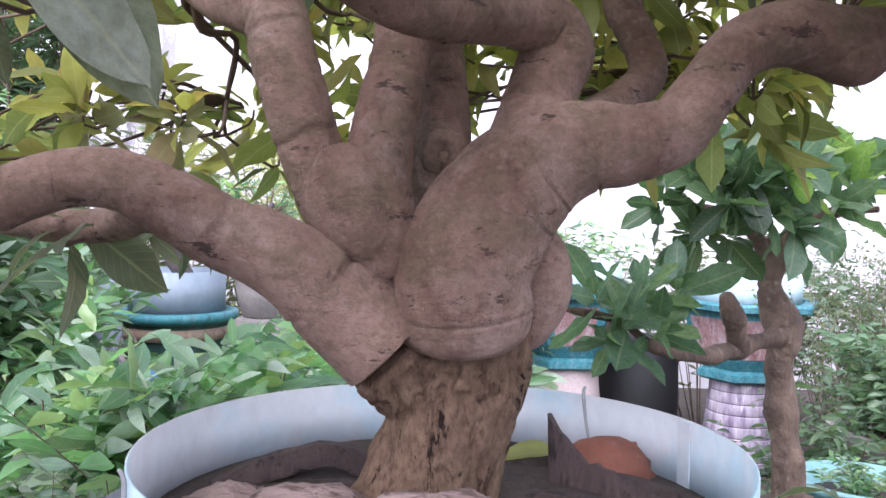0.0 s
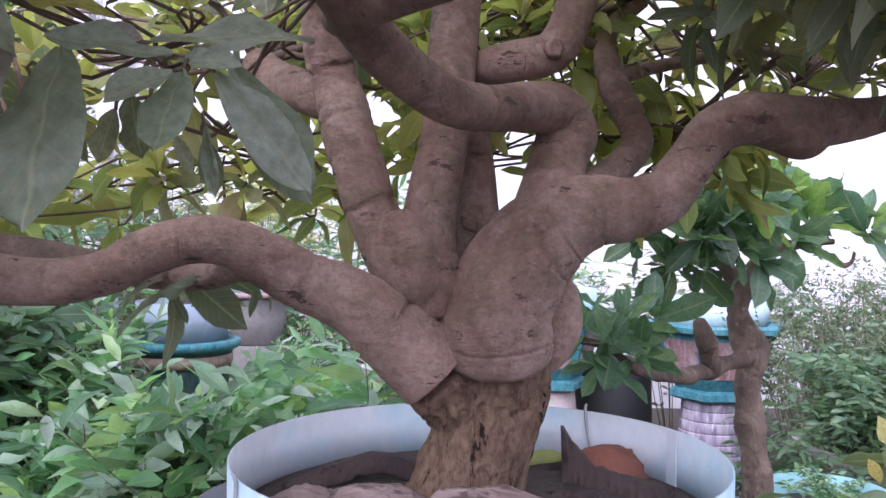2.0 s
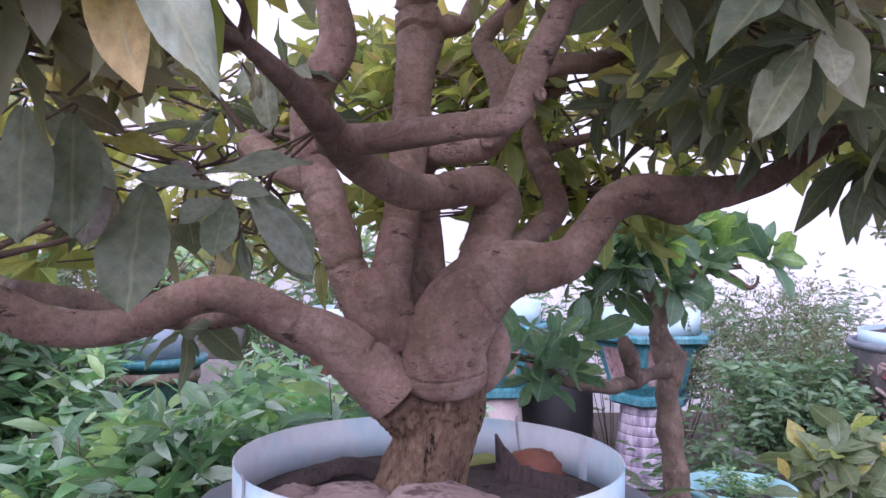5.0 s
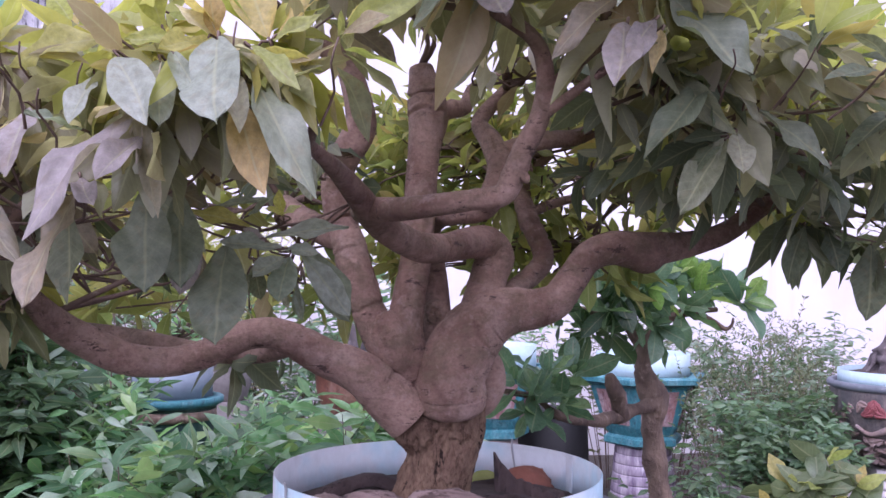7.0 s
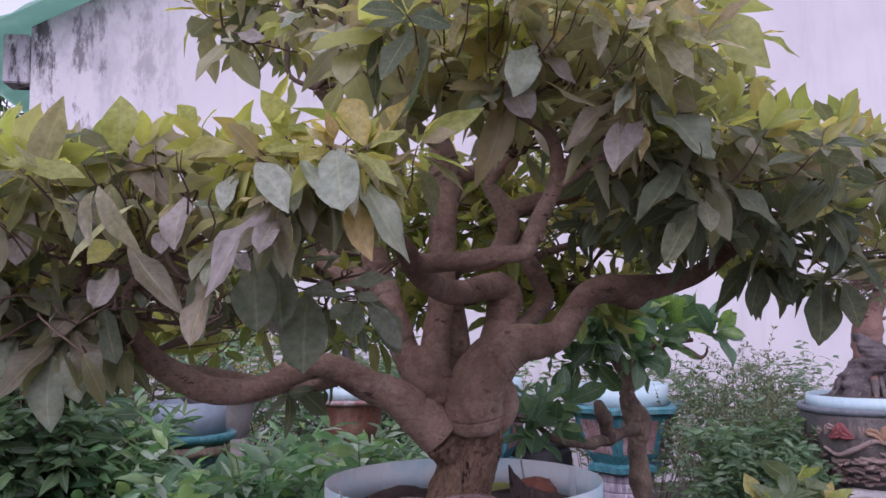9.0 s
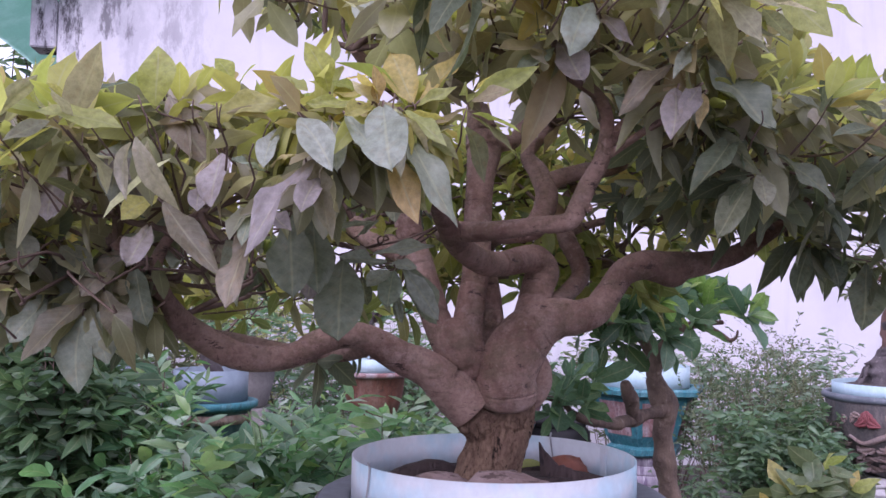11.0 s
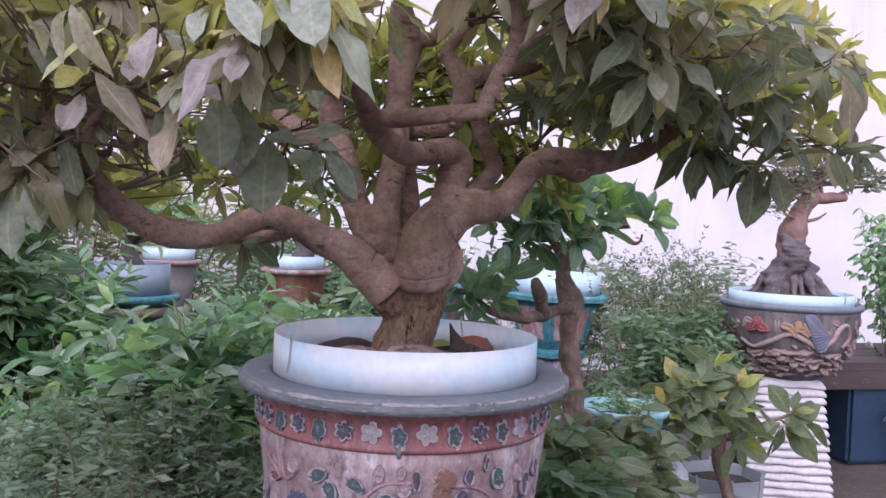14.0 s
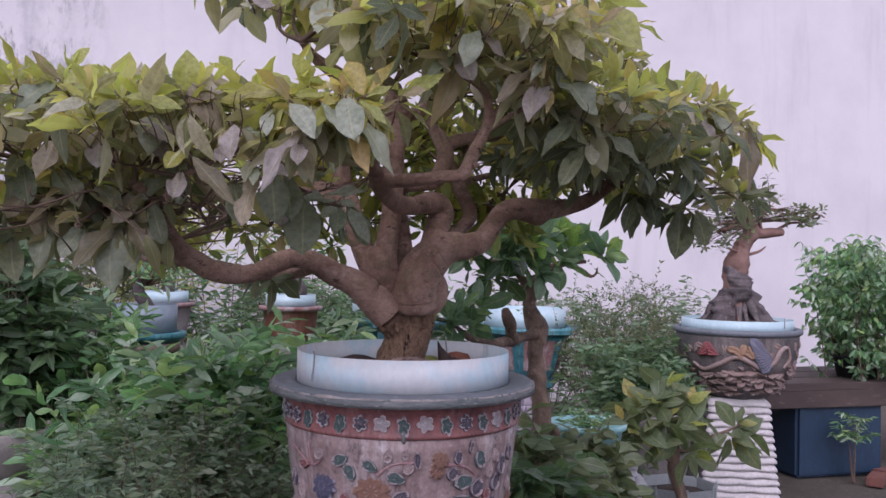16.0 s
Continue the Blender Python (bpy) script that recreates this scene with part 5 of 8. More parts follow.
def rosette_disc(petals, layers, height, seed):
    """A low moulded flower of unit radius, facing -y: ruffled petals in rings round a knob."""
    rings, seg = 11, 44
    v, f = [], []
    for i in range(rings):
        q = i / (rings - 1)
        for k in range(seg):
            a = 2 * math.pi * k / seg
            lobe = abs(math.cos(petals * a / 2 + seed))
            out = q * (0.66 + 0.34 * lobe) * (1 + 0.12 * noise.noise(Vector((math.cos(a) * 2, math.sin(a) * 2, seed))))
            step = (q * layers) % 1.0
            twist = abs(math.cos(petals * a / 2 + int(q * layers) * 1.1 + seed))
            h = height * ((1 - q ** 2.4) * 0.6 + 0.45 * step * twist * (1 - q ** 6)) if 0 < i < rings - 1 else height * (0.75 if i == 0 else -0.5)
            v.append((out * math.cos(a), -h, out * math.sin(a)))
    for i in range(rings - 1):
        f += [(i * seg + k, (i + 1) * seg + k, (i + 1) * seg + (k + 1) % seg, i * seg + (k + 1) % seg) for k in range(seg)]
    bm = bmesh.new()
    bv = [bm.verts.new(q) for q in v]
    for g in f:
        bm.faces.new([bv[q] for q in g])
    bmesh.ops.remove_doubles(bm, verts=bm.verts, dist=1e-4)
    return bm


def single_leaf_form():
    """A moulded leaf with a grooved midrib and a raised, wavy edge."""
    bm = bmesh.new()
    bmesh.ops.create_icosphere(bm, subdivisions=3, radius=1)
    for v in bm.verts:
        x, z = v.co.x, v.co.z
        z *= (0.55 - 0.22 * x) * (1 + 0.10 * math.sin(x * 11))
        v.co = Vector((x, v.co.y * (0.10 + 0.28 * min(1, abs(z) * 3)), z + 0.06 * math.sin(x * 3)))
    return bm


def form_mesh(name, bm, material):
    me = bpy.data.meshes.new(name)
    bm.to_mesh(me)
    bm.free()
    me.materials.append(material)
    me.polygons.foreach_set("use_smooth", [True] * len(me.polygons))
    return me


def on_pot(a, z, size, spin=0.0, sink=0.0):
    """The pose of a relief on the pot's side."""
    slope = math.atan2(body_r(z + 0.02) - body_r(z - 0.02), 0.04) if z < 0.97 else 0
    return Matrix.Translation(ang(a, body_r(z) + 0.0025 - sink, z)) @ Matrix.Rotation(radians(a), 4, "Z") @ Matrix.Rotation(-slope, 4, "X") @ Matrix.Rotation(radians(spin), 4, "Y") @ Matrix.Scale(size, 4)


def outlined(name, outline, fill, line, seed, seg=40):
    """A flat moulded ornament of unit size, facing -y: a painted field inside a raised, rubbed edge."""
    levels = ((0.02, 0.75), (0.40, 0.60), (0.74, 0.36), (0.86, 0.70), (0.93, 0.72), (1.0, 0.10), (1.03, -0.5))
    v, f, kinds = [], [], []
    for i, (q, h) in enumerate(levels):
        for k in range(seg):
            a = 2 * math.pi * k / seg
            x, z = outline(a)
            rag = noise.noise(Vector((math.cos(a) * 2.2, math.sin(a) * 2.2, seed + i * 0.3)))
            e = q * (1 + (0.16 if 0 < i < 4 else 0.07) * rag)
            v.append((x * e, -h * (1 + 0.5 * rag), z * e))
    for i in range(len(levels) - 1):
        for k in range(seg):
            f.append((i * seg + k, (i + 1) * seg + k, (i + 1) * seg + (k + 1) % seg, i * seg + (k + 1) % seg))
            kinds.append(1 if i in (2, 3) and noise.noise(Vector((math.cos(6.2832 * k / seg) * 1.7, math.sin(6.2832 * k / seg) * 1.7, seed * 3.3))) > -0.22 else 0)
    f.append(tuple(range(seg)))
    kinds.append(0)
    me = bpy.data.meshes.new(name)
    me.from_pydata(v, [], f)
    me.materials.append(fill)
    me.materials.append(line)
    me.polygons.foreach_set("material_index", kinds)
    me.polygons.foreach_set("use_smooth", [True] * len(f))
    return me


def petals(n, deep):
    return lambda a: (math.cos(a) * (1 - deep + deep * abs(math.cos(n * a / 2))), math.sin(a) * (1 - deep + deep * abs(math.cos(n * a / 2))))


def blade_outline(a):
    return (math.cos(a), math.sin(a) * abs(math.sin(a)) ** 0.3 * (0.95 - 0.2 * math.cos(a)))


def sprig_outline(a):
    r = 0.72 + 0.28 * abs(math.cos(2.5 * a + 0.4))
    return (math.cos(a) * r * 0.85, math.sin(a) * r * (1.0 if math.sin(a) > 0 else 1.35))


blossom = [outlined("blossom_relief", petals(n, d), RELIEF_DIM if n == 6 else RELIEF_WHITE, RELIEF_WHITE if n == 6 else RELIEF_LINE, n) for n, d in ((6, 0.42), (5, 0.36))]
sprig = [outlined("leaf_relief", sprig_outline, RELIEF_LEAF, m, 3 + k) for k, m in enumerate((RELIEF_LINE, RELIEF_LEAF))]
for k in range(38):
    a, leafy = -11.7 + 9.474 * k, k in (0, 2, 4, 33, 35) or 5 < k < 33 and k % 3 == 0
    if leafy:
        shared("leaf_relief", sprig[k % 2], band, on_pot(a, 1.025, 1, (k * 17) % 30 - 15) @ Matrix.Diagonal((0.0165, 0.006, 0.0185, 1)))
    else:
        shared("blossom_relief", blossom[1 if k % 4 == 1 else 0], band, on_pot(a, 1.026 + 0.0015 * math.sin(k * 2.1), 1, k * 31) @ Matrix.Diagonal((0.0178, 0.006, 0.0178, 1)))
part("glaze_run", tube([(*ang(-11.7, 0.2640, 1.012), 0.0042), (*ang(-11.6, 0.2655, 1.000), 0.0046), (*ang(-11.5, 0.2615, 0.990), 0.0030)], 8, 0.003, 0.4, 90), RIM_EDGE, band, "run of green glaze")

blades = {c: outlined("leaf_relief", blade_outline, m, RELIEF_LINE, n) for c, m, n in (("T", RELIEF_LEAF, 11), ("D", RELIEF_DIM, 12), ("P", POT_PINK, 13), ("R", RELIEF_RED, 14))}
peony = {c: form_mesh("peony_relief", rosette_disc(n, 2.8, 0.24, n * 0.7), m) for c, n, m in (("blue", 10, RELIEF_BLUE), ("ochre", 9, RELIEF_OCHRE), ("heart", 7, RELIEF_DIM))}
SPRIG = [  # tone, degrees, height, half length, half breadth, slant
    ("T", -40.7, 0.949, 0.0155, 0.0103, 20), ("T", -36.1, 0.927, 0.0155, 0.0103, -55), ("T", -26.6, 0.942, 0.0152, 0.0091, -30), ("P", -18.2, 0.964, 0.0120, 0.0080, 85), ("P", -10.6, 0.967, 0.0090, 0.0060, 80), ("D", -5.3, 0.955, 0.0150, 0.0060, 95),
    ("T", -14.8, 0.919, 0.0162, 0.0101, -15), ("D", -12.5, 0.880, 0.0164, 0.0102, 25), ("T", -10.5, 0.852, 0.0186, 0.0083, -50), ("P", -52.1, 0.955, 0.0106, 0.0095, 30), ("D", 13.6, 0.957, 0.0122, 0.0071, 90), ("D", 20.1, 0.975, 0.0113, 0.0029, 85),
    ("T", 25.9, 0.948, 0.0157, 0.0115, 100), ("D", 11.3, 0.924, 0.0123, 0.0092, 60), ("T", 17.4, 0.905, 0.0187, 0.0125, 10), ("D", 25.5, 0.888, 0.0170, 0.0128, 50), ("P", 32.4, 0.920, 0.0128, 0.0075, 75), ("D", 42.0, 0.925, 0.0197, 0.0088, 75),
]
SPRIG += [
    ("D", 38.5, 0.891, 0.0175, 0.0098, 60), ("T", 14.1, 0.866, 0.0315, 0.0084, 5), ("D", 18.4, 0.839, 0.0192, 0.0085, 80), ("P", -68.3, 0.869, 0.0180, 0.0079, -55), ("P", -67.2, 0.839, 0.0204, 0.0068, -60), ("D", -75.5, 0.888, 0.0160, 0.0057, -75),
    ("T", -18.1, 0.848, 0.0145, 0.0093, -70), ("R", -32.8, 0.859, 0.0126, 0.0073, 20), ("R", -39.2, 0.867, 0.0127, 0.0084, -40), ("P", -9.1, 0.938, 0.0101, 0.0080, 30), ("R", 32.6, 0.869, 0.0108, 0.0087, 40), ("P", 53.9, 0.874, 0.0137, 0.0057, 80), ("R", -63.9, 0.925, 0.0132, 0.0077, 10),
    ("D", 49.0, 0.945, 0.0140, 0.0070, 85), ("P", 36.5, 0.948, 0.0120, 0.0060, 95),
]
for turn in (0, 180):
    for c, a, z, r in (("blue", -51.1, 0.889, 0.0340), ("heart", -51.1, 0.891, 0.016), ("ochre", -25.5, 0.888, 0.0450), ("ochre", -25.0, 0.888, 0.025), ("ochre", 5.1, 0.953, 0.0215), ("ochre", 4.0, 0.932, 0.0190), ("blue", 38, 0.84, 0.026), ("ochre", 60, 0.83, 0.03)):
        shared("peony_relief", peony[c], pot, on_pot(a + turn, z, r, a * 7))
    for c, a, z, w, h, slant in SPRIG:
        shared("leaf_relief", blades[c], pot, on_pot(a + turn, z, 1, -slant) @ Matrix.Diagonal((w * 1.22, 0.0065, h * 1.28, 1)))
    for pts in ([(-74.6, 0.956), (-66.3, 0.940), (-57.6, 0.927), (-49.6, 0.949)], [(-60.3, 0.974), (-60.1, 0.956), (-58.3, 0.928)], [(-23.0, 0.923), (-18.9, 0.939), (-13.6, 0.948), (-7.0, 0.950)], [(7.1, 0.941), (12.9, 0.941), (19.5, 0.931), (24.0, 0.915)],
                [(-66.1, 0.824), (-49.1, 0.832), (-35.3, 0.842), (-21.9, 0.848)], [(-35.8, 0.844), (-34.2, 0.871)], [(-5.3, 0.955), (-5.4, 0.936)], [(24.1, 0.832), (31.3, 0.853), (36.4, 0.870)]):
        part("twig_relief", tube([(*ang(a + turn, body_r(z) + 0.001, z), 0.0030) for a, z in pts], 8, 0.004, 0.6, 90), RELIEF_RED, pot)
go = random.Random(44)
for k in range(46):
    a, z = go.uniform(-180, 180), go.uniform(0.77, 0.835)
    shared("leaf_relief", blades[go.choice("TDPRDT")], pot, on_pot(a, z, 1, go.uniform(0, 180)) @ Matrix.Diagonal((go.uniform(0.011, 0.019), 0.005, go.uniform(0.006, 0.010), 1)))
tagged(part("plinth", block(-0.24, 0.24, -0.24, 0.24, 0.0, 0.40, 0.012), CONCRETE, None, smooth=False), "rough grey concrete plinth under the glazed pot", "plinth")

soil = part("soil", lathe([(0.236, 1.03), (0.236, 1.090), (0.21, 1.098), (0.14, 1.104), (0.05, 1.108), (0.01, 1.109)], seg=64, wobble=0.01), SOIL, None)
tagged(soil, "dark crumbly soil filling the glazed pot", "soil")

collar = thing("plastic_collar", (0, 0, 1.084), "pale blue-white plastic sheet bent into a collar on the pot", "collar")
part("sheet", ring_wall(0.2375, 0.2395, 1.079, 1.150, seg=128), COLLAR, collar)
tape = surface("grey_wire", (0.30, 0.30, 0.31), (0.4, 0.4, 0.4), None, 0.5, 20, 80)
for a, r in ((-62.5, 0.2425), (141, 0.2355)):
    part("tie_wire", tube([(*ang(a, r + 0.003, 1.158), 0.0016), (*ang(a, r, 1.150), 0.0019), (*ang(a - 1.0, r, 1.12), 0.0016), (*ang(a - 2.4, r + 0.001, 1.094), 0.0016)], 8, 0.006, 0.15), tape, collar, "grey tie wire at the seam")
part("strip", (lambda v: (v, [(0, 1, 3, 2), (4, 6, 7, 5), (0, 4, 5, 1), (2, 3, 7, 6)]))([ang(a, r, z) for r in (0.2360, 0.2345) for a in (108, 112) for z in (1.085, 1.149)]), COLLAR, collar, smooth=False)

HUSK = surface("coconut_husk", (0.22, 0.145, 0.125), (0.36, 0.265, 0.24), (0.10, 0.065, 0.055), 0.88, 16, 75, (0.35, 1, 1), 1.0, 0.008, 0.54)
HUSK_IN = surface("husk_fibre", (0.085, 0.05, 0.04), (0.13, 0.08, 0.062), (0.22, 0.15, 0.12), 0.95, 30, 160, W, 1.0, 0.006)
DRIFT = surface("weathered_bark", (0.048, 0.030, 0.028), (0.085, 0.057, 0.052), (0.016, 0.010, 0.010), 0.9, 18, 80, (1, 1, 0.25), 1.0, 0.012, 0.56)
TERRA = surface("terracotta", (0.27, 0.095, 0.058), (0.21, 0.075, 0.048), (0.32, 0.155, 0.11), 0.8, 14, 90, W, 0.3, 0.002)


def shell(at, radii, open_from, turn, thick=0.07, lean=(0, 0), jag=0.12, seed=1):
    """A broken husk: part of an egg-shaped shell with a thick, ragged edge. Returns the outer shell and the inner lining."""
    r = random.Random(seed)
    skins = []
    for s in (1.0, 1.0 - thick):
        v = []
        for i in range(15):
            for k in range(29):
                lim = open_from + jag * noise.noise(Vector((k * 0.5, seed * 3.3, 0)))
                th = math.pi * (0.004 + (1 - lim) * i / 14)
                az = 2 * math.pi * k / 28
                q = Vector((math.sin(th) * math.cos(az), math.sin(th) * math.sin(az), math.cos(th)))
                e = s * (1 + 0.12 * noise.noise(q * 2.2 + Vector((seed, 0, 0))) + 0.09 * noise.noise(q * 6 + Vector((0, seed, 0))) + 0.07 * abs(noise.noise(Vector((q.x * 14, q.y * 3, seed)))))
                v.append(Vector((q.x * radii[0] * e, q.y * radii[1] * e, q.z * radii[2] * e)))
        skins.append(v)
    m = Matrix.Translation(at) @ Matrix.Rotation(radians(turn), 4, "Z") @ Matrix.Rotation(radians(lean[0]), 4, "X") @ Matrix.Rotation(radians(lean[1]), 4, "Y")
    grid = [(i * 29 + k, i * 29 + k + 1, (i + 1) * 29 + k + 1, (i + 1) * 29 + k) for i in range(14) for k in range(28)]
    n = 15 * 29
    edge = [(14 * 29 + k, 14 * 29 + k + 1, n + 14 * 29 + k + 1, n + 14 * 29 + k) for k in range(28)]
    both = [m @ q for q in skins[0] + skins[1]]
    return ([m @ q for q in skins[0]], grid), (both, [tuple(n + i for i in reversed(g)) for g in grid] + edge)


def husk(label, *args, **kw):
    ob = thing("coconut_husk", args[0], label, "coconut husk", "husks on the soil")
    a, b = shell(*args, **kw)
    part("rind", a, HUSK, ob)
    part("fibre", b, HUSK_IN, ob, "dark ragged fibre")
    return ob


husk("pinkish-grey dry coconut husk lying dome up on the soil", (-0.098, -0.070, 1.098), (0.060, 0.044, 0.034), 0.45, 20, lean=(14, 6), jag=0.25, seed=2)
husk("split coconut husk with a dark torn opening on the soil", (0.010, -0.110, 1.098), (0.078, 0.050, 0.036), 0.55, -10, lean=(42, 10), jag=0.35, seed=5)
husk("brown coconut husk half sunk in the soil", (-0.168, -0.03, 1.094), (0.05, 0.035, 0.026), 0.5, 60, seed=8)


def slab(pts, thick, width, seed):
    """A torn strip of bark: a curved plank with a ragged edge."""
    line = smooth_line([(*p, 0) for p in pts], 0.008)[:, :3]
    v, f = [], []
    for i, c in enumerate(line):
        t = line[min(i + 1, len(line) - 1)] - line[max(i - 1, 0)]
        t /= np.linalg.norm(t)
        s = np.cross(t, [0, 0, 1.0])
        s /= np.linalg.norm(s) + 1e-9
        u = np.cross(s, t)
        w = width * (0.75 + 0.25 * math.sin(math.pi * i / (len(line) - 1))) * (1 + 0.3 * noise.noise(Vector((i * 0.6, seed, 0))))
        for k in range(10):
            a = 2 * math.pi * k / 10
            e = 1 + 0.22 * noise.noise(Vector((i * 0.5, k * 1.3, seed)))
            v.append(c + s * w * math.cos(a) * e + u * thick * math.sin(a) * e + u * 0.35 * w * math.cos(a) ** 2 * -1)
    n = len(line)
    for i in range(n - 1):
        for k in range(10):
            f.append((i * 10 + k, i * 10 + (k + 1) % 10, (i + 1) * 10 + (k + 1) % 10, (i + 1) * 10 + k))
    f += [tuple(range(9, -1, -1)), tuple(range((n - 1) * 10, n * 10))]
    return v, f


tagged(part("bark_strip", slab([(-0.19, 0.03, 1.100), (-0.14, 0.055, 1.116), (-0.09, 0.06, 1.124), (-0.05, 0.045, 1.112)], 0.008, 0.022, 3.0), DRIFT), "curved strip of dark dry bark on the soil", "bark strip", "bark on the soil")
gb = random.Random(6)
top = [(0.091, 0.047, 1.163)] + [(0.094 + 0.115 * f, 0.047 - 0.085 * f, 1.156 - 0.060 * f ** 0.6 + gb.uniform(-0.006, 0.004)) for f in (0.05, 0.09, 0.15, 0.19, 0.24, 0.30, 0.33, 0.40, 0.44, 0.50, 0.55, 0.62, 0.66, 0.73, 0.78, 0.85, 0.9, 0.96, 1.0)]
low = [(x * 0.97 + 0.004, y - 0.012, 1.090) for x, y, z in top]
n = len(top)
pv = top + low + [(x + 0.005, y + 0.009, z - 0.002) for x, y, z in top + low]
pf = [(i, i + 1, n + i + 1, n + i) for i in range(n - 1)] + [(2 * n + i + 1, 2 * n + i, 3 * n + i, 3 * n + i + 1) for i in range(n - 1)] + [(i + 1, i, 2 * n + i, 2 * n + i + 1) for i in range(n - 1)] + [(0, n, 3 * n, 2 * n), (n - 1, 3 * n - 1, 4 * n - 1, 2 * n - 1)]
tagged(part("bark_strip", (pv, pf), DRIFT, None, smooth=False), "broken dark bark slab leaning upright with a torn tip", "bark strip", "bark on the soil")
tagged(part("bark_strip", slab([(0.07, 0.0, 1.100), (0.11, -0.02, 1.106), (0.15, -0.05, 1.102), (0.195, -0.075, 1.108)], 0.009, 0.016, 5.0), DRIFT), "dark splintered bark piece lying on the soil", "bark strip", "bark on the soil")
for pts, th, wd, sd in (([(-0.13, -0.02, 1.098), (-0.09, 0.0, 1.108), (-0.06, 0.03, 1.104)], 0.007, 0.018, 7.0), ([(0.05, -0.06, 1.098), (0.09, -0.075, 1.110), (0.14, -0.10, 1.104)], 0.008, 0.02, 9.0),
                        ([(0.11, 0.04, 1.100), (0.15, 0.03, 1.108), (0.20, 0.01, 1.100)], 0.008, 0.022, 11.0), ([(-0.10, -0.16, 1.096), (-0.05, -0.165, 1.106), (0.0, -0.17, 1.098)], 0.006, 0.02, 13.0), ([(0.05, 0.10, 1.098), (0.10, 0.10, 1.104), (0.13, 0.12, 1.098)], 0.006, 0.018, 15.0),
                        ([(-0.20, -0.06, 1.094), (-0.17, -0.10, 1.102), (-0.13, -0.14, 1.096)], 0.007, 0.018, 17.0)):
    tagged(part("bark_strip", slab(pts, th, wd, sd), DRIFT), "dark dry bark scrap lying on the soil", "bark strip", "bark on the soil")
a, b = shell((0.152, 0.085, 1.098), (0.047, 0.038, 0.034), 0.34, 30, 0.1, (6, 8), 0.08, 4)
tagged(part("pot_shard", join(a, b), TERRA), "broken piece of orange terracotta pot on the soil", "pot shard")
v, f, u = leaf_cloud(BROAD, np.array([[0.055, 0.11, 1.109]]), np.array([[0.9, -0.1, 0.06]]), np.array([0.062]), np.array([0.9]), np.array([0]))
tagged(fast("fallen_leaf", v, f, u, LEAF_NEW), "fallen yellowing leaf lying on the soil", "leaf")

# ---- ground, house wall ----
n = 90
gv, gf = [], []
for j in range(n + 1):
    for i in range(n + 1):
        u, w = (i / n * 2 - 1), (j / n * 2 - 1)
        x, y = 60 * u * abs(u) ** 1.6, 60 * w * abs(w) ** 1.6
        gv.append((x, y, -0.012 + 0.02 * noise.noise(Vector((x * 1.7, y * 1.7, 0)))))
gf = [(j * (n + 1) + i, j * (n + 1) + i + 1, (j + 1) * (n + 1) + i + 1, (j + 1) * (n + 1) + i) for j in range(n) for i in range(n)]
tagged(part("ground", (gv, gf), GROUND), "dark damp garden soil with litter", "ground", kind="structure")

ROOF = sheet_plastic("mint_roof_sheet", (0.42, 0.64, 0.55), (0.50, 0.70, 0.62), 0.65)
LINE = [(-2.62, 4.0), (-0.2, 5.29), (3.4, 7.2), (12.0, 7.2)]
wv = [(x, y, z) for y in (6.0, 6.22) for x, z in [(-2.62, -0.1), (12.0, -0.1)] + LINE[::-1]]
k = len(LINE) + 2
wf = [tuple(range(k)), tuple(range(2 * k - 1, k - 1, -1))] + [(i, i + k, (i + 1) % k + k, (i + 1) % k) for i in range(k)]
house = part("wall_north", (wv, wf), WALL, None, smooth=False)
tagged(house, "tall white house gable wall with black mould stains", "wall", kind="structure")
rv = []
for i in range(60):
    s = i / 59
    x = -3.25 + s * 6.6
    z = 4.01 + (x + 2.62) * 0.532
    for y in (5.72, 9.5):
        rv += [(x, y, z + 0.03), (x, y, z + 0.055 + 0.014 * math.sin(i * 2.2))]
rf = []
for i in range(59):
    a = i * 4
    rf += [(a, a + 4, a + 6, a + 2), (a + 1, a + 3, a + 7, a + 5), (a, a + 1, a + 5, a + 4)]
tagged(part("roof_sheet", (rv, rf), ROOF, None, smooth=False), "pale mint-green corrugated plastic roof sheet along the gable", "roof", kind="structure")
tagged(part("eave_beam", block(-2.83, -2.625, 5.96, 6.2, 3.50, 3.92, 0.01), WALL, None, smooth=False), "white concrete eave bracket at the house corner", "bracket", kind="structure")
tagged(part("wall_south", block(-14, 14, -14.2, -14.0, 0, 2.2), WALL, None, smooth=False), "plain white garden wall", "wall", kind="structure")
tagged(part("wall_east", block(12.0, 12.2, -14, 6, 0, 2.2), WALL, None, smooth=False), "plain white garden wall", "wall", kind="structure")


# ---- shrubs ----
def stick(pts, sides=3):
    """A thin twig through rows of x, y, z, radius."""
    v, f = [], []
    for x, y, z, r in pts:
        v += [(x + r * math.cos(6.2832 * k / sides), y + r * math.sin(6.2832 * k / sides), z) for k in range(sides)]
    for i in range(len(pts) - 1):
        f += [(i * sides + k, i * sides + (k + 1) % sides, (i + 1) * sides + (k + 1) % sides, (i + 1) * sides + k) for k in range(sides)]
    return v, f


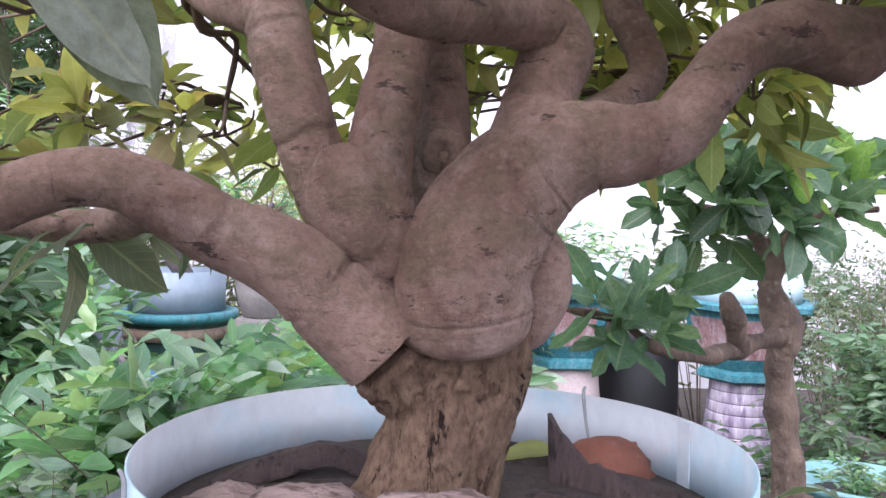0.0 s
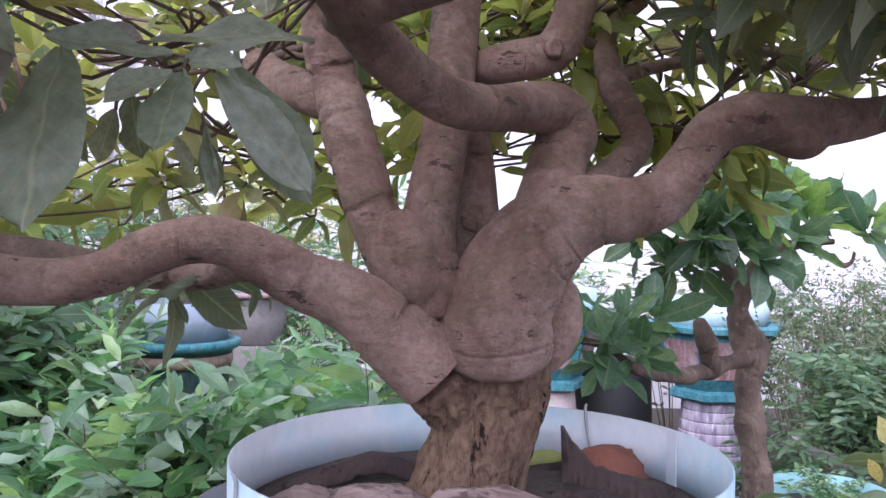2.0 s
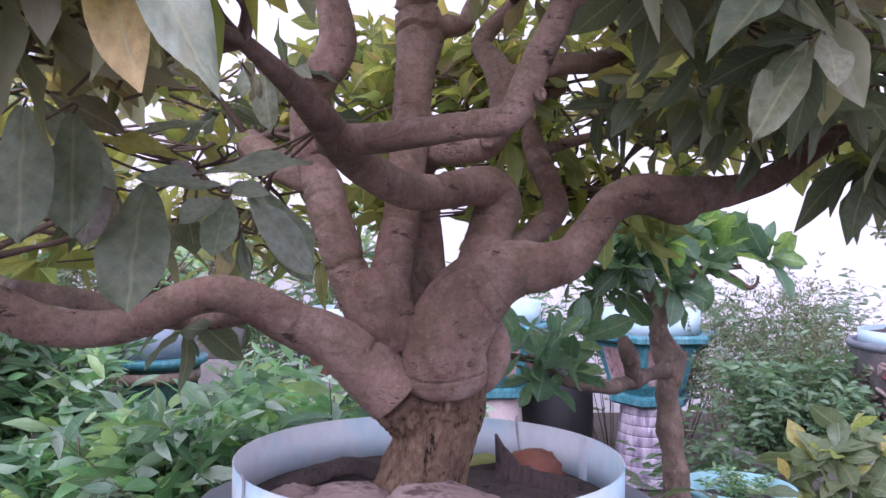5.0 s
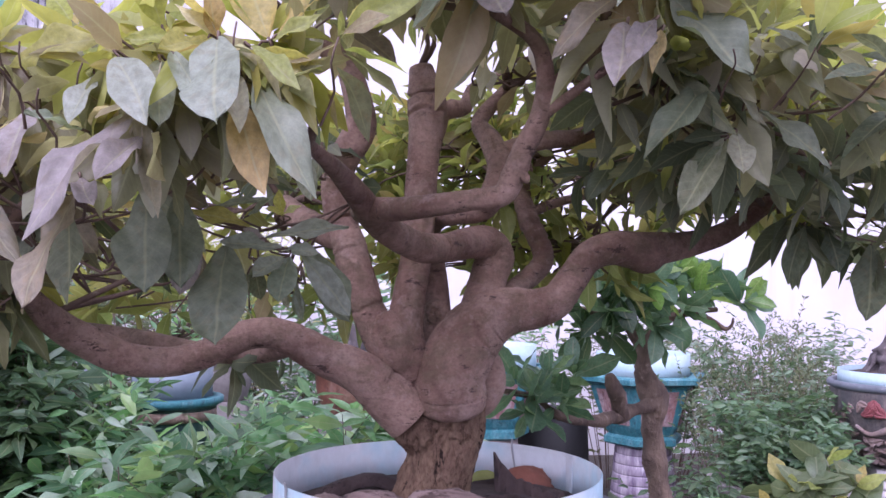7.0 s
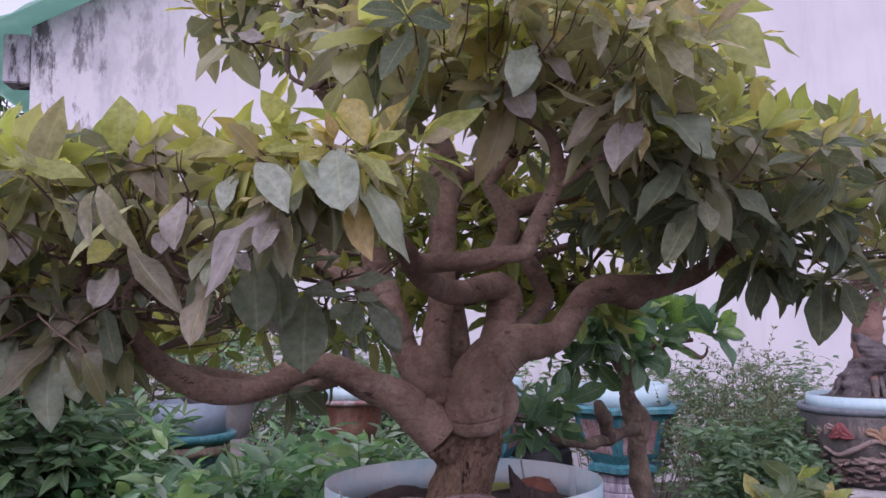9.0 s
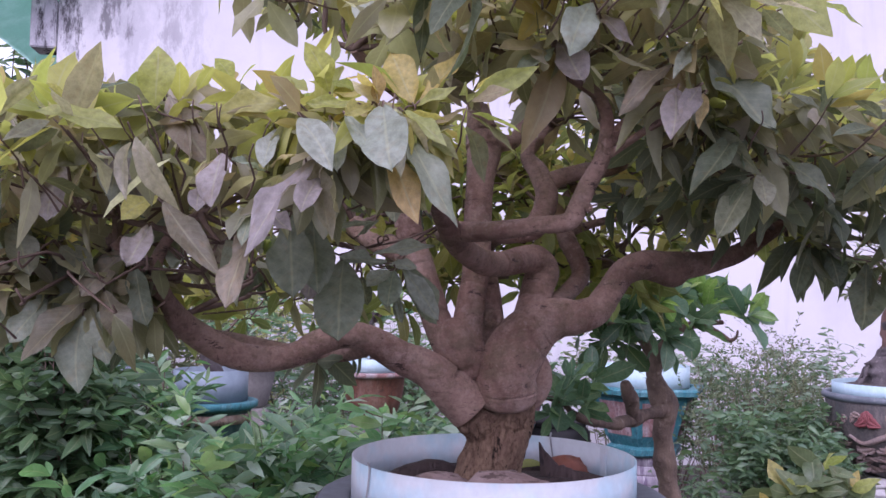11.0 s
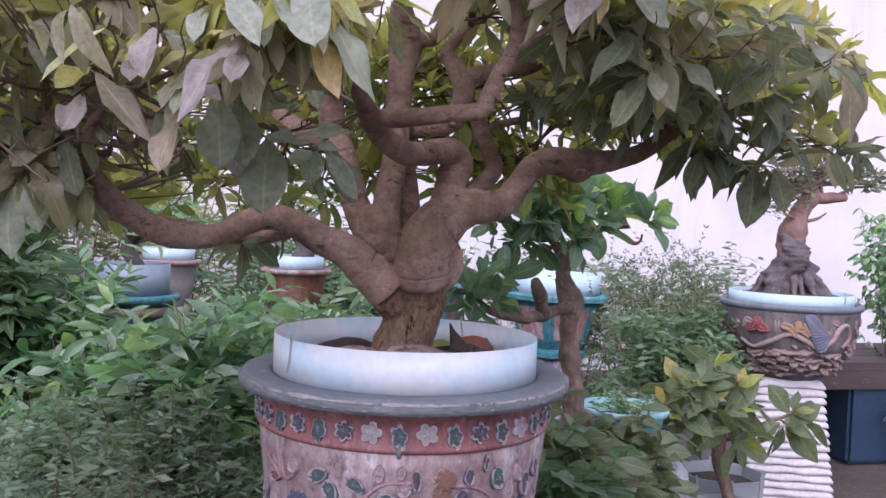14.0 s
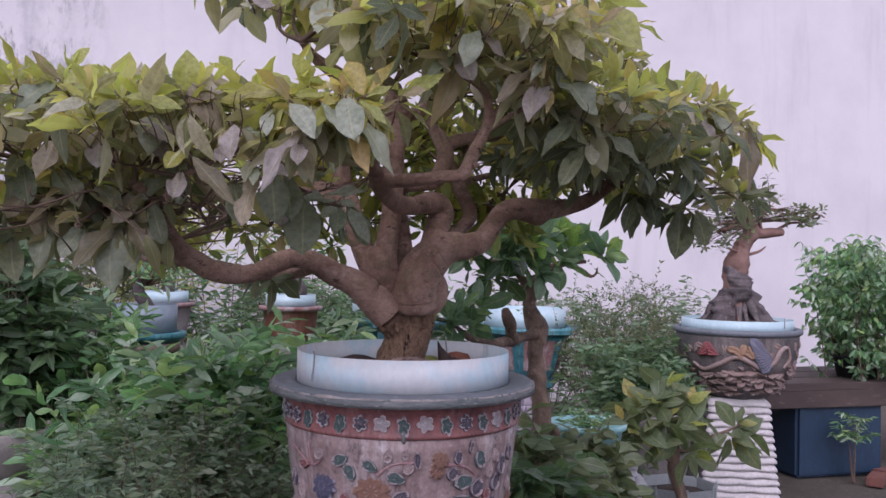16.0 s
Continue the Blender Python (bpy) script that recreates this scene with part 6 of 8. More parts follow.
def shrub(name, label, at, height, spread, stems, shoots, nodes, size, forms, leaf_mat, seed, bare=0.35, category="shrub", group="", sag=0.15, stem_r=0.004, reach=0.16, upright=0.5, foot_out=0.25):
    """Stems from one foot, side shoots along them, and blades in pairs along the shoots."""
    g = random.Random(seed)
    x0, y0, z0 = at
    ob = thing(name, at, label, category, group)
    tubes, rows = [], []
    for s in range(stems):
        az = g.uniform(0, 6.2832)
        out = spread * math.sqrt(g.random())
        h = height * g.uniform(0.70, 1.0) * (1 - 0.22 * (out / spread) ** 2)
        tip = Vector((x0 + out * math.cos(az), y0 + out * math.sin(az), z0 + h))
        foot = Vector((x0 + foot_out * out * math.cos(az), y0 + foot_out * out * math.sin(az), z0))
        mid = foot.lerp(tip, 0.55) + Vector((g.uniform(-.06, .06), g.uniform(-.06, .06), 0.05 * h))
        line = [foot.lerp(mid, t).lerp(mid.lerp(tip, t), t) for t in (0, 0.25, 0.5, 0.75, 1.0)]
        tubes.append(stick([(*q, stem_r * (1.4 - i * 0.25)) for i, q in enumerate(line)], 4))
        for b in range(shoots):
            f = bare + (1 - bare) * ((b + g.random()) / shoots) ** 0.8
            k = min(3, int(f * 4))
            q = line[k].lerp(line[k + 1], f * 4 - k)
            a = g.uniform(0, 6.2832)
            ln = reach * g.uniform(0.5, 1.2)
            e = q + Vector((math.cos(a) * ln, math.sin(a) * ln, ln * g.uniform(0.0, 1.1)))
            tubes.append(stick([(*q, stem_r * 0.5), (*e, stem_r * 0.25)]))
            ph = g.random() * 6
            for n_ in range(nodes):
                c = q.lerp(e, (n_ + 0.6 + 0.4 * g.random()) / nodes)
                for w in (0, 3.1416):
                    t = ph + n_ * 1.57 + w + g.uniform(-.5, .5)
                    d = np.array([math.cos(t) + 0.5 * math.cos(a), math.sin(t) + 0.5 * math.sin(a), upright * g.uniform(0.0, 1.3) - sag])
                    rows.append((np.array(c), d, size * g.uniform(0.6, 1.15), f))
    part("stalk_tangle", join(*tubes), TWIG, ob, "thin brown stalks", kind="stuff")
    foliage("foliage", rows, forms, leaf_mat, ob)
    return ob


hedge = "bushes along the pots"
for i, (x, y, h, sp, st, sz) in enumerate([(-0.40, 0.80, 1.14, 0.30, 26, 0.088), (-0.70, 1.02, 1.06, 0.28, 28, 0.095), (-0.10, 1.05, 1.05, 0.26, 20, 0.074), (-0.46, 1.46, 0.98, 0.28, 24, 0.080), (-1.35, 1.35, 1.62, 0.40, 34, 0.082), (0.0, 1.62, 1.04, 0.26, 20, 0.078), (-1.42, 1.95, 1.52, 0.36, 30, 0.078), (-0.14, 1.92, 1.10, 0.24, 20, 0.075), (-1.75, 2.0, 1.5, 0.4, 24, 0.08), (-1.60, 2.45, 1.50, 0.30, 26, 0.085), (-0.96, 1.20, 1.16, 0.15, 22, 0.095), (-0.72, 1.30, 0.98, 0.16, 20, 0.090), (-0.62, 0.72, 1.06, 0.2, 18, 0.085)]):
    shrub("leafy_bush", "leafy green bush with glossy lance-shaped leaves", (x, y, 0), h, sp, int(st * 1.1), 10, 6, sz * (1.15, 0.95, 1.25)[i % 3], LANCE[:2] + MIDL, LEAF_DARK if i in (4, 8) else LEAF_MID if i in (6, 9) else LEAF_BUSH, 100 + i, 0.35, "bush", hedge, upright=0.95)
for i, (x, y, h, sp, st) in enumerate([(-0.56, 0.02, 0.98, 0.26, 52), (-0.70, 0.10, 0.90, 0.18, 48), (-0.42, 0.42, 1.02, 0.22, 44), (-0.68, 0.45, 1.06, 0.18, 40), (-1.28, 0.30, 0.60, 0.24, 36)]):
    shrub("herb_bush", "dense low bush of fine grey-green leaves", (x, y, 0), h, sp, int(st * 0.9), 10, 8, 0.034, TINY + LANCE[:2], LEAF_FINE if i % 2 else LEAF_HERB, 130 + i, 0.45, "bush", "fine-leaved bushes", stem_r=0.0022, reach=0.13)
shrub("leafy_bush", "leafy green bush with glossy lance-shaped leaves", (-0.42, 2.15, 0), 1.06, 0.20, 18, 10, 6, 0.085, LANCE, LEAF_BUSH, 128, 0.35, "bush", hedge, upright=0.95)
shrub("leafy_bush", "leafy green bush with glossy lance-shaped leaves", (-0.80, 1.18, 0), 1.36, 0.09, 18, 10, 6, 0.085, LANCE, LEAF_BUSH, 129, 0.40, "bush", hedge, upright=0.95)
shrub("dark_shrub", "dark glossy broad-leaved shrub beside the pots", (-1.06, 1.08, 0), 1.50, 0.20, 24, 11, 5, 0.085, BROAD, LEAF_DARK, 150, 0.60, "shrub")
for i, (x, y, h, sp, st) in enumerate([(0.52, 0.40, 0.80, 0.15, 18), (0.58, 0.62, 0.84, 0.15, 20), (0.62, 0.84, 0.80, 0.13, 18), (0.45, 0.80, 0.80, 0.2, 16), (0.54, 0.18, 0.66, 0.14, 14), (0.74, 0.98, 0.70, 0.11, 16), (0.80, 1.08, 0.58, 0.10, 12), (1.00, 1.18, 0.74, 0.12, 28)]):
    shrub("round_leaved_bush", "low dark bush with rounded leaves behind the pot", (x, y, 0), h, sp, st, 8, 3, 0.098, WIDE, LEAF_OLIVE if i % 3 == 1 else LEAF_MID if i % 3 else LEAF_DARK, 160 + i, 0.3, "bush", "low round-leaved bushes", reach=0.10)
# The two low clumps use dark leaves to stand for shaded gaps.
for i, (x, y, h, sp, st, m, z) in enumerate([(1.90, 2.60, 0.98, 0.30, 16, LEAF_MID, 0.044), (1.98, 2.95, 1.12, 0.36, 16, LEAF_PALE, 0.036), (2.25, 3.15, 0.9, 0.32, 16, LEAF_FINE, 0.044), (2.35, 3.55, 1.20, 0.45, 20, LEAF_PALE, 0.034), (1.8, 4.7, 1.40, 0.5, 20, LEAF_PALE, 0.044), (2.75, 4.3, 1.30, 0.45, 20, LEAF_PALE, 0.036),
                                             (3.3, 4.6, 1.25, 0.5, 20, LEAF_FINE, 0.044), (1.92, 2.45, 0.62, 0.30, 18, LEAF_DARK, 0.046), (1.42, 2.20, 0.60, 0.22, 16, LEAF_DARK, 0.048), (2.15, 3.5, 1.28, 0.36, 16, LEAF_DARK, 0.04), (2.3, 4.9, 1.3, 0.5, 18, LEAF_FINE, 0.044)]):
    shrub("scrub", "sparse twiggy scrub with small pale leaves", (x, y, 0), h, sp, st, (8, 10, 7, 9)[i % 4], (6, 9, 5, 7)[i % 4], z * (1.3, 0.9, 1.7, 1.1)[i % 4], MIDL if i % 2 == 0 else TINY, m, 170 + i, 0.25, "shrub", "scrub by the wall", stem_r=0.0028, reach=(0.24, 0.16, 0.30)[i % 3], upright=(0.5, 1.6)[i % 2])
for i, (x, y, h, sp, st, m) in enumerate([(-0.35, 3.7, 1.50, 0.5, 24, LEAF_MID), (0.18, 3.7, 1.22, 0.34, 20, LEAF_MID), (-1.3, 3.6, 2.0, 0.55, 26, LEAF_PALE), (-2.3, 3.3, 2.2, 0.6, 26, LEAF_BUSH), (-0.9, 4.7, 2.2, 0.6, 28, LEAF_SUNNY), (0.2, 4.9, 1.45, 0.5, 22, LEAF_PALE), (1.0, 5.0, 1.35, 0.45, 20, LEAF_BUSH), (-2.0, 4.8, 2.0, 0.7, 26, LEAF_PALE)]):
    shrub("tall_bush", "tall leafy bush standing before the house wall", (x, y, 0), h, sp, st, 10, 5, 0.085, LANCE, m, 190 + i, 0.3, "bush", "bushes before the wall", reach=0.26)
for i, (x, y, h) in enumerate([(-4.2, 8.5, 4.6), (-5.6, 9.5, 5.2), (-3.6, 10.5, 4.4)]):
    shrub("far_tree", "dark green leafy tree beyond the house corner", (x, y, 0), h, 1.4, 26, 12, 5, 0.26, LANCE, LEAF_DARK, 205 + i, 0.3, "tree", "trees beyond the house", stem_r=0.02, reach=0.7)

ob = thing("round_planter", (1.86, 2.44, 0), "large round concrete planter full of soil and weeds", "planter")
part("body", hollow([(0.24, 0.0), (0.26, 0.06), (0.31, 0.50), (0.325, 0.52), (0.328, 0.555)], [(0.32, 0.562), (0.295, 0.560), (0.288, 0.48)], (1.86, 2.44, 0), 72), CONCRETE, ob)
part("soil", lathe([(0.284, 0.44), (0.291, 0.515), (0.15, 0.535), (0.02, 0.54)], (1.86, 2.44, 0), 48, wobble=0.01), SOIL, ob)

for i, (x, y, h, sp, st) in enumerate([(1.74, 2.28, 0.30, 0.18, 16), (1.95, 2.28, 0.34, 0.18, 16), (2.0, 2.52, 0.40, 0.18, 14), (1.76, 2.55, 0.40, 0.18, 14)]):
    shrub("weed_clump", "clump of small-leaved green weeds in the round planter", (x, y, 0.53), h, sp, st, 6, 4, 0.060, MIDL, LEAF_MID if i % 2 else LEAF_DARK, 240 + i, 0.1, "weed", "weeds in the planter", stem_r=0.002, reach=0.09)

# ---- the slender tree behind ----
tree2 = thing("slender_tree", (0.78, 1.15, 0.66), "slender grey-brown tree with a swollen knob and glossy green leaves", "tree")
part("trunk", tube([(0.800, 1.15, 0.62, 0.046), (0.797, 1.15, 0.70, 0.040), (0.786, 1.15, 0.82, 0.034), (0.768, 1.15, 0.94, 0.031), (0.763, 1.15, 1.02, 0.032), (0.772, 1.15, 1.065, 0.041), (0.772, 1.15, 1.10, 0.043), (0.756, 1.15, 1.145, 0.034), (0.734, 1.15, 1.195, 0.027), (0.738, 1.15, 1.25, 0.030), (0.742, 1.15, 1.29, 0.024)], 40, 0.006, 0.22, 42, [(0.3, 0.08), (0.45, 0.06), (0.62, 0.1), (0.72, 0.1), (0.85, 0.1)]), BARK2, tree2)
T2 = {
    "twisted_root": ([(0.835, 1.12, 0.64, 0.012), (0.838, 1.105, 0.70, 0.014), (0.815, 1.105, 0.735, 0.012), (0.79, 1.115, 0.72, 0.008)], 12),
    "right_limb": ([(0.742, 1.15, 1.265, 0.020), (0.785, 1.15, 1.315, 0.017), (0.838, 1.15, 1.341, 0.014), (0.90, 1.14, 1.355, 0.010), (0.95, 1.12, 1.36, 0.007)], 14),
    "hanging_spur": ([(0.90, 1.14, 1.352, 0.008), (0.935, 1.11, 1.325, 0.008), (0.965, 1.10, 1.305, 0.008), (0.985, 1.10, 1.315, 0.006), (0.99, 1.10, 1.335, 0.004)], 10),
    "left_limb": ([(0.740, 1.15, 1.235, 0.018), (0.68, 1.13, 1.310, 0.013), (0.60, 1.10, 1.350, 0.011), (0.53, 1.06, 1.358, 0.009), (0.488, 1.05, 1.385, 0.007)], 12),
    "low_limb": ([(0.758, 1.13, 1.085, 0.022), (0.690, 1.10, 1.075, 0.019), (0.626, 1.05, 1.066, 0.020), (0.523, 0.95, 1.066, 0.016), (0.407, 0.85, 1.098, 0.011), (0.331, 0.80, 1.150, 0.008), (0.224, 0.75, 1.176, 0.006)], 14),
    "pruned_hook": ([(0.640, 1.06, 1.066, 0.021), (0.622, 1.03, 1.100, 0.024), (0.600, 1.0, 1.140, 0.020), (0.580, 0.985, 1.182, 0.013)], 14),
}
for i, (name, (pts, seg)) in enumerate(T2.items()):
    part(name, tube(pts, seg + 8, 0.006, 0.3, 45, [(0.25, 0.1), (0.55, 0.12), (0.8, 0.1)], seed=i + 0.5), BARK2, tree2)
g2 = random.Random(5)
rows2 = []
SHOOTS = [((0.335, 0.78, 1.16), (-0.1, -0.6, 1)), ((0.30, 0.77, 1.12), (-0.5, -0.6, 0.1)), ((0.40, 0.82, 1.13), (0.3, -0.5, 0.4)), ((0.27, 0.74, 1.20), (-0.5, -0.3, 0.8)), ((0.38, 0.84, 1.20), (0.2, -0.2, 1)), ((0.46, 0.90, 1.20), (0.1, -0.4, 1))]
SHOOTS += [((0.568, 0.90, 1.43), (-0.1, -0.8, 0.2)), ((0.60, 0.93, 1.39), (0.1, -0.9, 0.1)), ((0.55, 0.88, 1.36), (-0.2, -0.9, -0.2)), ((0.48, 0.92, 1.42), (-0.6, -0.6, 0.2)), ((0.66, 0.90, 1.42), (0.2, -0.9, 0.1)), ((0.52, 0.9, 1.48), (-0.3, -0.6, 0.7)), ((0.64, 0.92, 1.34), (0.1, -0.9, -0.1)), ((0.44, 0.98, 1.36), (-0.7, -0.5, 0)), ((0.60, 1.05, 1.30), (-0.2, -0.7, 0.2)), ((0.70, 0.95, 1.32), (0.1, -0.9, 0)), ((0.80, 1.0, 1.36), (0.3, -0.8, 0.1)), ((0.52, 1.0, 1.30), (-0.6, -0.5, 0.1)), ((0.88, 1.1, 1.42), (0.4, -0.3, 0.6)), ((0.66, 1.1, 1.42), (0, -0.6, 0.8)), ((0.76, 1.1, 1.50), (0.1, -0.2, 1)), ((0.54, 0.98, 1.40), (-0.7, -0.5, 0.5)), ((0.62, 0.98, 1.47), (0, -0.3, 1)), ((0.70, 0.98, 1.46), (0.2, -0.4, 0.9)), ((0.78, 1.02, 1.46), (0.3, -0.5, 0.9)), ((0.86, 1.06, 1.45), (0.5, -0.4, 0.9))]
SHOOTS += [((0.95, 1.10, 1.44), (0.8, -0.2, 0.8)), ((0.50, 1.05, 1.46), (-0.5, 0, 0.9)), ((0.70, 1.2, 1.50), (0, 0.3, 1)), ((0.82, 1.22, 1.48), (0.3, 0.3, 1)), ((0.60, 1.18, 1.48), (-0.3, 0.3, 1)), ((0.94, 1.2, 1.42), (0.7, 0.2, 0.8)), ((1.0, 1.04, 1.39), (0.8, -0.5, 0.5)), ((0.74, 1.0, 1.39), (0.1, -1, 0.1)), ((0.86, 1.03, 1.40), (0.3, -0.8, 0.3))]
for p, ax in SHOOTS:
    rows2 += rosette(p, ax, g2, g2.randint(7, 10), 0.100, (0.35, 1.6), 0.12)
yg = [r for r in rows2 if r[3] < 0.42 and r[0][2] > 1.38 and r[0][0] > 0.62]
# West cluster: shade under the bonsai put into a darker leaf colour.
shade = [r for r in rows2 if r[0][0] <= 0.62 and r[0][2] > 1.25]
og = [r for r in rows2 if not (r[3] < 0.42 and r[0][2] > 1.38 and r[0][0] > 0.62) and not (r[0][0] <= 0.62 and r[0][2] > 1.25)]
OVAL = [oval_form(w, d, i + 11, 7, 4) for i, (w, d) in enumerate(((0.8, 0.08), (1.1, -0.02), (0.7, 0.18)))]
foliage("dark_leaves", shade, OVAL, LEAF_DARK, tree2, 40, lambda r: r[0][1], "dark blue-green leaves, darkened as the shaded west side")
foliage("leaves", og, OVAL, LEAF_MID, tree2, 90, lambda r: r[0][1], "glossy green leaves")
foliage("young_leaves", yg, OVAL, LEAF_LIME, tree2, 30, lambda r: r[0][1], "bright young leaves")
BLACK = surface("black_plastic", (0.005, 0.005, 0.006), (0.009, 0.009, 0.010), (0.016, 0.015, 0.014), 0.7, 8, 60)
ob = thing("nursery_pot", (0.80, 1.15, 0), "black plastic nursery pot holding the slender tree", "plant pot", "black nursery pots")
part("body", hollow([(0.11, 0.0), (0.15, 0.60)], [(0.165, 0.605), (0.165, 0.625), (0.145, 0.627), (0.14, 0.58)], (0.80, 1.15, 0), 40), BLACK, ob)
part("soil", lathe([(0.139, 0.59), (0.139, 0.607), (0.02, 0.612)], (0.80, 1.15, 0), 32), SOIL, ob)
tub = thing("plastic_tub", (1.10, 1.42, 0.45), "round aqua plastic tub planted with small weeds", "tub")
part("body", hollow([(0.12, 0.0), (0.15, 0.21), (0.165, 0.215), (0.17, 0.235)], [(0.157, 0.238), (0.145, 0.20), (0.12, 0.16)], (1.10, 1.42, 0.45), 48), TUB, tub)
part("soil", lathe([(0.13, 0.15), (0.142, 0.185), (0.02, 0.195)], (1.10, 1.42, 0.45), 32), SOIL, tub)
shrub("weed", "small green weeds growing in the aqua tub", (1.10, 1.42, 0.64), 0.09, 0.13, 16, 4, 3, 0.03, TINY, LEAF_BUSH, 260, 0.2, "weed", stem_r=0.0015, reach=0.04)
tagged(part("plinth", block(0.92, 1.28, 1.24, 1.60, 0.0, 0.45, 0.01), CONCRETE, None, smooth=False), "grey concrete block carrying the aqua tub", "plinth")


# ---- blue hexagonal pots on stands ----
PANEL = glazed("faded_red_panel", (0.27, 0.135, 0.125), (0.31, 0.20, 0.195), (0.46, 0.40, 0.41))
STRIPED = surface("lilac_brushed_glaze", (0.46, 0.41, 0.46), (0.17, 0.125, 0.20), (0.52, 0.48, 0.52), 0.5, 22, 46, (1.0, 1.0, 0.22), 0.3, 0.002, 0.60)
PINKW = surface("pinkish_white_cement", (0.55, 0.44, 0.42), (0.62, 0.51, 0.49), (0.40, 0.31, 0.29), 0.8, 6, 70)


def hex_pot(x, y, z):
    ob = thing("hexagonal_pot", (x, y, z), "teal glazed hexagonal pot with faded red panels and blue collar", "flower pot", "teal hexagonal pots")
    tw = radians(0)
    body = part("body", lathe([(0.22, 0.0), (0.25, 0.015), (0.25, 0.05), (0.215, 0.065), (0.255, 0.12), (0.335, 0.36), (0.35, 0.375)], (x, y, z), 0, 6, 0, tw), TEAL, ob, smooth=False)
    part("rim", hollow([(0.35, 0.376), (0.41, 0.392), (0.415, 0.42), (0.405, 0.432)], [(0.34, 0.432), (0.33, 0.38)], (x, y, z), 0, 6, tw), TEAL, ob, smooth=False)
    for k in range(6):
        a1, a2 = tw + math.pi / 3 * k, tw + math.pi / 3 * (k + 1)
        q = []
        for zz, rr, e in ((0.135, 0.262, 0.006), (0.345, 0.331, 0.006)):
            p1, p2 = Vector((math.cos(a1) * rr, math.sin(a1) * rr, zz)), Vector((math.cos(a2) * rr, math.sin(a2) * rr, zz))
            m = ((p1 + p2) / 2).normalized() * e
            m.z = 0
            q.append((p1.lerp(p2, 0.14) + m, p1.lerp(p2, 0.86) + m))
        o = Vector((x, y, z))
        pts = [o + q[0][0], o + q[0][1], o + q[1][1], o + q[1][0]]
        inn = [p - (p - o - Vector((0, 0, p.z - o.z))).normalized() * 0.012 for p in pts]
        part("panel", (pts + inn, [(0, 1, 2, 3), (0, 4, 5, 1), (1, 5, 6, 2), (2, 6, 7, 3), (3, 7, 4, 0)]), PANEL, body, "faded red painted panel", smooth=False)
    part("collar", ring_wall(0.285, 0.288, 0.41, 0.56, (x, y, z), 40), COLLAR_BLUE, ob, "light blue plastic sheet collar")
    part("soil", lathe([(0.28, 0.40), (0.28, 0.50), (0.02, 0.52)], (x, y, z), 32), SOIL, ob)
    return ob


hex_pot(1.74, 3.9, 0.47)
hex_pot(0.78, 3.95, 0.52)
ob = thing("pot_stand", (1.74, 3.9, 0), "tapered round stand ribbed in white and lilac bands", "pot stand", "pot stands")
for k in range(8):
    z1, z2 = k * 0.059, (k + 1) * 0.059
    r1, r2 = 0.215 - 0.006 * k, 0.209 - 0.006 * k
    part("band", lathe([(r1, z1), (r1 + 0.003, z1 + 0.008), (r2 + 0.003, z2 - 0.008), (r2, z2)], (1.74, 3.9, 0), 40), STRIPED, ob)
ob = thing("pot_stand", (0.78, 3.95, 0), "smooth pinkish-white tapered round stand", "pot stand", "pot stands")
part("column", lathe([(0.23, 0.0), (0.225, 0.03), (0.20, 0.25), (0.175, 0.50), (0.18, 0.52)], (0.78, 3.95, 0), 48), PINKW, ob)
HOSE = surface("grey_hose", (0.42, 0.40, 0.40), (0.5, 0.48, 0.48), None, 0.5, 8, 60)
coil = []
for k in range(80):
    a = k * 0.32
    coil.append((1.06 + (0.11 + 0.0005 * k) * math.cos(a), 3.72 + 0.0006 * k, 0.14 + (0.11 + 0.0005 * k) * math.sin(a), 0.011))
tagged(part("hose_coil", tube(coil, 8, 0.03), HOSE), "coiled grey garden hose leaning by the stand", "hose")
# Added: a black drum takes the place of the shade beneath the shrubs.
ob = thing("gap_barrel", (1.25, 4.25, 0), "added black drum standing for the dark gap between the stands", "barrel")
part("body", lathe([(0.2, 0), (0.23, 0.04), (0.24, 0.3), (0.23, 0.56), (0.2, 0.6)], (1.25, 4.25, 0), 40), BLACK, ob)
part("lid", lathe([(0.205, 0.6), (0.205, 0.63), (0.18, 0.64)], (1.25, 4.25, 0), 40), BLACK, ob)
WOOD = surface("grey_plank", (0.22, 0.17, 0.13), (0.30, 0.25, 0.20), (0.42, 0.38, 0.33), 0.85, 6, 40, (0.3, 1, 1), 0.6, 0.003)
tagged(part("stick", tube([(2.05, 3.35, 0.62, 0.012), (2.3, 3.3, 0.73, 0.011), (2.5, 3.27, 0.83, 0.009)], 8, 0.03, 0.1), WOOD), "pale dry stick caught across the scrub", "stick", "dry sticks")
tagged(part("stick", tube([(1.78, 2.75, 0.0, 0.009), (1.72, 2.75, 0.45, 0.009), (1.68, 2.75, 0.82, 0.007)], 8, 0.03, 0.1), WOOD), "pale bamboo stake standing in the soil", "stake", "dry sticks")

# ---- dragon pot on its white stand, with a small root bonsai ----
PX, PY = 2.47, 2.40
OLIVE = glazed("dark_green_glaze", (0.090, 0.088, 0.090), (0.130, 0.108, 0.102), (0.21, 0.175, 0.165))
TAN = worn_relief("tan_relief", (0.25, 0.172, 0.145), (0.15, 0.110, 0.105), (0.34, 0.28, 0.28))
LOTUS = glazed("lotus_red", (0.22, 0.045, 0.048), (0.18, 0.045, 0.048), (0.26, 0.12, 0.12))
PLUME = glazed("blue_grey_plume", (0.09, 0.10, 0.16), (0.14, 0.14, 0.18), (0.24, 0.21, 0.23))
MANE = glazed("dull_ochre_mane", (0.30, 0.17, 0.085), (0.24, 0.14, 0.09), (0.30, 0.22, 0.18))
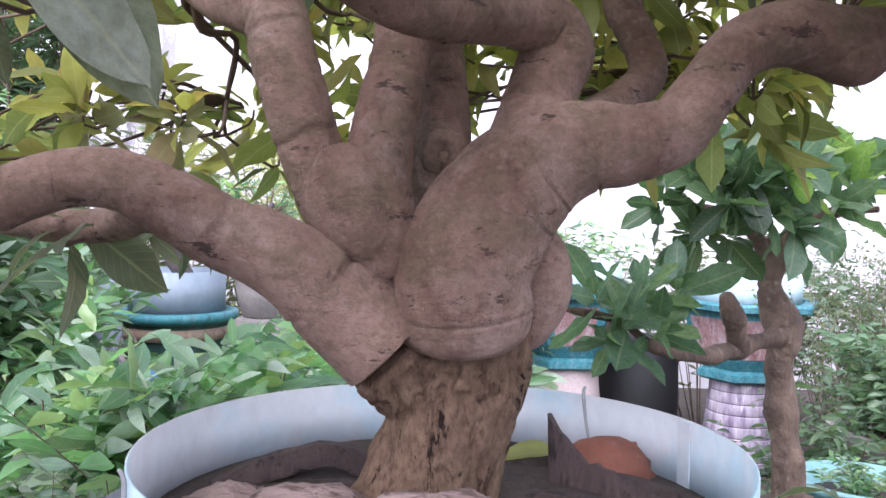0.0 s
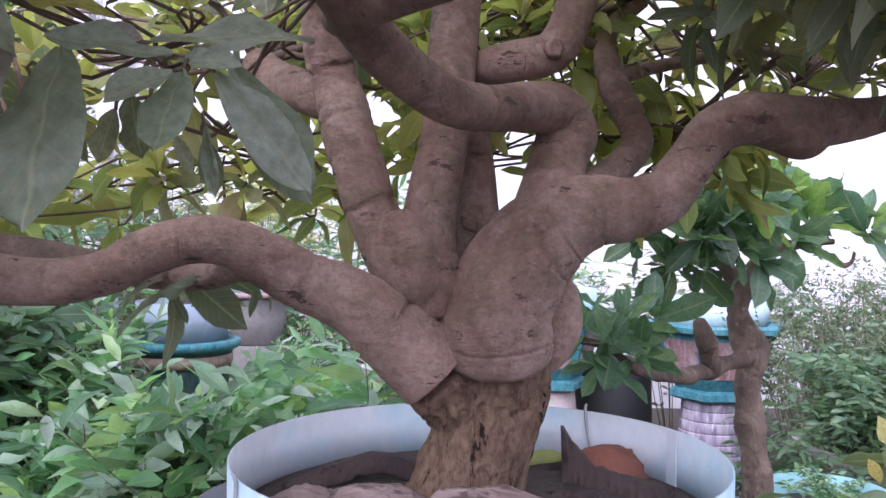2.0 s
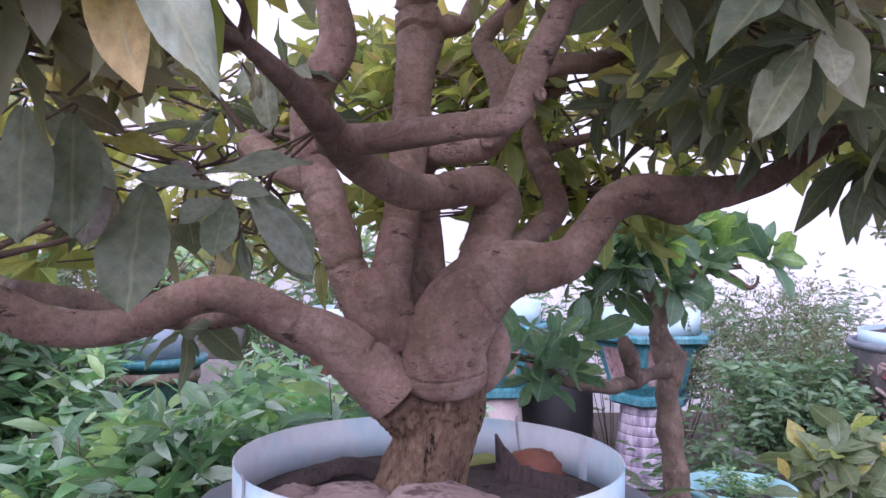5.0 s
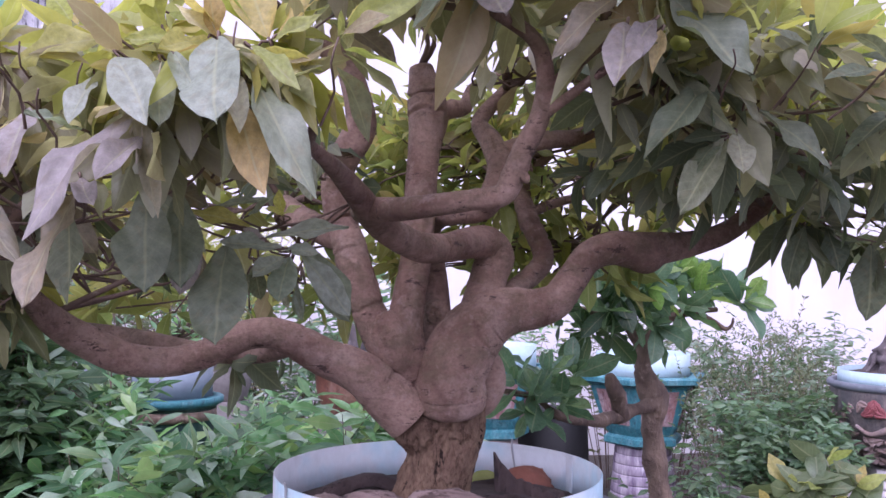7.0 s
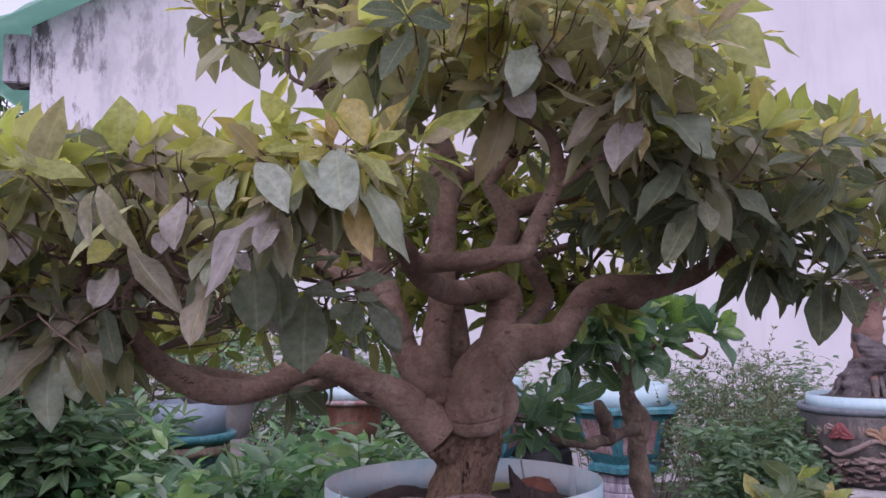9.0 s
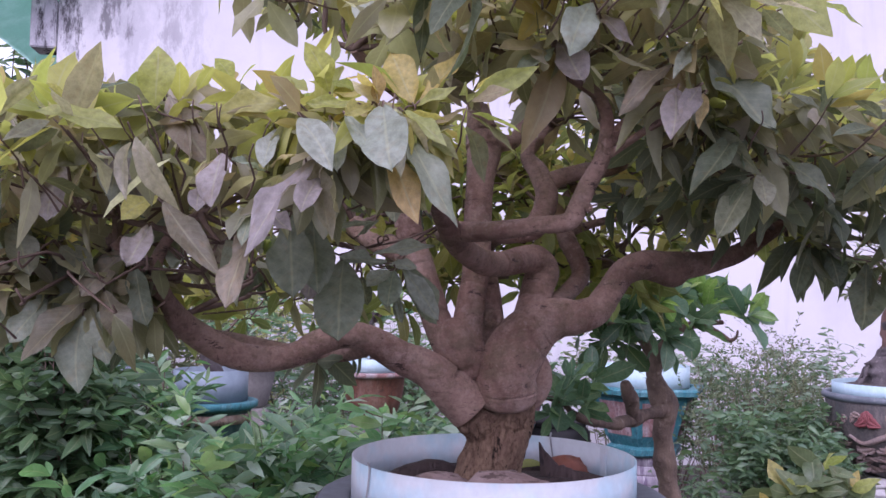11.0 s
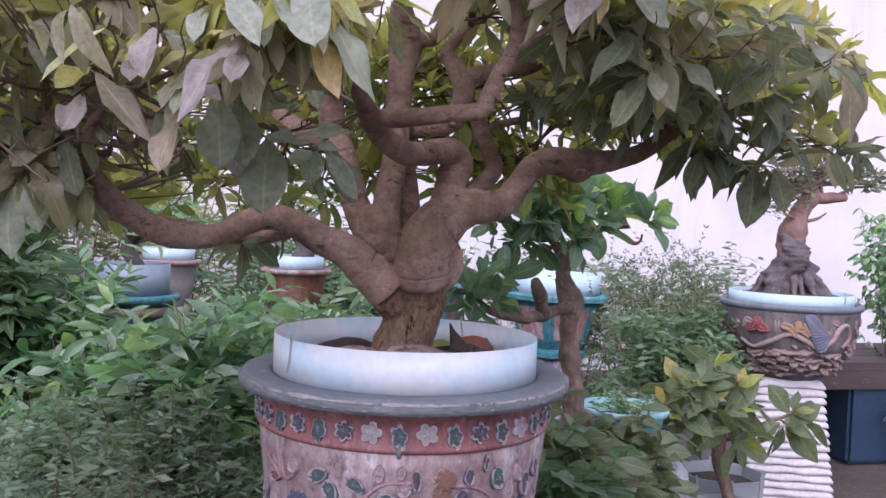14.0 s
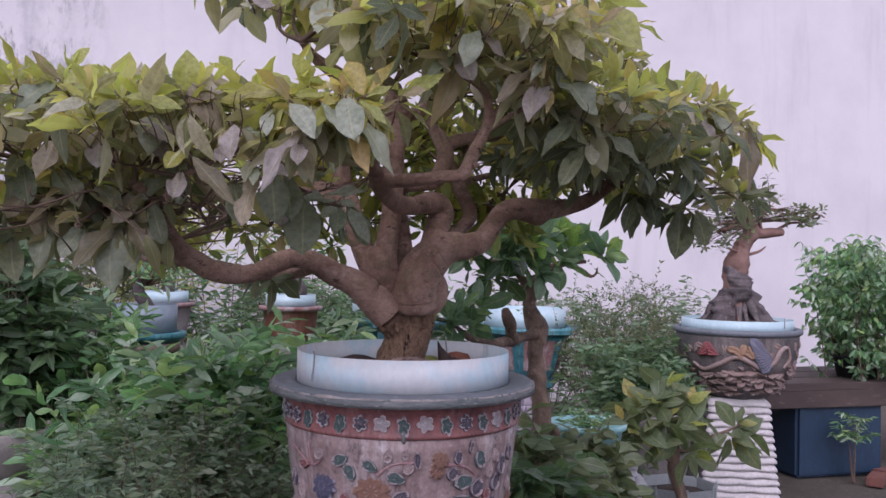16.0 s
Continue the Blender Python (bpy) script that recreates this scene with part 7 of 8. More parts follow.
stand = thing("pot_stand", (PX, PY, 0), "white cement stand stacked in wavy ridged courses", "pot stand", "pot stands")
for k in range(16):
    f = k / 15
    hw = 0.212 - 0.055 * f
    z1, z2 = 0.0385 * k, 0.0385 * (k + 1)
    v, m = [], 15
    for z, e in ((z1, 0.002), (z1 + 0.003, 0.011), (z1 + 0.018, 0.010), (z2 - 0.005, -0.001), (z2, -0.004)):
        for s in range(4):
            for i in range(m):
                t = i / m * 2 - 1
                wob = 0.0025 * math.sin(t * 9 + k * 1.1 + s) + 0.003 * noise.noise(Vector((t * 4, k, s)))
                q = Vector((t * (hw + e), -(hw + e + wob), z + 0.003 * math.sin(t * 7 + k * 2.0 + s)))
                v.append(Matrix.Translation((PX - 0.025, PY, 0)) @ Matrix.Rotation(math.pi / 2 * s + radians(-20), 4, "Z") @ q)
    n = 4 * m
    fs = [(a * n + i, a * n + (i + 1) % n, (a + 1) * n + (i + 1) % n, (a + 1) * n + i) for a in range(4) for i in range(n)] + [tuple(range(n - 1, -1, -1)), tuple(range(4 * n, 5 * n))]
    part("course", (v, fs), WHITE_CEM, stand)

dz = 0.617
dragon = thing("dragon_pot", (PX, PY, dz), "dark glazed bowl pot with moulded dragon, red lotus and blue wing", "flower pot")


def bowl_r(h):
    pts = [(0.0, 0.165), (0.03, 0.195), (0.10, 0.262), (0.18, 0.312), (0.26, 0.330), (0.34, 0.336), (0.36, 0.337)]
    for (a, b), (c, d) in zip(pts, pts[1:]):
        if h <= c:
            return b + (d - b) * (h - a) / (c - a)
    return pts[-1][1]


part("body", lathe([(0.155, -0.003)] + [(bowl_r(h * 0.02), h * 0.02) for h in range(19)], (PX, PY, dz), 72, wobble=0.015), OLIVE, dragon, "dark green glazed body")
part("rim", hollow([(0.332, 0.352), (0.350, 0.362), (0.354, 0.376), (0.348, 0.388)], [(0.340, 0.391), (0.33, 0.389), (0.318, 0.38), (0.31, 0.35)], (PX, PY, dz), 96), POT_RIM, dragon, "slate-blue rim")


def on_bowl(a, h, out=0.004):
    r = bowl_r(h) + out
    return Vector((PX + r * math.sin(radians(a)), PY - r * math.cos(radians(a)), dz + h))


def bowl_pose(a, h, size, spin=0, out=0.004):
    sl = math.atan2(bowl_r(min(0.36, h + 0.03)) - bowl_r(max(0, h - 0.03)), 0.06)
    return Matrix.Translation(on_bowl(a, h, out)) @ Matrix.Rotation(radians(a), 4, "Z") @ Matrix.Rotation(-sl, 4, "X") @ Matrix.Rotation(radians(spin), 4, "Y") @ Matrix.Scale(size, 4)


tan_leaf = form_mesh("cloud_relief", single_leaf_form(), TAN)
red_petal = form_mesh("petal_relief", single_leaf_form(), LOTUS)
blue_plume = form_mesh("plume_relief", single_leaf_form(), PLUME)
gold = form_mesh("mane_relief", single_leaf_form(), MANE)
gd = random.Random(11)
for turn in (-38, 142):
    for k in range(7):
        shared("petal_relief", red_petal, dragon, bowl_pose(turn - 22 + math.sin((k - 3) * 0.5) * 5, 0.262 + 0.03 * math.cos((k - 3) * 0.5), 0.034, 90 - (k - 3) * 26, 0.008))
    for k in range(11):
        shared("plume_relief", blue_plume, dragon, bowl_pose(turn + 22 + k * 1.1, 0.315 - 0.011 * k, 0.05, 50 - 9 * k, 0.004))
    for k in range(8):
        shared("mane_relief", gold, dragon, bowl_pose(turn + 2 + k * 2.6, 0.285 - 0.01 * (k % 3), 0.034, 20 + 30 * (k % 4), 0.007))
    part("dragon_body", tube([(*on_bowl(turn + a, h, 0.004), r) for a, h, r in ((-40, 0.20, 0.008), (-28, 0.17, 0.011), (-12, 0.205, 0.013), (4, 0.25, 0.014), (16, 0.225, 0.015), (28, 0.19, 0.015), (40, 0.22, 0.014), (46, 0.28, 0.013), (54, 0.30, 0.011), (60, 0.24, 0.010), (54, 0.19, 0.008))], 10, 0.015, 0.2), TAN, dragon, "tan moulded dragon")
for k in range(230):
    a, h = gd.uniform(-180, 180), gd.choice([0.05, 0.08, 0.11, 0.135, 0.16]) + gd.uniform(-.01, .01)
    shared("cloud_relief", tan_leaf, dragon, bowl_pose(a, h, gd.uniform(0.026, 0.045), gd.uniform(-50, 50), -0.003))
for k in range(70):
    shared("cloud_relief", tan_leaf, dragon, bowl_pose(gd.uniform(-180, 180), gd.uniform(0.18, 0.31), gd.uniform(0.016, 0.030), gd.uniform(0, 180), -0.001))
ob = thing("plastic_collar", (PX, PY, 1.0), "light blue plastic sheet collar on the dragon pot", "collar")
part("sheet", ring_wall(0.303, 0.306, 0.985, 1.056, (PX, PY, 0), 96), COLLAR_BLUE, ob)
part("tie_wire", tube([(PX + 0.10, PY - 0.294, 1.075, 0.003), (PX + 0.10, PY - 0.294, 1.04, 0.003), (PX + 0.098, PY - 0.294, 1.02, 0.003)], 6, 0.01), tape, ob)
tagged(part("soil", lathe([(0.301, 0.97), (0.301, 1.03), (0.2, 1.05), (0.02, 1.06)], (PX, PY, 0), 48), SOIL), "dark soil in the dragon pot", "soil")

ROOTGREY = surface("grey_root", (0.070, 0.056, 0.058), (0.135, 0.112, 0.115), (0.25, 0.20, 0.20), 0.9, 16, 70, W, 0.9, 0.006)
REDBARK = surface("reddish_bark", (0.19, 0.10, 0.080), (0.26, 0.155, 0.13), (0.11, 0.07, 0.06), 0.8, 14, 60, W, 0.6, 0.004)
rootling = thing("root_bonsai", (PX, PY, 1.05), "small bonsai on exposed grey roots with sparse pale leaves", "bonsai tree")
part("trunk", tube([(2.465, 2.40, 1.22, 0.085), (2.465, 2.40, 1.30, 0.072), (2.468, 2.40, 1.37, 0.060), (2.485, 2.40, 1.43, 0.055), (2.520, 2.40, 1.49, 0.050), (2.565, 2.40, 1.545, 0.046), (2.555, 2.40, 1.585, 0.040)], 32, 0.007, 0.28, 30, [(0.3, 0.1), (0.45, 0.1), (0.6, 0.12), (0.8, 0.1)]), REDBARK, rootling)
part("root_mass", tube([(2.45, 2.40, 1.03, 0.125), (2.45, 2.40, 1.10, 0.115), (2.455, 2.40, 1.18, 0.108), (2.462, 2.40, 1.27, 0.088), (2.468, 2.40, 1.34, 0.060)], 56, 0.007, 0.75, 26, [(0.3, 0.12), (0.5, 0.15), (0.65, 0.12), (0.8, 0.15)], seed=4.4), ROOTGREY, rootling, "lumpy grey root mass")
RB = {"left_branch": [(2.56, 2.40, 1.575, 0.038), (2.50, 2.39, 1.60, 0.032), (2.43, 2.38, 1.595, 0.024), (2.38, 2.36, 1.57, 0.016), (2.32, 2.34, 1.555, 0.009)],
      "right_branch": [(2.565, 2.40, 1.55, 0.036), (2.63, 2.40, 1.545, 0.030), (2.70, 2.39, 1.552, 0.027), (2.75, 2.38, 1.555, 0.020)],
      "curved_twig": [(2.62, 2.40, 1.56, 0.014), (2.60, 2.38, 1.62, 0.012), (2.63, 2.37, 1.68, 0.010), (2.69, 2.37, 1.69, 0.007)],
      "long_twig": [(2.72, 2.39, 1.57, 0.010), (2.80, 2.38, 1.61, 0.008), (2.88, 2.38, 1.62, 0.007), (2.96, 2.37, 1.665, 0.005), (3.03, 2.37, 1.65, 0.004)],
      "low_twig": [(2.47, 2.38, 1.43, 0.012), (2.42, 2.35, 1.44, 0.009), (2.36, 2.33, 1.455, 0.005)],
      "side_twig": [(2.52, 2.38, 1.42, 0.010), (2.58, 2.36, 1.44, 0.007), (2.62, 2.35, 1.47, 0.004)]}
for i, (name, pts) in enumerate(RB.items()):
    part(name, tube(pts, 12, 0.012, 0.15, 30, seed=i), REDBARK, rootling)
gr = random.Random(3)
for k in range(24):
    a = 6.2832 * k / 12 + gr.uniform(-.25, .25)
    r0, r1 = gr.uniform(0.05, 0.085), gr.uniform(0.11, 0.20)
    c, s = math.cos(a), math.sin(a)
    top = gr.uniform(1.09, 1.24)
    part("root", tube([(2.465 + r0 * c, 2.40 + r0 * s, top, 0.016), (2.465 + r1 * 0.72 * c, 2.40 + r1 * 0.72 * s, min(top - 0.02, 1.12), gr.uniform(0.010, 0.022)), (2.465 + r1 * 0.86 * c, 2.40 + r1 * 0.86 * s, 1.075, gr.uniform(0.006, 0.016)), (2.465 + r1 * c, 2.40 + r1 * s, 1.045, 0.010)], 8, 0.012, 0.5, 40, seed=k), ROOTGREY if k % 8 else REDBARK, rootling)
rows3 = []
for k in range(125):
    t = gr.choice([((2.38, 2.38, 1.68), (0.20, 0.14, 0.12)), ((2.52, 2.38, 1.78), (0.16, 0.14, 0.13)), ((2.64, 2.38, 1.73), (0.14, 0.12, 0.10)), ((2.26, 2.36, 1.56), (0.10, 0.1, 0.12)), ((2.40, 2.35, 1.60), (0.14, 0.1, 0.08)), ((2.80, 2.37, 1.66), (0.13, 0.1, 0.06)), ((2.95, 2.37, 1.67), (0.09, 0.08, 0.04))])
    p = [t[0][i] + t[1][i] * gr.uniform(-1, 1) for i in range(3)]
    rows3 += rosette(p, (gr.uniform(-.6, .6), gr.uniform(-.6, .3), 1), gr, 6, 0.048, (0.4, 1.8), 0.2)
foliage("leaves", rows3, TINY, LEAF_PALE, rootling)
part("twig_tangle", join(*[tube([(*gr.choice([(2.43, 2.38, 1.595), (2.60, 2.38, 1.62), (2.66, 2.37, 1.68), (2.50, 2.39, 1.60)]), 0.004), (*(r[0]), 0.0015)], 4, 1.0) for r in rows3[::6]]), TWIG, rootling, kind="stuff")

# ---- young tree in cut-sheet planters, jug, hose ----
GREYSHEET = sheet_plastic("grey_sheet", (0.36, 0.39, 0.40), (0.44, 0.47, 0.48))
JUG = sheet_plastic("milky_plastic", (0.84, 0.82, 0.85), (0.76, 0.75, 0.79), 0.35)
for x, y, r, h, tw in ((1.605, 1.49, 0.205, 0.25, 0.2), (1.80, 1.88, 0.19, 0.28, 0.5)):
    ob = thing("sheet_planter", (x, y, 0), "low planter folded from grey plastic sheet and filled with soil", "planter", "sheet planters")
    body = part("sheet", hollow([(r * 0.9, 0.0), (r, h)], [(r - 0.006, h + 0.001), (r * 0.9 - 0.006, 0.02)], (x, y, 0), 0, 8, tw), GREYSHEET, ob, smooth=False)
    for k in range(8):
        a = tw + 6.2832 * k / 8
        part("fold", tube([(x + r * 0.93 * math.cos(a), y + r * 0.93 * math.sin(a), h * 0.3, 0.006), (x + (r + 0.004) * math.cos(a), y + (r + 0.004) * math.sin(a), h + 0.012, 0.006)], 5, 0.1), GREYSHEET, body)
    part("soil", lathe([(r * 0.86, 0.01), (r * 0.92, h - 0.05), (0.02, h - 0.03)], (x, y, 0), 0, 8, 0, tw), SOIL, ob)
sapling = thing("young_tree", (1.65, 1.55, 0.2), "young tree with large olive-green leaves in a sheet planter", "tree")
SP = {"trunk": [(1.665, 1.55, 0.17, 0.026), (1.645, 1.57, 0.30, 0.024), (1.615, 1.60, 0.42, 0.030), (1.625, 1.60, 0.52, 0.020), (1.60, 1.60, 0.64, 0.013), (1.58, 1.6, 0.78, 0.008)],
      "right_branch": [(1.62, 1.60, 0.50, 0.012), (1.72, 1.58, 0.52, 0.010), (1.78, 1.56, 0.57, 0.008), (1.85, 1.54, 0.60, 0.007), (1.90, 1.52, 0.63, 0.005)],
      "left_branch": [(1.615, 1.60, 0.45, 0.012), (1.52, 1.58, 0.52, 0.009), (1.42, 1.56, 0.58, 0.007), (1.34, 1.55, 0.64, 0.005)]}
for i, (name, pts) in enumerate(SP.items()):
    part(name, tube(pts, 12, 0.015, 0.12, 40, seed=i), BARK2, sapling)
gs = random.Random(17)
rows4 = []
for p, ax in [((1.58, 1.6, 0.80), (0, -.2, 1)), ((1.50, 1.55, 0.74), (-.5, -.3, .8)), ((1.66, 1.56, 0.74), (.5, -.4, .7)), ((1.40, 1.55, 0.62), (-.8, -.3, .5)), ((1.46, 1.50, 0.56), (-.4, -.8, .3)), ((1.60, 1.50, 0.62), (.1, -.9, .3)), ((1.90, 1.52, 0.63), (.5, -.2, .6)), ((1.86, 1.52, 0.57), (.2, -.6, -.5)), ((1.56, 1.65, 0.70), (-.2, .5, .7)),
              ((1.70, 1.60, 0.62), (.4, .1, .8)), ((1.52, 1.52, 0.66), (-.2, -.8, .5)), ((1.36, 1.60, 0.56), (-.8, .1, .2)), ((1.33, 1.54, 0.66), (-.5, -.3, .7)), ((1.44, 1.60, 0.72), (-.4, 0, .9)), ((1.62, 1.47, 0.52), (.2, -.8, -.1))]:
    rows4 += rosette(p, ax, gs, gs.randint(6, 8), 0.158, (0.4, 1.8), 0.3)
foliage("leaves", [r for r in rows4 if r[3] > 0.2], WIDE, LEAF_OLIVE, sapling, 60, lambda r: r[0][1])
foliage("young_leaves", [r for r in rows4 if r[3] <= 0.2], WIDE, LEAF_NEW, sapling, 20, lambda r: r[0][1])
JX, JY = 1.495, 1.775
jug = thing("plastic_jug", (JX, JY, 0), "milky white plastic jug standing on the ground", "jug")
part("body", lathe([(0.070, 0.0), (0.080, 0.01), (0.082, 0.27), (0.076, 0.32), (0.046, 0.36), (0.027, 0.37), (0.027, 0.39)], (JX, JY, 0), 32), JUG, jug)
part("cap", lathe([(0.031, 0.387), (0.031, 0.412), (0.026, 0.416)], (JX, JY, 0), 24), JUG, jug)
part("jug_handle", tube([(JX, JY - 0.055, 0.36, 0.009), (JX - 0.01, JY - 0.085, 0.365, 0.009), (JX - 0.015, JY - 0.095, 0.32, 0.009), (JX - 0.01, JY - 0.075, 0.27, 0.009)], 8, 0.01), JUG, jug)
tagged(part("garden_hose", tube([(2.50, 2.07, 0.012, 0.013), (2.62, 2.08, 0.010, 0.013), (2.80, 2.02, 0.012, 0.013), (3.1, 2.05, 0.010, 0.013), (3.6, 1.9, 0.012, 0.013)], 10, 0.03), HOSE), "grey garden hose lying on the soil", "hose")

# ---- bench with a potted shrub and a blue crate below ----
DARKWOOD = surface("wet_dark_wood", (0.045, 0.03, 0.027), (0.075, 0.052, 0.045), (0.13, 0.10, 0.085), 0.7, 5, 45, (0.3, 1, 1), 0.6, 0.004)
BLUE = surface("blue_plastic", (0.012, 0.032, 0.066), (0.018, 0.044, 0.084), (0.028, 0.055, 0.085), 0.55, 4, 40, (1, 1, 0.3), 0.3, 0.002)
BRICKRED = surface("dark_red_brick", (0.17, 0.065, 0.05), (0.12, 0.05, 0.042), (0.22, 0.12, 0.10), 0.9, 9, 70, W, 0.5, 0.003)
bench = thing("bench", (3.7, 3.05, 0), "dark weathered wooden bench carrying potted plants", "bench")
for k in range(3):
    part("plank", block(2.75, 4.75, 2.80 + 0.28 * k, 3.07 + 0.28 * k, 0.56, 0.61, 0.006), DARKWOOD, bench, smooth=False)
part("apron", block(2.76, 4.74, 2.785, 2.80, 0.455, 0.565, 0.004), DARKWOOD, bench, smooth=False)
for x in (2.85, 4.6):
    for y in (2.85, 3.28):
        part("leg", block(x - 0.04, x + 0.04, y - 0.04, y + 0.04, 0.0, 0.56, 0.005), DARKWOOD, bench, smooth=False)
crate = thing("plastic_crate", (3.53, 3.05, 0), "large blue plastic crate under the bench", "crate")
part("body", block(3.2, 3.86, 2.82, 3.28, 0.0, 0.48, 0.02), BLUE, crate, smooth=False)
part("lid", block(3.19, 3.87, 2.81, 3.29, 0.48, 0.515, 0.008), BLUE, crate, smooth=False)
ob = thing("nursery_pot", (3.85, 3.05, 0.61), "black plastic pot on the bench with a leafy shrub", "plant pot", "black nursery pots")
part("body", hollow([(0.13, 0.0), (0.155, 0.13), (0.165, 0.135)], [(0.165, 0.15), (0.15, 0.151), (0.14, 0.12)], (3.85, 3.05, 0.61), 40), BLACK, ob)
part("soil", lathe([(0.135, 0.08), (0.143, 0.125), (0.02, 0.135)], (3.85, 3.05, 0.61), 32), SOIL, ob)
shrub("potted_shrub", "bushy green shrub with drooping pointed leaves in a black pot", (3.90, 2.98, 0.62), 0.98, 0.44, 34, 16, 5, 0.070, BROAD[:5], LEAF_BUSH, 300, 0.0, "shrub", sag=0.9, reach=0.2, foot_out=0.75)
shrub("trailing_plant", "small pale plant growing up by the bench edge", (3.50, 2.66, 0.0), 0.42, 0.05, 4, 6, 4, 0.06, LANCE, LEAF_BUSH, 301, 0.85, "plant", sag=0.5, reach=0.1)
for k, (x, y, t) in enumerate(((3.82, 2.72, 10), (3.62, 2.60, 40))):
    tagged(part("brick", block(x - 0.1, x + 0.1, y - 0.05, y + 0.05, 0.0, 0.06, 0.006, t), BRICKRED, None, smooth=False), "loose red clay brick on the soil", "brick", "loose bricks")

# ---- pots among the bushes to the west ----
BROWNPOT = glazed("brown_orange_glaze", (0.17, 0.065, 0.045), (0.21, 0.09, 0.06), (0.28, 0.17, 0.14))
GREENPOT = glazed("dark_teal_glaze", (0.03, 0.075, 0.07), (0.045, 0.10, 0.09), (0.14, 0.18, 0.17))
GREYBLUE = sheet_plastic("grey_blue_sheet", (0.26, 0.32, 0.38), (0.32, 0.38, 0.45))


def small_pot(x, y, z, r, h, body, label, collar_mat, collar_h, seed):
    ob = thing("small_pot", (x, y, z), label, "flower pot", "pots among the bushes")
    part("body", lathe([(r * 0.62, 0.0), (r * 0.70, 0.01), (r * 0.9, h * 0.5), (r * 0.96, h * 0.88), (r, h * 0.9)], (x, y, z), 48, wobble=0.02), body, ob)
    part("rim", hollow([(r, h * 0.88), (r * 1.12, h * 0.92), (r * 1.12, h * 0.99)], [(r * 1.08, h), (r * 0.9, h), (r * 0.88, h * 0.9)], (x, y, z), 48), PANEL if collar_mat is COLLAR_BLUE else TEAL, ob)
    if collar_h:
        part("collar", ring_wall(r * 0.86, r * 0.875, h * 0.98, h + collar_h, (x, y, z), 40), collar_mat, ob, "plastic sheet collar")
    part("soil", lathe([(r * 0.84, h * 0.9), (r * 0.84, h * 0.96 + collar_h * 0.5), (0.01, h + collar_h * 0.5)], (x, y, z), 32), SOIL, ob)
    tagged(part("plinth", block(x - r * 0.8, x + r * 0.8, y - r * 0.8, y + r * 0.8, 0, z, 0.008), CONCRETE, None, smooth=False), "rough concrete block under a small pot", "plinth", "plinths")
    b = thing("small_bonsai", (x, y, z + h), "little bonsai with a gnarled stem and sparse leaves", "bonsai tree", "little bonsai")
    g = random.Random(seed)
    part("stem", tube([(x, y, z + h, 0.035), (x + 0.03, y, z + h + 0.08, 0.028), (x - 0.02, y, z + h + 0.16, 0.02), (x + 0.02, y, z + h + 0.26, 0.012)], 12, 0.015, 0.3, 25, seed=seed), ROOTGREY, b)
    rr = []
    for k in range(26):
        rr += rosette((x + g.uniform(-.16, .16), y + g.uniform(-.14, .14), z + h + g.uniform(0.2, 0.36)), (g.uniform(-.5, .5), g.uniform(-.5, .5), 1), g, 7, 0.055, (0.4, 1.7), 0.2)
    foliage("leaves", rr, LANCE, LEAF_BUSH, b)
    part("twig_tangle", join(*[tube([(x, y, z + h + 0.18, 0.004), (*r[0], 0.0015)], 4, 1.0) for r in rr[::7]]), TWIG, b, kind="stuff")
    return ob


small_pot(-0.115, 1.72, 0.985, 0.118, 0.17, BROWNPOT, "round brown-orange glazed pot with a light blue collar", COLLAR_BLUE, 0.048, 31)
green_pot = small_pot(-0.70, 1.72, 0.79, 0.150, 0.26, GREENPOT, "dark green glazed pot with a teal rim and round moulded medallion", GREYBLUE, 0.11, 32)
small_pot(-0.70, 3.1, 0.86, 0.15, 0.24, CONCRETE, "grey pot with a pale collar behind the bushes", COLLAR_BLUE, 0.06, 33)
tan_band = glazed("tan_band_glaze", (0.30, 0.20, 0.15), (0.36, 0.26, 0.20), (0.44, 0.36, 0.31))
part("band", ring_wall(0.141, 0.1455, 0.975, 1.008, (-0.70, 1.72, 0), 64), tan_band, green_pot, "tan moulded band")
DISC = glazed("grey_tan_stone", (0.24, 0.19, 0.17), (0.32, 0.26, 0.24), (0.42, 0.36, 0.34))
mt = Matrix.Translation((-0.798, 1.626, 0.955)) @ Matrix.Rotation(radians(-46), 4, "Z") @ Matrix.Rotation(radians(82), 4, "X") @ Matrix.Scale(0.58, 4)
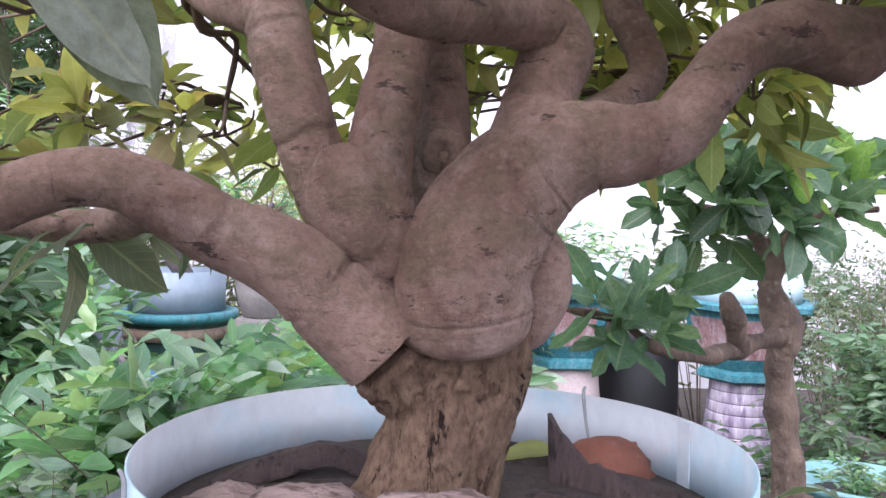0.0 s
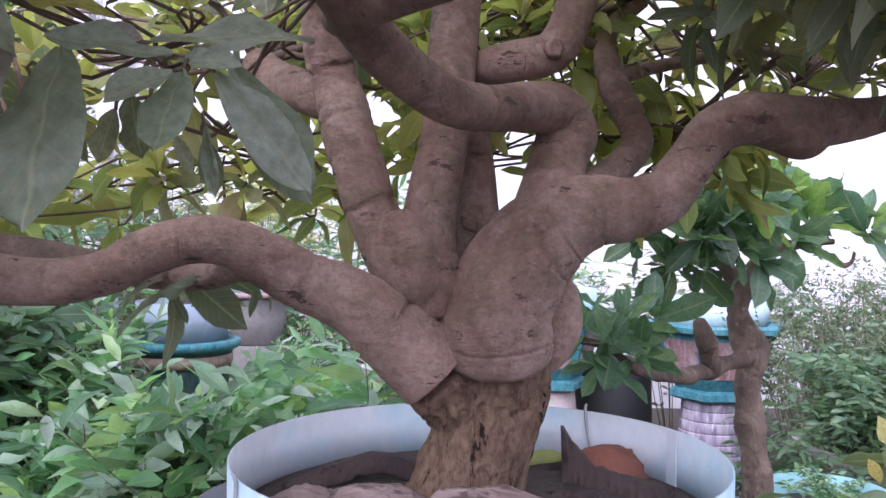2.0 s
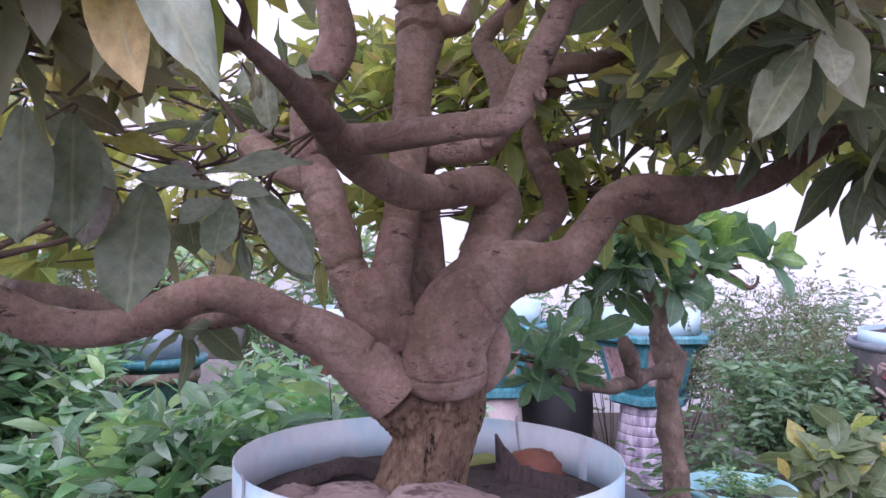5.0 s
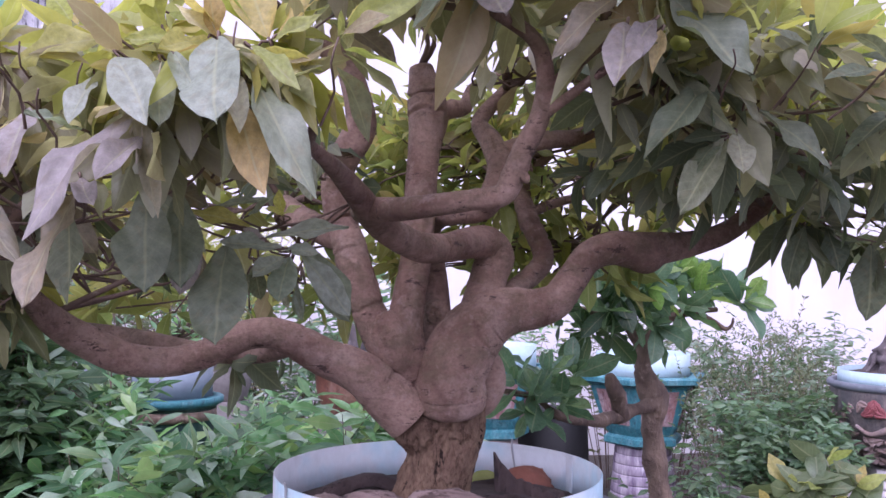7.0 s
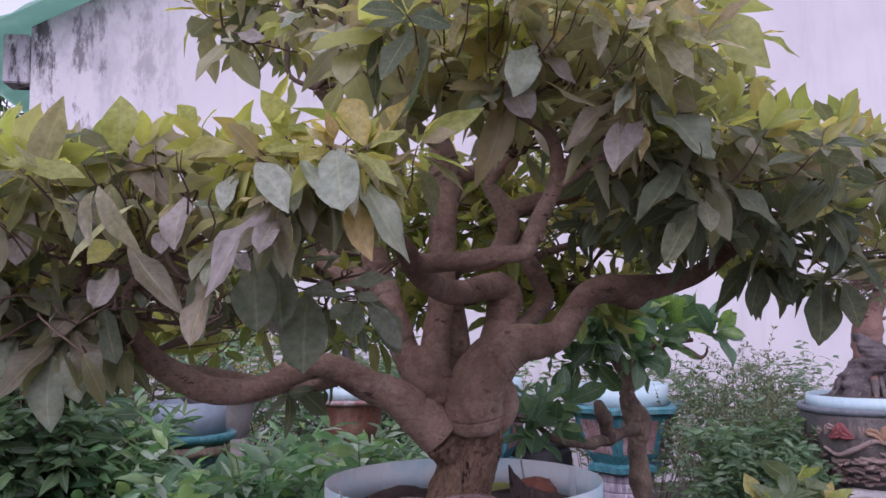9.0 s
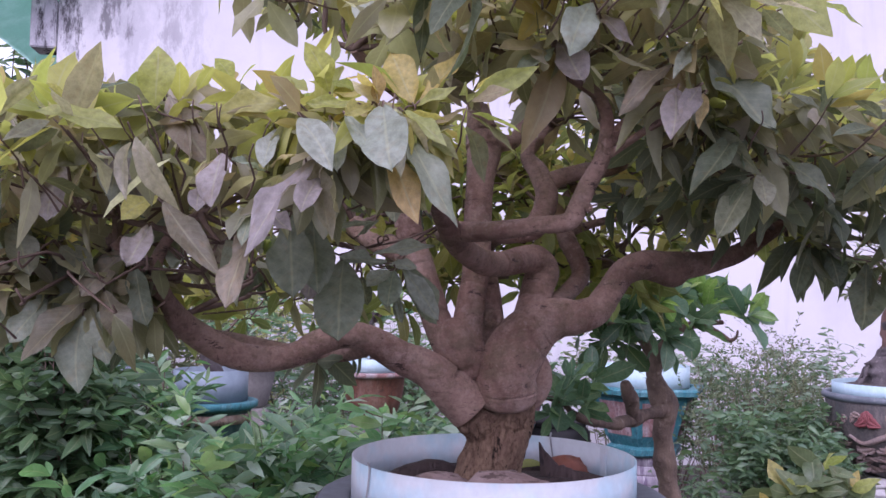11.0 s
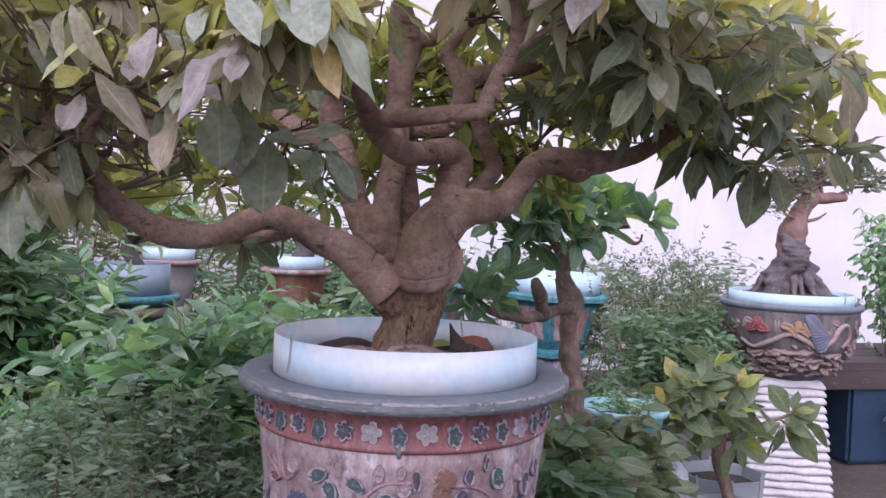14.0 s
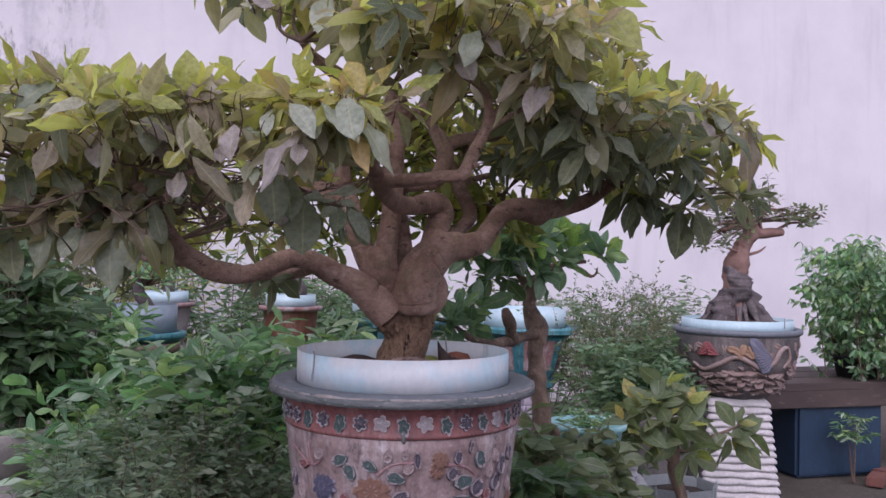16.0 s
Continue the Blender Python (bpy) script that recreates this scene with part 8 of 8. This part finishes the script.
v, f = lathe([(0.080, -0.045), (0.088, 0.010), (0.084, 0.018), (0.074, 0.018), (0.070, 0.008), (0.01, 0.010)], seg=36)
medal = part("medallion", ([mt @ Vector(q) for q in v], f), DISC, green_pot, "round grey-tan medallion")
# Black blocks, a little proud of the disc, make the pattern.
for k in range(8):
    bm = block(-0.013, 0.013, 0.026, 0.056, 0.006, 0.0125, 0.003)
    bmesh.ops.transform(bm, matrix=mt @ Matrix.Rotation(k * math.pi / 4 + 0.2, 4, "Z") @ Matrix.Rotation(0.5 if k % 2 else -0.4, 4, "Z"), verts=bm.verts)
    part("sunk_mark", bm, BLACK, medal, smooth=False)
POST = surface("pale_blue_post", (0.36, 0.40, 0.52), (0.44, 0.47, 0.58), None, 0.6, 8, 60)
tagged(part("post", block(-1.27, -1.19, 2.62, 2.70, 0.0, 1.10, 0.008), POST, None, smooth=False), "pale blue-grey painted post among the pots", "post")

ob = thing("concrete_bowl", (-1.02, 0.86, 0.70), "round pale concrete bowl planter with dark soil", "planter")
part("body", hollow([(0.09, 0.0), (0.12, 0.02), (0.15, 0.10), (0.155, 0.135)], [(0.15, 0.142), (0.135, 0.14), (0.13, 0.10)], (-1.02, 0.86, 0.70), 44), CONCRETE, ob)
part("soil", lathe([(0.12, 0.06), (0.13, 0.108), (0.02, 0.115)], (-1.02, 0.86, 0.70), 32), SOIL, ob)
tagged(part("plinth", block(-1.12, -0.92, 0.76, 0.96, 0, 0.70, 0.008), CONCRETE, None, smooth=False), "rough concrete block under the bowl", "plinth", "plinths")
BAG = surface("blue_yellow_film", (0.05, 0.14, 0.28), (0.08, 0.2, 0.36), (0.75, 0.45, 0.05), 0.4, 9, 16, W, 0.2, 0.002, 0.55)
bm = bmesh.new()
bmesh.ops.create_icosphere(bm, subdivisions=3, radius=1)
for q in bm.verts:
    q.co *= 1 + 0.35 * noise.noise(q.co * 2.4)
    q.co = Vector((q.co.x * 0.05, q.co.y * 0.035, q.co.z * 0.055)) + Vector((-0.62, 1.16, 0.93))
tagged(part("plastic_bag", bm, BAG, None, smooth=False), "crumpled blue and yellow plastic bag caught in the bushes", "plastic bag")
